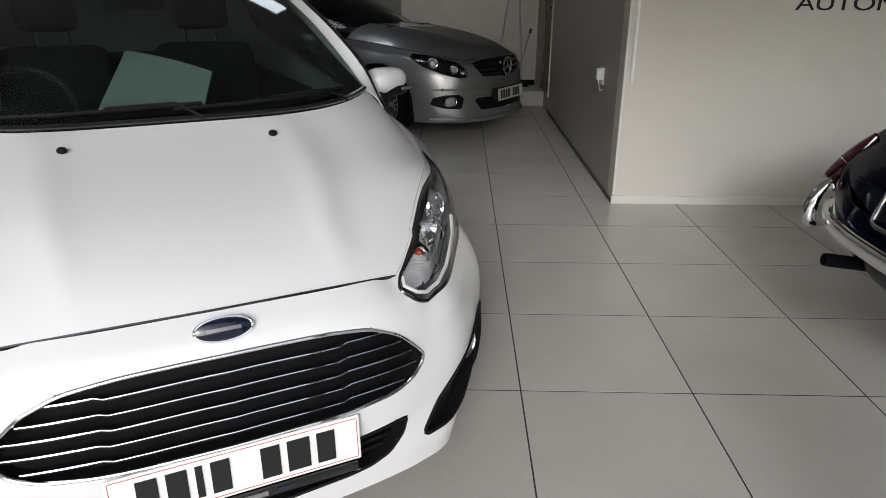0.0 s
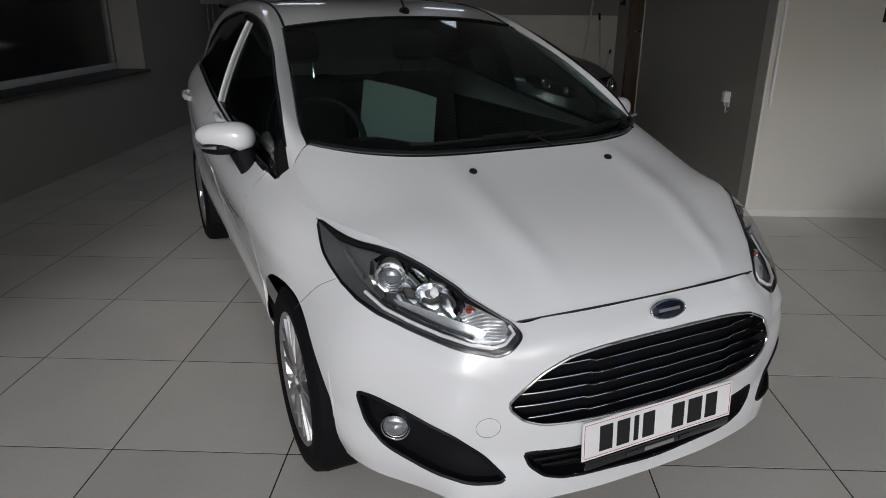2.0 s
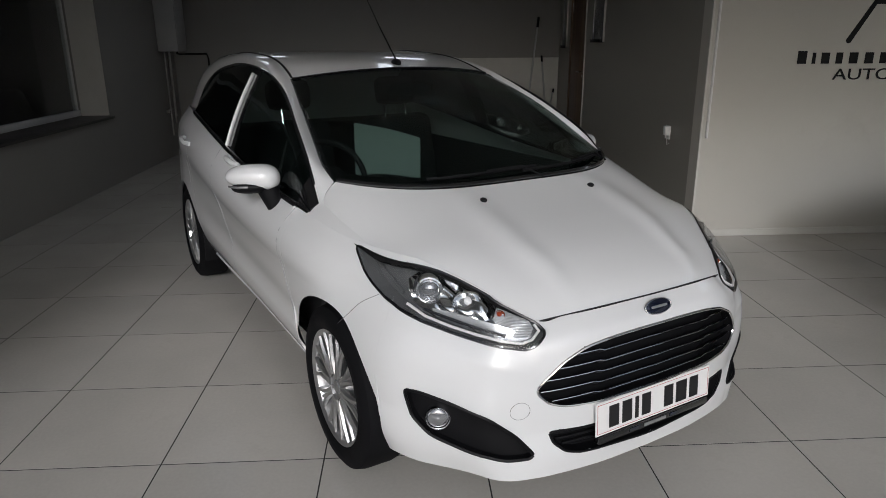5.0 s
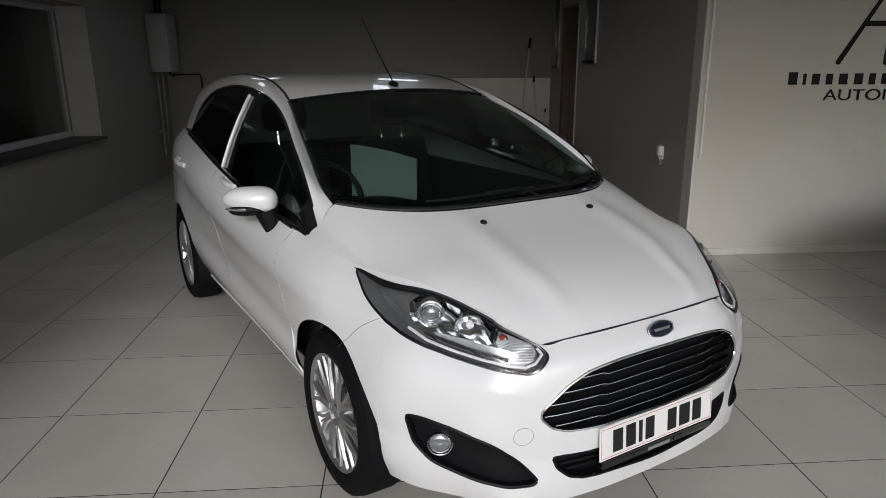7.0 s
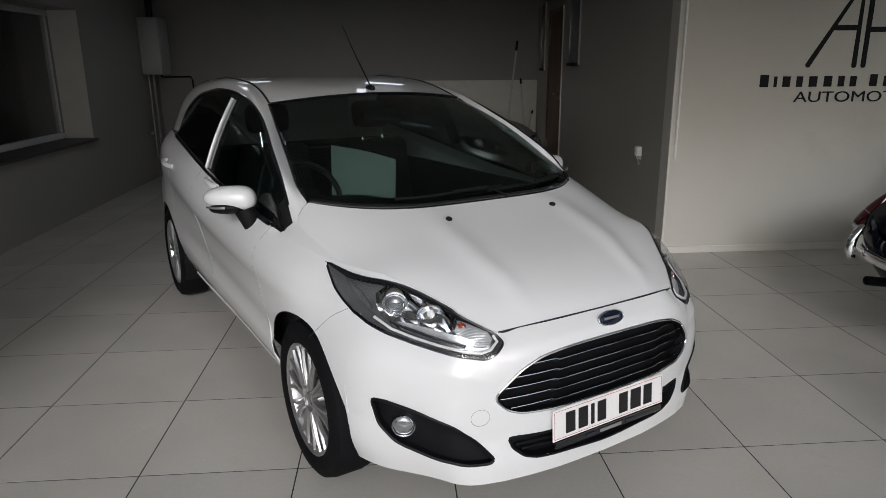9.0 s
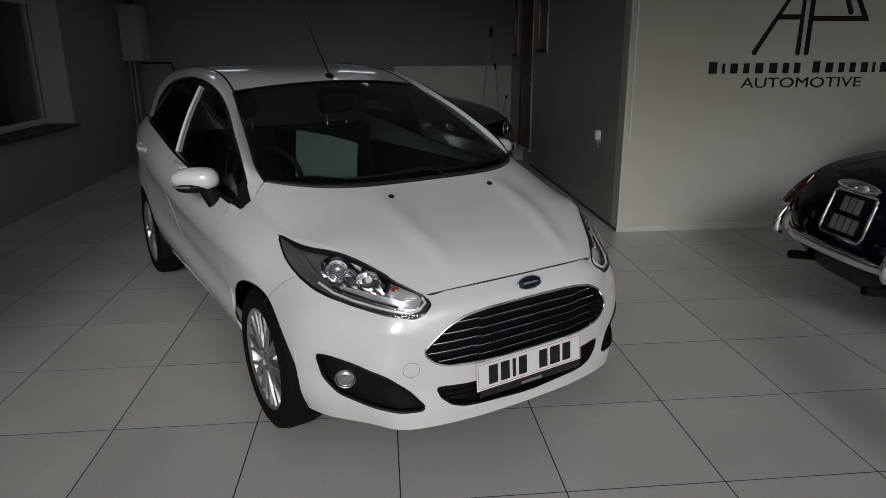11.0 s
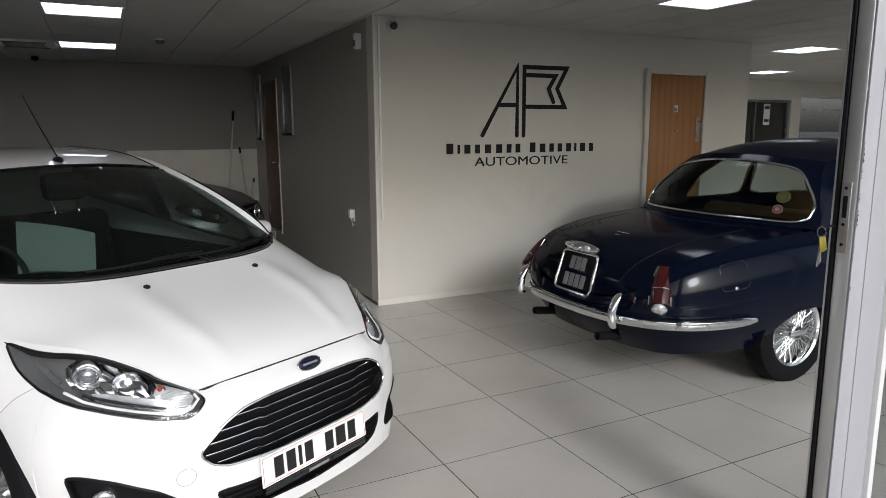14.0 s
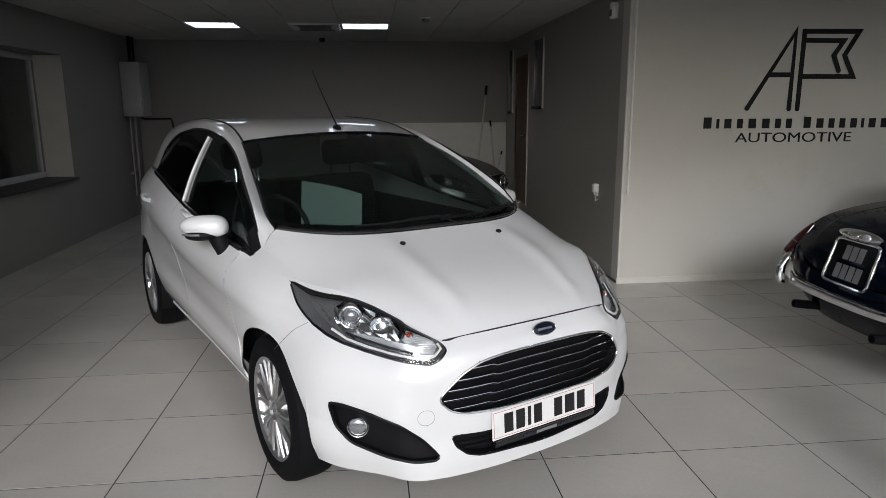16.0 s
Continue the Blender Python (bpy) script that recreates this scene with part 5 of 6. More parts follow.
        part("bulb", ball(bmesh.new(), (0, 0, -0.014), 0.011, (1, 1, 1.3), m), PLATE_WHITE, housing)
        part("divider", flat_piece([(0.2616, 0.9782), (0.2708, 0.9763), (0.2762, 0.9058), (0.268, 0.9013)], lambda u, w, o=0: put2(u, w, -0.018), 4), GLOSS_BLACK, housing, "black divider")
        bowl = [(0.1973, 0.9473), (0.2017, 0.972), (0.2489, 0.9753), (0.2618, 0.9062), (0.2429, 0.8573), (0.2198, 0.8625), (0.205, 0.8958)]
        part("indicator_bowl", flat_piece(bowl, lambda u, w, o=0: put2(u, w, -0.026 + 0.0024 * math.sin(w * 520 + u * 900)), 30), GREY_LENS, housing, "ribbed clear indicator bowl")
        p, m = spot(0.2464, 0.9426, -0.020)
        part("indicator_bulb", ball(bmesh.new(), (0, 0, 0), 0.0075, (1, 1, 1.5), m), AMBER, housing, "amber indicator bulb")
        part("indicator_socket", lathe(bmesh.new(), [(0.008, -0.006), (0.014, 0.0), (0.017, 0.006)], 16, m), CHROME, housing)
        drl = [put2(u, w, -0.003) for u, w in ((0.3748, 0.8138), (0.3466, 0.7894), (0.3178, 0.7948), (0.2846, 0.8147), (0.2443, 0.8333), (0.218, 0.8546), (0.2041, 0.8984), (0.1923, 0.9534), (0.1972, 0.9745))]
        # plain white stands in for the bright reflection along the chrome strip
        part("light_strip", tube(bmesh.new(), drl, 0.0048, 8), PLATE_WHITE, housing, "running light strip, white for the bright reflection on its chrome")
        part("strip_shadow_gap", tube(bmesh.new(), [put2(u, w, -0.012) for u, w in ((0.352, 0.8099), (0.32, 0.818), (0.2858, 0.838), (0.2397, 0.8557))], 0.0046, 6), GLOSS_BLACK, housing, "dark gap over the light strip")
        cover = part("lens_cover", flat_piece(L, lambda u, w, o=0: put2(u, w, 0.0025 + o + 0.016 * math.exp(-((u - 0.33) / 0.09) ** 2 - ((w - 0.87) / 0.07) ** 2)), 18), LENS, housing, "clear plastic cover")
        cover.visible_shadow = False
        # mirror
        mp = Vector((s * 0.868, 1.39, 0.972))
        mr = part("door_mirror", mirror_shell(Matrix.Translation(mp) @ pose(0, 0, 0, 0, s * -6, s * 18), s), WHITE_PAINT, car, "white door mirror on a black arm")
        part("mirror_base", tube(bmesh.new(), [(s * 0.806, 1.33, 0.764), (s * 0.810, 1.338, 0.83), (s * 0.835, 1.365, 0.925)], lambda t: 0.016 + 0.030 * t, 10), BLACK_PLASTIC, mr, "black mirror arm")
        part("mirror_under", ball(bmesh.new(), (0, 0, 0), 1.0, (0.098, 0.056, 0.030), Matrix.Translation(mp + Vector((s * 0.008, 0.004, -0.032))) @ pose(0, 0, 0, 0, s * 4, s * 14), 24, 12), BLACK_PLASTIC, mr)
        part("side_repeater", tube(bmesh.new(), [mp + Vector((s * 0.055, -0.052, -0.026)), mp + Vector((s * 0.092, -0.034, -0.026)), mp + Vector((s * 0.118, -0.002, -0.024))], lambda t: 0.0065 - 0.0025 * t, 8), SMOKE, mr, "clear side repeater")
        part("mirror_glass", ball(bmesh.new(), (0, 0, 0), 1.0, (0.085, 0.005, 0.045), Matrix.Translation(mp + Vector((s * 0.015, 0.066, -0.008))) @ pose(0, 0, 0, 0, 0, s * 14)), CHROME, mr)
        # door shut lines, handles, sills
        def side_pt(y, z, out=0.0):
            a, b = 0.45, 0.95
            for _ in range(22):
                m2 = (a + b) / 2
                if body.plan(m2)[1] < y:
                    a = m2
                else:
                    b = m2
            return body.at(a, body.height(a, z), s, out)
        part("door_gap", tube(bmesh.new(), [side_pt(lerp(1.17, 1.13, t), lerp(0.885, 0.26, t), 0.0006) for t in steps(0, 1, 16)], 0.0011, 5), GREY_FRAME, car, "door shut line")
        part("door_gap", tube(bmesh.new(), [side_pt(2.29 - 0.16 * math.sin(math.pi * 0.5 * min(t * 1.6, 1)), lerp(0.985, 0.26, t), 0.0006) for t in steps(0, 1, 16)], 0.0011, 5), GREY_FRAME, car, "door shut line")
        part("door_gap", tube(bmesh.new(), [side_pt(2.98 + 0.25 * max(0, 0.6 - t) , lerp(1.02, 0.62, t), 0.0) for t in steps(0, 1, 12)], 0.0008, 5), GREY_FRAME, car, "door shut line")
        gp = curve(WING_GAP)
        part("wing_gap", tube(bmesh.new(), [body.at(*gp(t), s, 0.0004) for t in steps(0, 1, 14)], 0.0009, 5), SMOKE, car, "shut line between bumper and wing")
        for y in (2.02, 2.90):
            q = side_pt(y, 0.945, 0.022)
            hnd = part("door_handle", tube(bmesh.new(), [side_pt(y - 0.085, 0.935, 0.004), side_pt(y - 0.06, 0.94, 0.026), side_pt(y, 0.946, 0.030), side_pt(y + 0.07, 0.952, 0.026), side_pt(y + 0.09, 0.952, 0.004)], 0.014, 8), WHITE_PAINT, car)
        part("sill_trim", tube(bmesh.new(), [side_pt(y, 0.236, -0.004) for y in steps(1.14, 2.88, 24)], 0.013, 8), WHITE_PAINT, car)
        # washer jet
        js = min(steps(0.6, 1.0, 80), key=lambda k: abs(lid(k, s * 0.345).y - 0.668))
        nz = lid(js, s * 0.345) + Vector((0, 0, 0.004))
        part("washer_jet", ball(bmesh.new(), nz, 1.0, (0.012, 0.016, 0.009)), BLACK_PLASTIC, car)
    # aerial
    ap = roof(0.055, 0.0)
    ae = part("aerial", ball(bmesh.new(), ap + Vector((0, 0.01, 0.006)), 1.0, (0.020, 0.042, 0.020)), BLACK_PLASTIC, car, "short black roof aerial")
    part("rod", tube(bmesh.new(), [ap + Vector((0, 0.01, 0.02)), ap + Vector((0.035, 0.26, 0.18)), ap + Vector((0.07, 0.50, 0.345))], lambda t: 0.0045 - 0.0025 * t, 6), BLACK_PLASTIC, ae)

    # inside
    part("dashboard", sheet(lambda t, w: Vector((w * 0.68, lerp(1.02, 1.52, t) + 0.05 * w * w, 0.925 - 0.06 * t - 0.14 * max(t - 0.85, 0) / 0.15 + (0.05 * math.exp(-((w + 0.5) / 0.25) ** 2) if t > 0.5 else 0))), steps(0, 1, 14), steps(-1, 1, 24)), DASH, car)
    part("dash_front", boxed((-0.68, 1.53, 0.40), (0.68, 1.56, 0.80), 0.01), DASH, car)
    part("cabin_floor", boxed((-0.72, 1.0, 0.27), (0.72, 3.4, 0.30)), DASH, car, smooth=False)
    part("parcel_shelf", boxed((-0.62, 3.1, 0.93), (0.62, 3.6, 0.95), 0.01), DASH, car)
    for s in (-1, 1):
        part("door_card", boxed((s * 0.70 - 0.015, 1.15, 0.32), (s * 0.70 + 0.005, 3.2, 0.90), 0.01), DASH, car)
        st = part("front_seat", boxed((s * 0.34 - 0.25, 1.95, 0.32), (s * 0.34 + 0.25, 2.50, 0.55), 0.06), CLOTH, car, "charcoal cloth front seat")
        part("backrest", boxed((-0.24, -0.07, 0.0), (0.24, 0.07, 0.60), 0.06, Matrix.Translation((s * 0.34, 2.42, 0.48)) @ pose(0, 0, 0, -14)), CLOTH, st)
        hr = part("headrest", boxed((-0.13, -0.05, 0.66), (0.13, 0.05, 0.83), 0.045, Matrix.Translation((s * 0.34, 2.40, 0.48)) @ pose(0, 0, 0, -12)), CLOTH, st)
        for dx in (-0.07, 0.07):
            part("headrest_post", rod(bmesh.new(), (s * 0.325 + dx, 2.505, 1.05), (s * 0.325 + dx, 2.525, 1.13), 0.006, 8), CHROME, st, "chrome headrest post")
    part("rear_seat", boxed((-0.62, 2.95, 0.45), (0.62, 3.12, 0.98), 0.06), CLOTH, car)
    sw = part("steering_wheel", tube(bmesh.new(), [Vector((-0.43, 1.74, 0.87)) + pose(0, 0, 0, 62) @ Vector((0.185 * math.cos(a), 0.185 * math.sin(a), 0)) for a in steps(0, 2 * math.pi, 36)[:-1]], 0.015, 8, True), DASH, car)
    part("hub", ball(bmesh.new(), (-0.43, 1.72, 0.86), 1.0, (0.08, 0.05, 0.07)), DASH, sw)
    part("rear_mirror", boxed((-0.11, -0.015, -0.03), (0.11, 0.015, 0.03), 0.012, Matrix.Translation((0, 1.72, 1.27))), BLACK_PLASTIC, car)
    a, b, c, d = (Vector(v) for v in ((-0.034, 2.333, 1.05), (0.316, 2.18, 0.955), (0.207, 1.99, 0.735), (-0.195, 1.965, 0.825)))
    sh = sheet(lambda t, k: a.lerp(b, t).lerp(d.lerp(c, t), k) + Vector((0, -0.02, 0.01)) * math.sin(math.pi * t), steps(0, 1, 8), steps(0, 1, 8))
    part("paper_mat", thicken(sh, 0.0015), PAPER, car, "pale paper sheet resting across the front seats")
    return car


white_hatchback()

# ---- dark blue classic saloon, its rear to the aisle ----
def hole_panel(f, us, vs, outline):
    """A skin with an opening cut along an outline in its parameters."""
    return sheet(f, us, vs, lambda u, v: not inside(outline, u, v))


def blue_saloon():
    car = thing("classic_saloon_car", pose(1.15, 0.080, 0, 0, 0, -90), "dark blue classic saloon with chrome bumpers and wire wheels", "car")
    body = Body(
        plan=[(0, 0, 0.055), (0.10, 0.25, 0.065), (0.20, 0.46, 0.11), (0.28, 0.62, 0.19), (0.34, 0.725, 0.33), (0.40, 0.79, 0.56), (0.50, 0.832, 1.15), (0.62, 0.84, 2.2), (0.75, 0.84, 3.2), (0.88, 0.78, 4.2), (0.95, 0.5, 4.58), (1, 0, 4.68)],
        top=[(0, 0.56), (0.10, 0.565), (0.20, 0.62), (0.28, 0.74), (0.34, 0.815), (0.40, 0.865), (0.50, 0.925), (0.62, 0.945), (0.75, 0.94), (0.88, 0.88), (1, 0.78)],
        near=[(0, 0.16), (0.3, 0.07), (0.6, 0.01), (0.8, 0.0), (1, 0.02)],
        side=[(0, 0.13), (0.2, 0.05), (0.45, 0.005), (0.62, 0.0), (0.8, 0.018), (0.92, 0.055), (1, 0.115)],
        far=[(0, 0.1), (0.4, 0.0), (1, 0.1)],
        floor=0.27, arches=[(1.215, 0.165, 0.325), (3.98, 0.20, 0.36)])
    us = body.samples(200)
    part("body_shell", mirror_join(body.skin(1, us, 30), body.skin(-1, us, 30)), NAVY_PAINT, car)
    lid = bonnet(body, 0.20, 0.51, [(0, 0.085, 0.565), (0.13, 0.125, 0.70), (0.27, 0.205, 0.80), (0.45, 0.40, 0.875), (0.75, 0.86, 0.930), (1, 1.26, 0.955)], None, 3.2, 2.0)
    part("boot_deck", thicken(sheet(lid, steps(0, 1, 36), steps(-0.998, 0.998, 48)), 0.003), NAVY_PAINT, car)
    seam = [lid(s, 0.70) + Vector((0, 0, 0.001)) for s in steps(0.10, 0.86, 24)]
    for sgn in (-1, 1):
        part("boot_gap", tube(bmesh.new(), [Vector((sgn * p.x, p.y, p.z)) for p in seam], 0.0016, 5), PRINT_BLACK, car, "dark shut line of the boot lid")
    part("lower_valance", thicken(sheet(lambda w, k: body.find(w * 0.46, lerp(0.30, 0.57, k), -0.004), steps(-1, 1, 24), steps(0, 1, 6)), 0.003), NAVY_PAINT, car)
    # rear screen in its surround, roof, sides
    base = lambda w: Vector((0.745 * w, lerp(1.12, 1.33, w * w), lerp(0.948, 0.935, w * w)))
    head = lambda w: Vector((0.545 * w, lerp(1.47, 1.62, w * w), lerp(1.365, 1.325, w * w)))
    rear = lambda w, k: base(w).lerp(head(w), k) + Vector((0, -0.5, 0.6)) * 0.055 * math.sin(math.pi * k)
    hole = rounded([(-0.91, 0.05), (-0.40, 0.045), (0.40, 0.045), (0.91, 0.05), (0.985, 0.30), (0.83, 0.80), (0.35, 0.87), (-0.35, 0.87), (-0.83, 0.80), (-0.985, 0.30)], 5, 0.32)
    part("rear_surround", hole_panel(rear, steps(-1, 1, 90), steps(0, 1, 44), hole), NAVY_PAINT, car)
    part("rear_screen", flat_piece(hole, lambda w, k, o=0: rear(w, k) + Vector((0, -0.002, 0.002)), 20), AUTO_GLASS, car)
    part("screen_frame", tube(bmesh.new(), [rear(w, k) + Vector((0, -0.006, 0.004)) for w, k in hole], 0.008, 8, True), CHROME, car, "chrome rear screen frame")
    edge = [(0, 0.545, 1.62, 1.325), (0.2, 0.555, 1.98, 1.375), (0.5, 0.56, 2.45, 1.385), (0.8, 0.54, 2.95, 1.335), (1, 0.52, 3.15, 1.29)]
    roof = spread([(0, 1.47, 1.367), (0.15, 1.68, 1.422), (0.38, 2.03, 1.462), (0.7, 2.55, 1.452), (1, 3.05, 1.365)], edge)
    part("roof", thicken(sheet(roof, steps(0, 1, 24), steps(-1, 1, 30)), 0.003), NAVY_PAINT, car)
    E_ = curve(edge)
    def belt(t):
        y = lerp(1.34, 3.62, t)
        a, b = 0.45, 0.9
        for _ in range(22):
            m = (a + b) / 2
            if body.plan(m)[1] < y:
                a = m
            else:
                b = m
        return body.at(a, 1.0) + Vector((-0.01, 0, 0.0))
    for s in (-1, 1):
        def side(t, k):
            e = E_(t)
            p = belt(t).lerp(Vector(tuple(e)), k)
            return Vector((s * (p.x + 0.02 * math.sin(math.pi * k)), p.y, p.z))
        holes = [rounded([(0.16, 0.10), (0.46, 0.10), (0.46, 0.84), (0.26, 0.84), (0.16, 0.55)], 3, 0.2), rounded([(0.50, 0.10), (0.86, 0.10), (0.83, 0.5), (0.72, 0.84), (0.50, 0.84)], 3, 0.2)]
        part("side_panel", sheet(side, steps(0, 1, 80), steps(0, 1, 30), lambda u, v: not any(inside(h, u, v) for h in holes)), NAVY_PAINT, car)
        part("rear_pillar", thicken(sheet(lambda k, q: rear(s * 1.0, k).lerp(side(0.0, k), q) if q < 0.999 else side(0.012, k), steps(0, 1, 20), [0, 0.5, 1]), 0.003), NAVY_PAINT, car)
        for h in holes:
            part("door_window", flat_piece(h, lambda u, v, o=0: side(u, v) + Vector((-s * 0.002, 0, 0)), 10), AUTO_GLASS, car)
            part("window_frame", tube(bmesh.new(), [side(u, v) + Vector((s * 0.004, 0, 0)) for u, v in h], 0.011, 6, True), CHROME, car, "chrome window frame")
        part("waist_strip", tube(bmesh.new(), [side(t, 0.03) + Vector((s * 0.008, 0, 0)) for t in steps(0, 1, 30)], 0.006, 6), CHROME, car, "thin chrome waist strip")
        part("door_handle", tube(bmesh.new(), [(s * 0.80, 1.78, 0.83), (s * 0.845, 1.80, 0.835), (s * 0.845, 1.92, 0.838), (s * 0.81, 1.95, 0.835)], 0.010, 8), CHROME, car)
        # tail lamp: red above, chrome waist, clear below, on a chrome base
        q = body.at(0.285, body.height(0.285, 0.650), s, -0.020)
        lm = Matrix.Translation(q) @ pose(0, 0, 0, -29, 0, s * 40)
        def wedge(t, a, grow=0.0):
            rx, ry = (0.057 + grow) * (1 - 0.55 * t ** 2.4), (0.058 + grow) * (1 - 0.66 * t ** 2.2)
            return lm @ Vector((rx * math.sin(a), -ry * math.cos(a), lerp(-0.075, 0.150, t)))
        tl = part("tail_lamp", sheet(wedge, steps(0, 1, 18), steps(-1.75, 1.75, 20)), RED_LENS, car, "red tail lamp with chrome frame")
        for side_a in (-1.5, 1.5):
            part("lamp_trim", tube(bmesh.new(), [wedge(t, side_a, 0.003) for t in steps(0, 1, 14)], 0.005, 6), CHROME, tl, "chrome lamp trim")
        part("lamp_waist", tube(bmesh.new(), [wedge(0.40, a, 0.001) for a in steps(-1.5, 1.5, 12)], 0.0025, 6), CHROME, tl)
        part("lamp_base", ball(bmesh.new(), (0, 0.006, -0.094), 1.0, (0.048, 0.044, 0.030), lm, 20, 12), CHROME, tl, "chrome lamp foot")
        part("lower_lens", ball(bmesh.new(), (0, -0.018, -0.090), 1.0, (0.036, 0.036, 0.022), lm, 20, 12), GREY_LENS, tl, "clear lower lens")
        part("reflector", ball(bmesh.new(), body.find(s * 0.50, 0.60, 0.004), 1.0, (0.014, 0.006, 0.022)), RED_LENS, car)
        # bumper and overrider
        def blade_guard(t, a):
            swell = (1 - abs(2 * t - 1) ** 5) ** 0.5
            y = 0.050 - 0.052 * math.sin(math.pi * min(0.12 + 0.80 * t, 1.0)) + 0.03 * t
            return Vector((s * 0.46 + (0.020 + 0.010 * t) * swell * math.cos(a), y + (0.020 + 0.012 * (1 - t)) * swell * math.sin(a), lerp(0.428, 0.640, t)))
        part("overrider", sheet(blade_guard, steps(0, 1, 20), steps(0, 2 * math.pi, 18)), CHROME, car, "chrome bumper overrider")
        ex = part("exhaust_pipe", lathe(bmesh.new(), [(0.018, 0.0), (0.024, -0.002), (0.026, 0.02), (0.026, 0.35), (0.018, 0.35), (0.018, 0.0)], 20, Matrix.Translation((s * 0.32, 0.03, 0.352)) @ pose(0, 0, 0, -97)), RUBBER, car, "dark exhaust tail pipe")
        for yc, z in ((1.215, 0.318), (3.98, 0.318)):
            wheel("wheel", car, Matrix.Translation((s * 0.665, yc, z)) @ Matrix(((0, 0, s, 0), (s, 0, 0, 0), (0, 1, 0, 0), (0, 0, 0, 1))), 0.318, 0.208, 0.148, 20, CHROME, "wire")
            part("wheel_liner", thicken(sheet(lambda t, k: Vector((s * lerp(0.77, 0.45, k), yc + 0.37 * math.cos(math.pi * t), 0.24 + 0.33 * math.sin(math.pi * t))), steps(0.07, 0.93, 20), [0, 1]), 0.003), BLACK_PLASTIC, car)
    pts = []
    for u in steps(0.436, 0.0, 40):
        pts.append(body.at(u, body.height(u, 0.475), 1, 0.030))
    path = [Vector((p.x, p.y, 0.475)) for p in pts] + [Vector((-p.x, p.y, 0.475)) for p in pts[::-1][1:]]
    bm = bmesh.new()
    def blade(i, a):
        p = path[i]
        q, r = path[max(i - 1, 0)], path[min(i + 1, len(path) - 1)]
        d = (r - q).normalized()
        n = Vector((d.y, -d.x, 0))
        n = n if n.dot(p - Vector((0, 1.5, p.z))) > 0 else -n
        end = min(i, len(path) - 1 - i)
        k = math.sqrt(max(1 - (1 - min(end / 5, 1)) ** 2, 0.02))
        return p + n * 0.024 * math.cos(a) * k + Vector((0, 0, 0.027 * math.sin(a) * k + (0.012 if abs(math.cos(a)) > 0.9 else 0)))
    g = [[bm.verts.new(blade(i, a)) for a in steps(-math.pi, math.pi, 14)[:-1]] for i in range(len(path))]
    for A, B in zip(g, g[1:]):
        for j in range(14):
            bm.faces.new((A[j], A[(j + 1) % 14], B[(j + 1) % 14], B[j]))
    bm.faces.new(g[0])
    bm.faces.new(g[-1][::-1])
    part("rear_bumper", bm, CHROME, car, "chrome wrap-around rear bumper")
    # plate with its lamp housing
    pm = Matrix.Translation((0, 0.118, 0.665)) @ pose(0, 0, 0, -17)
    part("plate_frame", tube(bmesh.new(), [pm @ Vector((x, -0.006, z)) for x, z in rounded([(-0.172, -0.125), (0.172, -0.125), (0.165, 0.125), (-0.165, 0.125)], 4, 0.12)], 0.009, 8, True), CHROME, car, "chrome plate surround")
    plate_with_bars(car, pm, (0.33, 0.245), GLOSS_BLACK, [(0.27, 0.22, 0.33, [0.13, 0.13, 0.13]), (0.195, -0.22, 0.33, [0.13, 0.13, 0.13, 0.13])], PRINT_SILVER)
    lh = part("plate_lamp", ball(bmesh.new(), (0, -0.012, 0.155), 1.0, (0.165, 0.045, 0.034), pm, 28, 14), CHROME, car, "chrome plate lamp housing")
    part("handle_boss", ball(bmesh.new(), (0, -0.045, 0.148), 1.0, (0.045, 0.03, 0.026), pm), CHROME, lh)
    part("lamp_lens", ball(bmesh.new(), (0.085, -0.045, 0.152), 1.0, (0.032, 0.014, 0.020), pm), GREY_LENS, lh)
    for i in range(6):
        part("model_mark", boxed((-0.012 + 0.018 * i - 0.045, 0, 0), (-0.001 + 0.018 * i - 0.045, 0.012, 0.004), 0.001, Matrix.Translation(lid(0.49, 0.0) + Vector((0.03, 0, 0.0)))), CHROME, car, "small chrome model mark")
    for i in range(3):
        part("model_mark", boxed((-0.012 + 0.016 * i - 0.02, 0, 0), (-0.003 + 0.016 * i - 0.02, 0.012, 0.004), 0.001, Matrix.Translation(lid(0.455, 0.0) + Vector((0.03, 0, 0.0)))), CHROME, car, "small chrome model mark")
    def side_at(y, z, out=0.0):
        a, b = 0.2, 0.9
        for _ in range(22):
            m = (a + b) / 2
            if body.plan(m)[1] < y:
                a = m
            else:
                b = m
        return body.at(a, body.height(a, z), 1, out)
    flap = rounded([(0.495, 0.795), (0.672, 0.822), (0.685, 0.672), (0.505, 0.655)], 4, 0.2)
    fl = part("fuel_flap", tube(bmesh.new(), [side_at(y, z, 0.0) for y, z in flap], 0.0018, 5, True), PRINT_BLACK, car, "fuel flap shut line")
    part("flap_pull", ball(bmesh.new(), side_at(0.590, 0.672, 0.004), 1.0, (0.006, 0.014, 0.012)), CHROME, fl)
    for yy in (1.66, 2.62):
        part("door_gap", tube(bmesh.new(), [side_at(yy, z, 0.0) for z in steps(0.30, 0.93, 14)], 0.003, 5), PRINT_BLACK, car, "door shut line")
    part("underside", boxed((-0.58, 0.45, 0.25), (0.58, 4.3, 0.30), 0.02), BLACK_PLASTIC, car)
    # inside
    part("cabin_floor", boxed((-0.66, 1.3, 0.32), (0.66, 3.7, 0.36)), DASH, car, smooth=False)
    part("parcel_shelf", boxed((-0.58, 1.40, 0.88), (0.58, 1.80, 0.91), 0.01), CLOTH, car)
    part("rear_bench", boxed((-0.60, 1.80, 0.45), (0.60, 1.98, 0.97), 0.06), TAN, car, "tan leather rear bench")
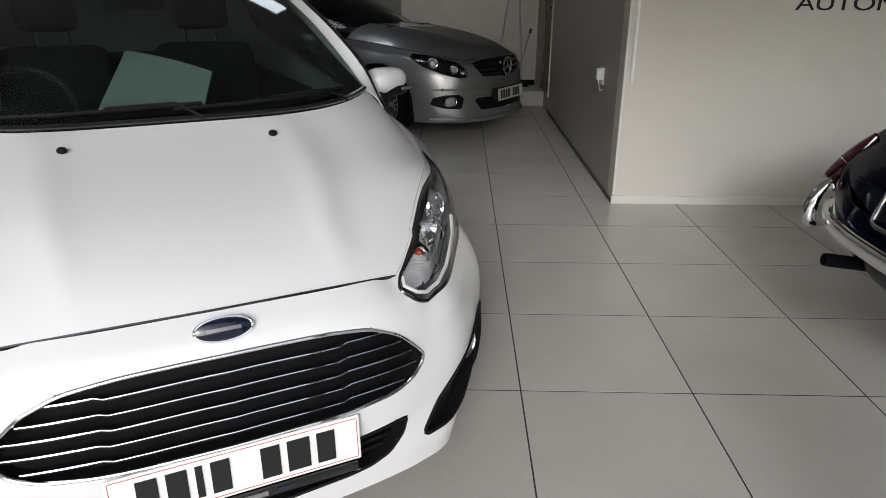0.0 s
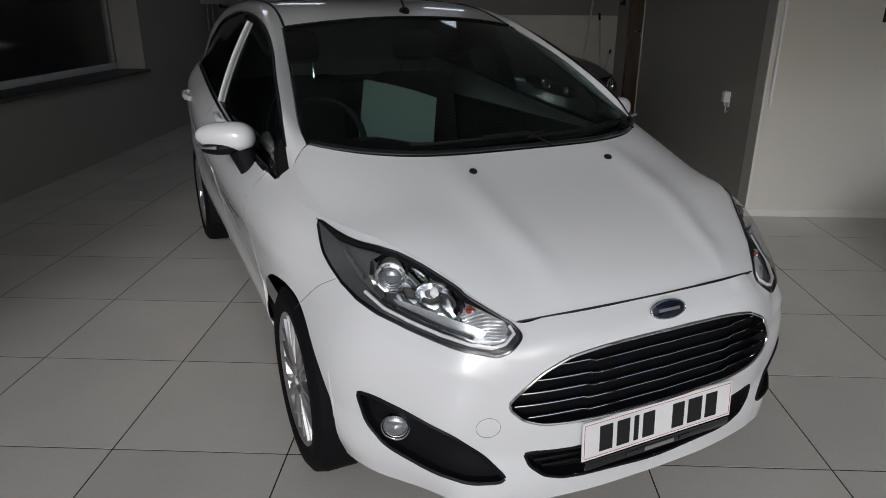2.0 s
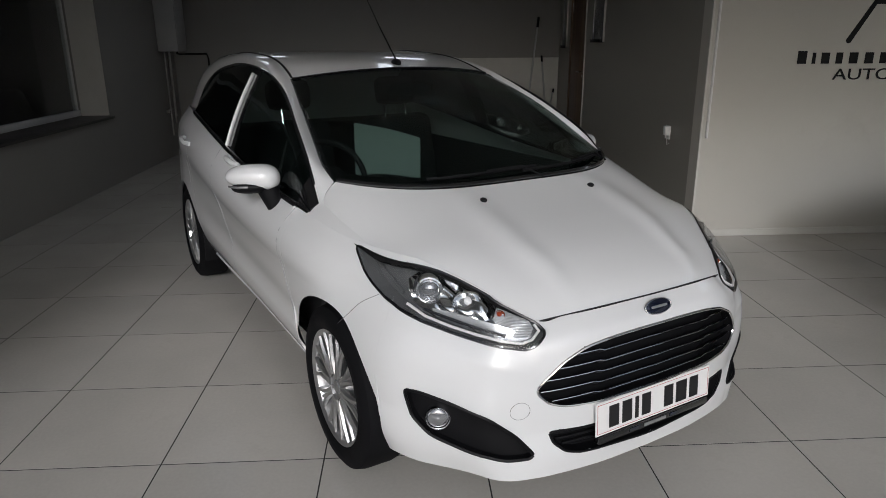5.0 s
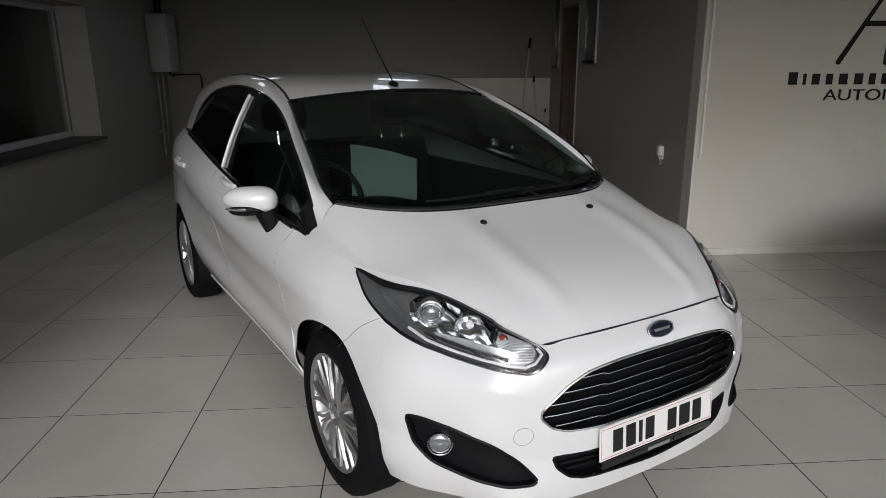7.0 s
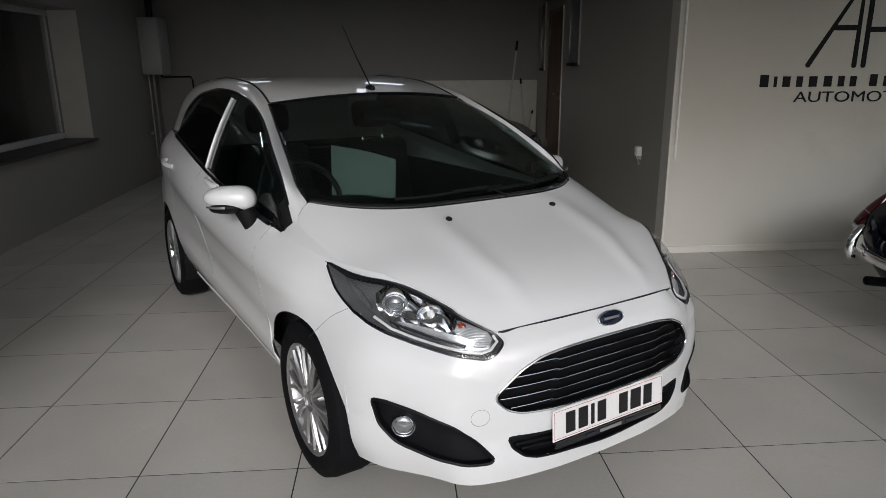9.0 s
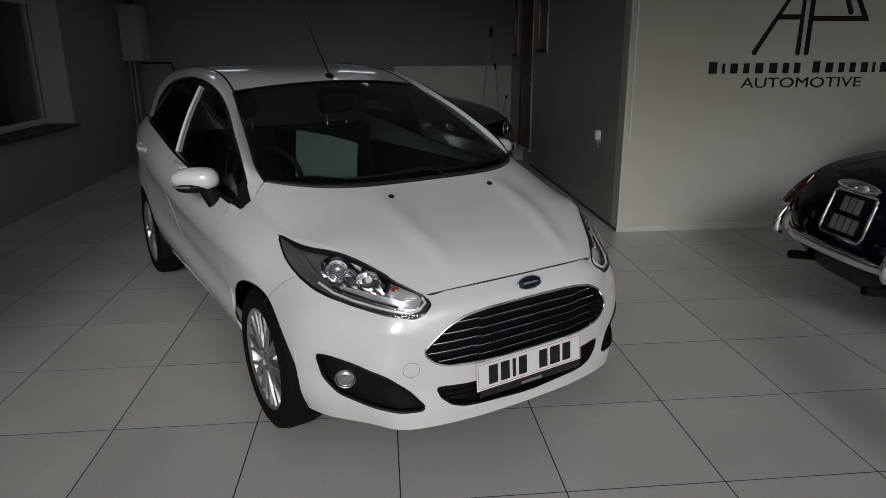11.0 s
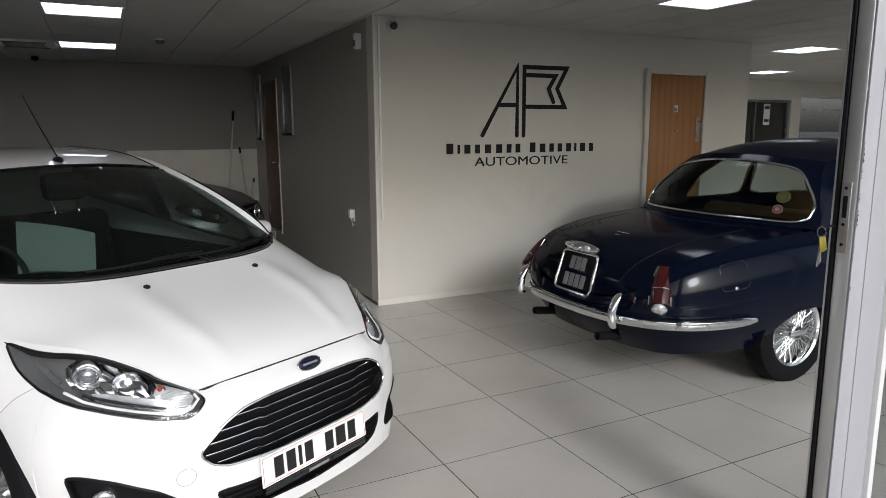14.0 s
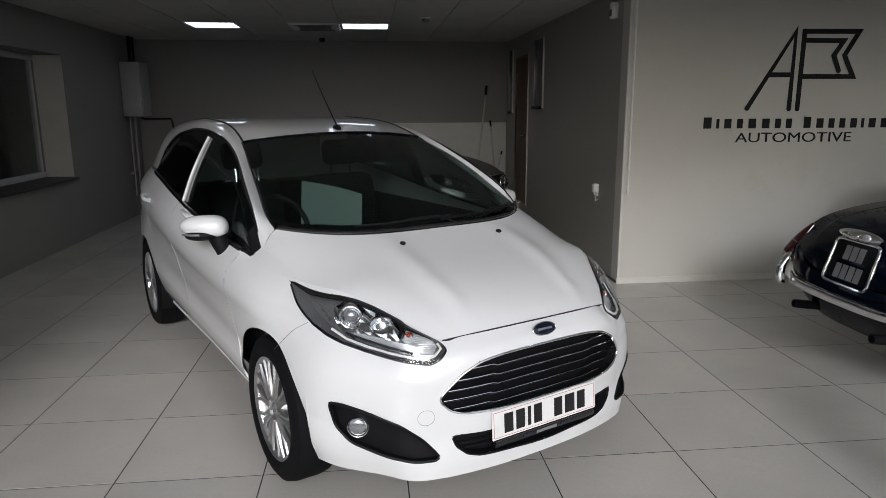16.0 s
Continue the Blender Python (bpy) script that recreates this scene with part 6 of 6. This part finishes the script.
    for s in (-1, 1):
        part("front_seat", boxed((s * 0.32 - 0.25, 2.72, 0.45), (s * 0.32 + 0.25, 2.86, 1.02), 0.05), TAN, car, "tan leather front seat")
    part("dashboard", boxed((-0.64, 3.45, 0.70), (0.64, 3.65, 0.94), 0.04), OAK, car, "wooden dashboard")
    part("windscreen", thicken(sheet(lambda w, k: Vector((lerp(0.66, 0.50, k) * w, lerp(3.74, 3.08, k) - 0.12 * w * w, lerp(0.94, 1.345, k))), steps(-1, 1, 16), steps(0, 1, 8)), 0.004), AUTO_GLASS, car)
    bm = sheet(lambda t, w: Vector((w * lerp(0.70, 0.35, t ** 2), lerp(3.72, 4.6, t), lerp(0.945, 0.78, t ** 1.6) - 0.05 * w * w * (1 + t))), steps(0, 1, 16), steps(-1, 1, 20))
    part("bonnet", thicken(bm, 0.003), NAVY_PAINT, car)
    for (w, k), r, mt in (((0.72, 0.36), 0.042, YELLOW), ((0.69, 0.20), 0.032, PINK)):
        p = rear(w, k) + Vector((0, 0.012, -0.004))
        n = (rear(w + 0.05, k) - rear(w - 0.05, k)).cross(rear(w, k + 0.05) - rear(w, k - 0.05)).normalized()
        st = part("sticker", lathe(bmesh.new(), [(0.0, 0.001), (r, 0.001), (r, -0.001), (0.0, -0.001)], 24, look(p, p - n)), mt, car, "round coloured sticker inside the rear screen")
        part("sticker_mark", lathe(bmesh.new(), [(r * 0.5, 0.0025), (r * 0.75, 0.0025), (r * 0.75, 0.0012), (r * 0.5, 0.0012)], 18, look(p - n * 0.0, p - n)), SMOKE, st)
    return car


blue_saloon()

# ---- silver roadster at the back of the bay ----
R_LAMP = [(0.213, 0.75), (0.222, 0.86), (0.255, 0.95), (0.31, 0.985), (0.385, 0.985), (0.392, 0.93), (0.36, 0.83), (0.30, 0.755), (0.25, 0.72)]
R_GRILLE = [(0.0, 0.735), (0.39, 0.715), (0.46, 0.692), (0.44, 0.62), (0.39, 0.565), (0.0, 0.545)]
R_INTAKE = [(0.0, 0.365), (0.45, 0.385), (0.475, 0.36), (0.41, 0.270), (0.0, 0.258)]
R_FOG = [(0.575, 0.395), (0.62, 0.425), (0.70, 0.422), (0.755, 0.400), (0.765, 0.335), (0.70, 0.300), (0.59, 0.292)]


def silver_roadster():
    car = thing("roadster_car", pose(0.25, 4.60, 0, 0, 0, 60), "silver two-seat roadster with a black grille parked by the partition", "car")
    body = Body(
        plan=[(0, 0, 0.0), (0.10, 0.30, 0.03), (0.20, 0.52, 0.12), (0.28, 0.67, 0.25), (0.34, 0.77, 0.42), (0.40, 0.84, 0.66), (0.48, 0.89, 1.0), (0.60, 0.905, 1.9), (0.75, 0.905, 3.0), (0.87, 0.86, 3.85), (0.95, 0.6, 4.3), (1, 0, 4.4)],
        top=[(0, 0.745), (0.10, 0.74), (0.20, 0.715), (0.28, 0.735), (0.34, 0.762), (0.40, 0.80), (0.48, 0.85), (0.60, 0.905), (0.75, 0.94), (0.87, 0.95), (1, 0.93)],
        near=[(0, 0.015), (0.08, 0.0), (0.25, 0.02), (0.55, 0.02), (0.8, 0.035), (0.93, 0.06), (1, 0.10)],
        side=[(0, 0.05), (0.15, 0.02), (0.4, 0.0), (0.65, 0.01), (0.82, 0.035), (0.93, 0.07), (1, 0.12)],
        far=[(0, 0.06), (0.5, 0.0), (1, 0.12)],
        floor=0.165, arches=[(0.93, 0.33, 0.352), (3.49, 0.33, 0.352)])
    body.recess(body.laid(R_GRILLE), 0.05)
    body.recess(body.laid(R_INTAKE), 0.05)
    body.recess(body.laid(rounded(R_FOG, 3, 0.2)), 0.04)
    body.recess(rounded(R_LAMP, 3, 0.25), 0.045)
    us = body.samples(360)
    part("body_shell", mirror_join(body.skin(1, us, 64), body.skin(-1, us, 64)), SILVER_PAINT, car)
    ridge = lambda s, w: min(s / 0.2, 1) * 0.010 * math.exp(-((abs(w) - 0.42) / 0.09) ** 2)
    lid = bonnet(body, 0.20, 0.53, [(0, 0.10, 0.745), (0.12, 0.20, 0.803), (0.35, 0.46, 0.882), (0.65, 0.88, 0.952), (1, 1.42, 0.995)], ridge, 4.0, 2.5)
    part("bonnet", thicken(sheet(lid, steps(0, 1, 30), steps(-0.998, 0.998, 48)), 0.003), SILVER_PAINT, car)
    for s in (-1, 1):
        part("bonnet_gap", tube(bmesh.new(), [lid(t, s) for t in steps(0, 1, 30)], 0.0035, 6), PRINT_BLACK, car, "dark shut line of the bonnet")
    part("bonnet_gap", tube(bmesh.new(), [lid(0, w) + Vector((0, -0.004, 0)) for w in steps(-1, 1, 24)], 0.003, 6), PRINT_BLACK, car, "dark shut line of the bonnet")
    for i in range(4):
        for s in (-1, 1):
            q = lid(0.84, s * (0.30 + 0.06 * i))
            part("bonnet_vent", boxed((-0.02, -0.03, -0.002), (0.02, 0.03, 0.003), 0.002, Matrix.Translation(q) @ pose(0, 0, 0, 8)), BLACK_PLASTIC, car)
    put = lambda x, z, out=0.0: body.find(x, z, out)
    part("grille_backing", flat_piece(full_width(R_GRILLE), lambda x, z, o=0: put(x, z, -0.04), 12), BLACK_PLASTIC, car)
    part("grille_surround", tube(bmesh.new(), [put(x, z, 0.0) for x, z in full_width(R_GRILLE)], 0.009, 8, True), SILVER_PAINT, car)
    for z in (0.585, 0.630, 0.675):
        half = max(x for x in steps(0, 0.45, 120) if inside(R_GRILLE, x, z)) - 0.01
        part("grille_bar", thicken(sheet(lambda x, k: put(x, z + 0.010 - 0.02 * k, -0.012 - 0.01 * k), steps(-half, half, 24), [0, 1]), 0.006), GLOSS_BLACK, car)
    c = put(0, 0.640, 0.006)
    em = part("grille_emblem", tube(bmesh.new(), [c + Vector((0.078 * math.cos(a), 0, 0.078 * math.sin(a))) for a in steps(0, 2 * math.pi, 36)[:-1]], 0.009, 8, True), CHROME, car, "round chrome emblem ring")
    for k in range(3):
        a = math.pi / 2 + k * 2 * math.pi / 3
        part("emblem_arm", rod(bmesh.new(), c, c + Vector((0.074 * math.cos(a), 0, 0.074 * math.sin(a))), 0.012, 6, 0.004), CHROME, em)
    part("lower_intake", flat_piece(full_width(R_INTAKE), lambda x, z, o=0: put(x, z, -0.036), 12), BLACK_PLASTIC, car, "black lower intake")
    plate_with_bars(car, pose(0, -0.012, 0.395, -3), (0.52, 0.111), PLATE_YELLOW, [(0.085, 0.0, 0.70, [0.07, 0.07, 0.07, 0.07]), (0.58, 0.0, 0.70, [0.07, 0.07, 0.07])], PRINT_BLACK)
    part("plate_holder", boxed((-0.27, -0.008, 0.335), (0.27, 0.05, 0.455), 0.006), BLACK_PLASTIC, car)
    part("front_lip", tube(bmesh.new(), [put(x, 0.195, 0.008) for x in steps(-0.74, 0.74, 40)], 0.016, 8), SILVER_PAINT, car)
    part("bumper_crease", tube(bmesh.new(), [put(x, 0.455 + 0.02 * abs(x), -0.004) for x in steps(-0.76, 0.76, 40)], 0.009, 8), SILVER_PAINT, car)
    for s in (-1, 1):
        part("fog_recess", flat_piece([(s * x, z) for x, z in rounded(R_FOG, 3, 0.2)], lambda x, z, o=0: put(x, z, -0.025), 10), BLACK_PLASTIC, car, "black fog lamp recess")
        fp = put(s * 0.668, 0.36, -0.012)
        fm = look(fp, fp + Vector((-s * 0.4, 0.9, 0)))
        fg = part("fog_lamp", lathe(bmesh.new(), [(0.0, 0.02), (0.03, 0.016), (0.046, 0.006), (0.05, -0.02)], 24, fm @ Matrix.Diagonal((1.2, 0.85, 1, 1))), GREY_LENS, car, "oval clear fog lamp")
        part("fog_bezel", lathe(bmesh.new(), [(0.048, 0.012), (0.053, 0.016), (0.056, 0.010), (0.056, -0.02)], 24, fm @ Matrix.Diagonal((1.2, 0.85, 1, 1))), CHROME, fg)
        L = rounded(R_LAMP, 3, 0.25)
        put2 = lambda u, w, o=0.0: body.at(u, w, s, o)
        hl = part("headlight", flat_piece(L, lambda u, w, o=0: put2(u, w, -0.040), 14), GLOSS_BLACK, car, "swept headlight with a dark housing")
        part("housing_wall", sheet(lambda t, k: put2(*L[int(round(t)) % len(L)], -0.042 * k + 0.001), list(range(len(L) + 1)), [0, 1]), SMOKE, hl)
        part("black_edge", tube(bmesh.new(), [put2(u, w, 0.0015) for u, w in L], 0.004, 6, True), GLOSS_BLACK, hl)
        for u, w, r in ((0.335, 0.89, 0.044), (0.27, 0.84, 0.034), (0.236, 0.80, 0.018)):
            p = put2(u, w, -0.016)
            n = body.normal(u)
            m = look(p, p - Vector((s * n[0] * 0.7, n[1] - 0.3, 0)))
            part("projector_bezel", lathe(bmesh.new(), [(r * 0.75, -0.01), (r * 0.85, 0.008), (r, 0.010), (r * 1.15, -0.012)], 24, m), CHROME, hl)
            part("projector_lens", ball(bmesh.new(), (0, 0, -0.004), r * 0.75, (1, 1, 0.5), m), GREY_LENS, hl)
        cv = part("lens_cover", flat_piece(L, lambda u, w, o=0: put2(u, w, 0.0025), 14), LENS, hl, "clear plastic cover")
        cv.visible_shadow = False
        part("washer_cover", boxed((-0.04, -0.003, -0.012), (0.04, 0.003, 0.012), 0.002, Matrix.Translation(put(s * 0.46, 0.49, 0.0)) @ pose(0, 0, 0, 0, 0, s * 20)), SILVER_PAINT, car)
        part("parking_sensor", lathe(bmesh.new(), [(0.0, 0.003), (0.012, 0.002), (0.014, -0.004)], 14, look(put(s * 0.71, 0.47, 0.002), put(s * 0.71, 0.47, 0.002) + Vector((-s * 0.6, 0.8, 0)))), SMOKE, car)
        for yc in (0.93, 3.49):
            wheel("wheel", car, Matrix.Translation((s * 0.785, yc, 0.325)) @ Matrix(((0, 0, s, 0), (s, 0, 0, 0), (0, 1, 0, 0), (0, 0, 0, 1))), 0.325, 0.235, 0.22, 7, ALLOY, "cast")
            part("wheel_liner", thicken(sheet(lambda t, k: Vector((s * lerp(0.86, 0.50, k), yc + 0.349 * math.cos(math.pi * t), 0.33 + 0.349 * math.sin(math.pi * t))), steps(-0.12, 1.12, 24), [0, 1]), 0.003), BLACK_PLASTIC, car)
            part("wheel_well", boxed((s * 0.50 - 0.01, yc - 0.35, 0.2), (s * 0.50 + 0.01, yc + 0.35, 0.68)), BLACK_PLASTIC, car)
        part("door_mirror", ball(bmesh.new(), (s * 0.95, 2.05, 0.945), 1.0, (0.12, 0.075, 0.07)), SILVER_PAINT, car)
    base = lambda w: Vector((0.72 * w, lerp(1.36, 1.62, w * w), lerp(0.985, 0.955, w * w)))
    head = lambda w: Vector((0.56 * w, lerp(2.02, 2.18, w * w), lerp(1.275, 1.24, w * w)))
    part("windscreen", thicken(sheet(lambda s, w: base(w).lerp(head(w), s) + Vector((0, -0.3, 0.8)) * 0.02 * math.sin(math.pi * s), steps(0, 1, 10), steps(-1, 1, 20)), 0.004), AUTO_GLASS, car)
    part("cowl", thicken(sheet(lambda s, w: lid(1.0, w * 0.86).lerp(base(w), s) + Vector((0, 0, -0.01)), steps(0, 1, 3), steps(-1, 1, 16)), 0.003), BLACK_PLASTIC, car)
    part("screen_frame", tube(bmesh.new(), [base(-1).lerp(head(-1), k) for k in steps(0, 1, 8)] + [head(w) for w in steps(-0.95, 0.95, 16)] + [base(1).lerp(head(1), k) for k in steps(1, 0, 8)], 0.022, 8), SILVER_PAINT, car)
    roof = spread([(0, 2.02, 1.28), (0.3, 2.4, 1.305), (0.65, 2.9, 1.27), (1, 3.5, 1.03)], [(0, 0.56, 2.18, 1.245), (0.3, 0.57, 2.5, 1.255), (0.65, 0.56, 2.95, 1.20), (1, 0.66, 3.5, 0.97)])
    part("roof", thicken(sheet(roof, steps(0, 1, 16), steps(-1, 1, 20)), 0.003), SILVER_PAINT, car)
    re = curve([(0, 0.56, 2.18, 1.245), (0.3, 0.57, 2.5, 1.255), (0.65, 0.56, 2.95, 1.20), (1, 0.66, 3.5, 0.97)])
    for s in (-1, 1):
        def side(t, k):
            b = Vector((0.775, lerp(1.62, 3.5, t), lerp(0.90, 0.955, t)))
            p = b.lerp(Vector(tuple(re(t))), k)
            return Vector((s * p.x, p.y, p.z))
        part("door_window", thicken(sheet(side, steps(0, 1, 14), steps(0, 1, 6)), 0.004), DARK_GLASS, car)
    part("boot_deck", thicken(sheet(lambda t, w: Vector((w * lerp(0.78, 0.55, t), lerp(3.3, 4.28, t), lerp(0.985, 0.935, t) - 0.04 * w * w)), steps(0, 1, 10), steps(-1, 1, 14)), 0.003), SILVER_PAINT, car)
    part("underside", boxed((-0.6, 0.5, 0.18), (0.6, 4.0, 0.24), 0.02), BLACK_PLASTIC, car)
    part("cabin_tub", boxed((-0.70, 1.5, 0.30), (0.70, 3.3, 0.80), 0.05), CLOTH, car)
    for s in (-1, 1):
        part("seat_back", boxed((s * 0.36 - 0.24, 2.55, 0.6), (s * 0.36 + 0.24, 2.70, 1.12), 0.06), CLOTH, car)
    return car


silver_roadster()

# ---- outside: paving, road, houses over the way ----
ASPHALT = surface("asphalt", (0.055, 0.055, 0.056), 0.85, vary=0.25, scale=0.8, fine=90, bump=0.5)
PAVING = surface("concrete_paving", (0.26, 0.255, 0.245), 0.8, vary=0.12, scale=0.9, fine=60, bump=0.3)
BRICK = surface("red_brick", (0.23, 0.095, 0.065), 0.8, vary=0.25, scale=5, fine=40, bump=0.3)
SLATE = surface("slate_roof", (0.06, 0.062, 0.07), 0.6, vary=0.25, scale=6, fine=40, bump=0.3)
STUCCO = surface("white_stucco", (0.66, 0.65, 0.62), 0.8, vary=0.06, scale=1.5, fine=60, bump=0.2)
structure("ground", boxed((-400, -400, -0.30), (400, 400, -0.12)), ASPHALT, "grey asphalt road and yard outside", "ground")
structure("pavement", boxed((-30, -8.0, -0.119), (30, -2.402, -0.02), 0.0), PAVING, "grey concrete forecourt in front of the showroom", "pavement")


def house(x, y, wide, deep, eaves, ridge, wall_material):
    t = thing("house", pose(x, y, -0.12), "two-storey house with a dark slate gable roof over the road", "house", "houses over the road")
    part("wall", boxed((-wide / 2, -deep / 2, 0), (wide / 2, deep / 2, eaves)), wall_material, t, smooth=False)
    bm = bmesh.new()
    q = [bm.verts.new((sx * (wide / 2 + 0.3), sy * (deep / 2 + 0.2), eaves)) for sx, sy in ((-1, -1), (1, -1), (1, 1), (-1, 1))]
    r = [bm.verts.new((0, sy * (deep / 2 + 0.2), ridge)) for sy in (-1, 1)]
    for f in ((q[0], q[3], r[1], r[0]), (q[1], r[0], r[1], q[2]), (q[0], r[0], q[1]), (q[2], r[1], q[3]), tuple(q)):
        bm.faces.new(f)
    rf = part("roof", bm, SLATE, t, "dark slate gable roof", smooth=False)
    part("chimney", boxed((wide * 0.2 - 0.3, -0.3, ridge - 1.6), (wide * 0.2 + 0.3, 0.3, ridge + 0.5), 0.02), BRICK, rf)
    for zz in (0.9, 3.6):
        for xx in (-0.28, 0.28):
            wn = part("window", boxed((xx * wide - 0.75, deep / 2 - 0.04, zz), (xx * wide + 0.75, deep / 2 + 0.05, zz + 1.35)), WHITE_FRAME, t, smooth=False)
            for s in (-0.37, 0.37):
                part("pane", boxed((xx * wide + s - 0.32, deep / 2 + 0.051, zz + 0.08), (xx * wide + s + 0.32, deep / 2 + 0.06, zz + 1.27)), GLOSS_BLACK, wn, smooth=False)
    part("door", boxed((-0.45, deep / 2 - 0.02, 0.02), (0.45, deep / 2 + 0.05, 2.1), 0.01), BROWN_WOOD, t)


house(46, -26, 10, 9, 5.4, 8.8, STUCCO)
house(62, -22, 10, 9, 5.4, 8.8, BRICK)
house(-52, -34, 10, 9, 5.4, 8.6, BRICK)

# ---- floor: grout bed and single glazed tiles, 0.6 m ----
floor = structure("floor", boxed((LEFT - 0.02, -2.40, -0.10), (FAR, BACK, -0.0006)), GROUT, "pale grey glazed floor tiles with thin dark joints", "floor")
structure("floor_office", boxed((9.4, 6.16, -0.02), (11.25, 8.4, -0.001)), PAVING, "grey office floor", "floor")
structure("floor_yard", boxed((LEFT - 3.0, -1.0, -0.10), (LEFT - 0.42, 7.8, -0.01)), PAVING, "grey floor beyond the side window", "floor")


def tile_into(bm, x0, y0, x1, y1):
    g, b = 0.0026, 0.0003
    lo = [bm.verts.new(p) for p in ((x0 + g, y0 + g, -0.012), (x1 - g, y0 + g, -0.012), (x1 - g, y1 - g, -0.012), (x0 + g, y1 - g, -0.012))]
    md = [bm.verts.new((v.co.x, v.co.y, -b)) for v in lo]
    c = Vector(((x0 + x1) / 2, (y0 + y1) / 2, 0))
    tp = [bm.verts.new((v.co.x + math.copysign(b, c.x - v.co.x), v.co.y + math.copysign(b, c.y - v.co.y), 0.0)) for v in md]
    for i in range(4):
        k = (i + 1) % 4
        bm.faces.new((lo[i], lo[k], md[k], md[i]))
        bm.faces.new((md[i], md[k], tp[k], tp[i]))
    bm.faces.new(tp)


bm = bmesh.new()
tile_into(bm, -0.3, -0.3, 0.3, 0.3)
tile_mesh = mesh_of(bm, "floor_tile", TILE, False)
rest = bmesh.new()
count = 0
rng = random.Random(5)
for iy in range(-4, 14):
    for ix in range(-8, 23):
        x, y = 0.6 * ix + 0.3, 0.6 * iy + 0.3
        if x > CORNER + 0.4 and y > SIGN + 0.4 and x < 5.0:
            continue
        if count < 300 and x < 5.0 and y < 7.4:
            o = new("floor_tile", tile_mesh)
            o.parent = floor
            o.matrix_basis = pose(x, y, rng.uniform(-0.00025, 0.0002), 0, 0, 90 * rng.randrange(4))
            count += 1
        elif y < 7.0:
            tile_into(rest, x - 0.3, y - 0.3, x + 0.3, y + 0.3)
part("tile_field", rest, TILE, floor, smooth=False)["kind"] = "stuff"
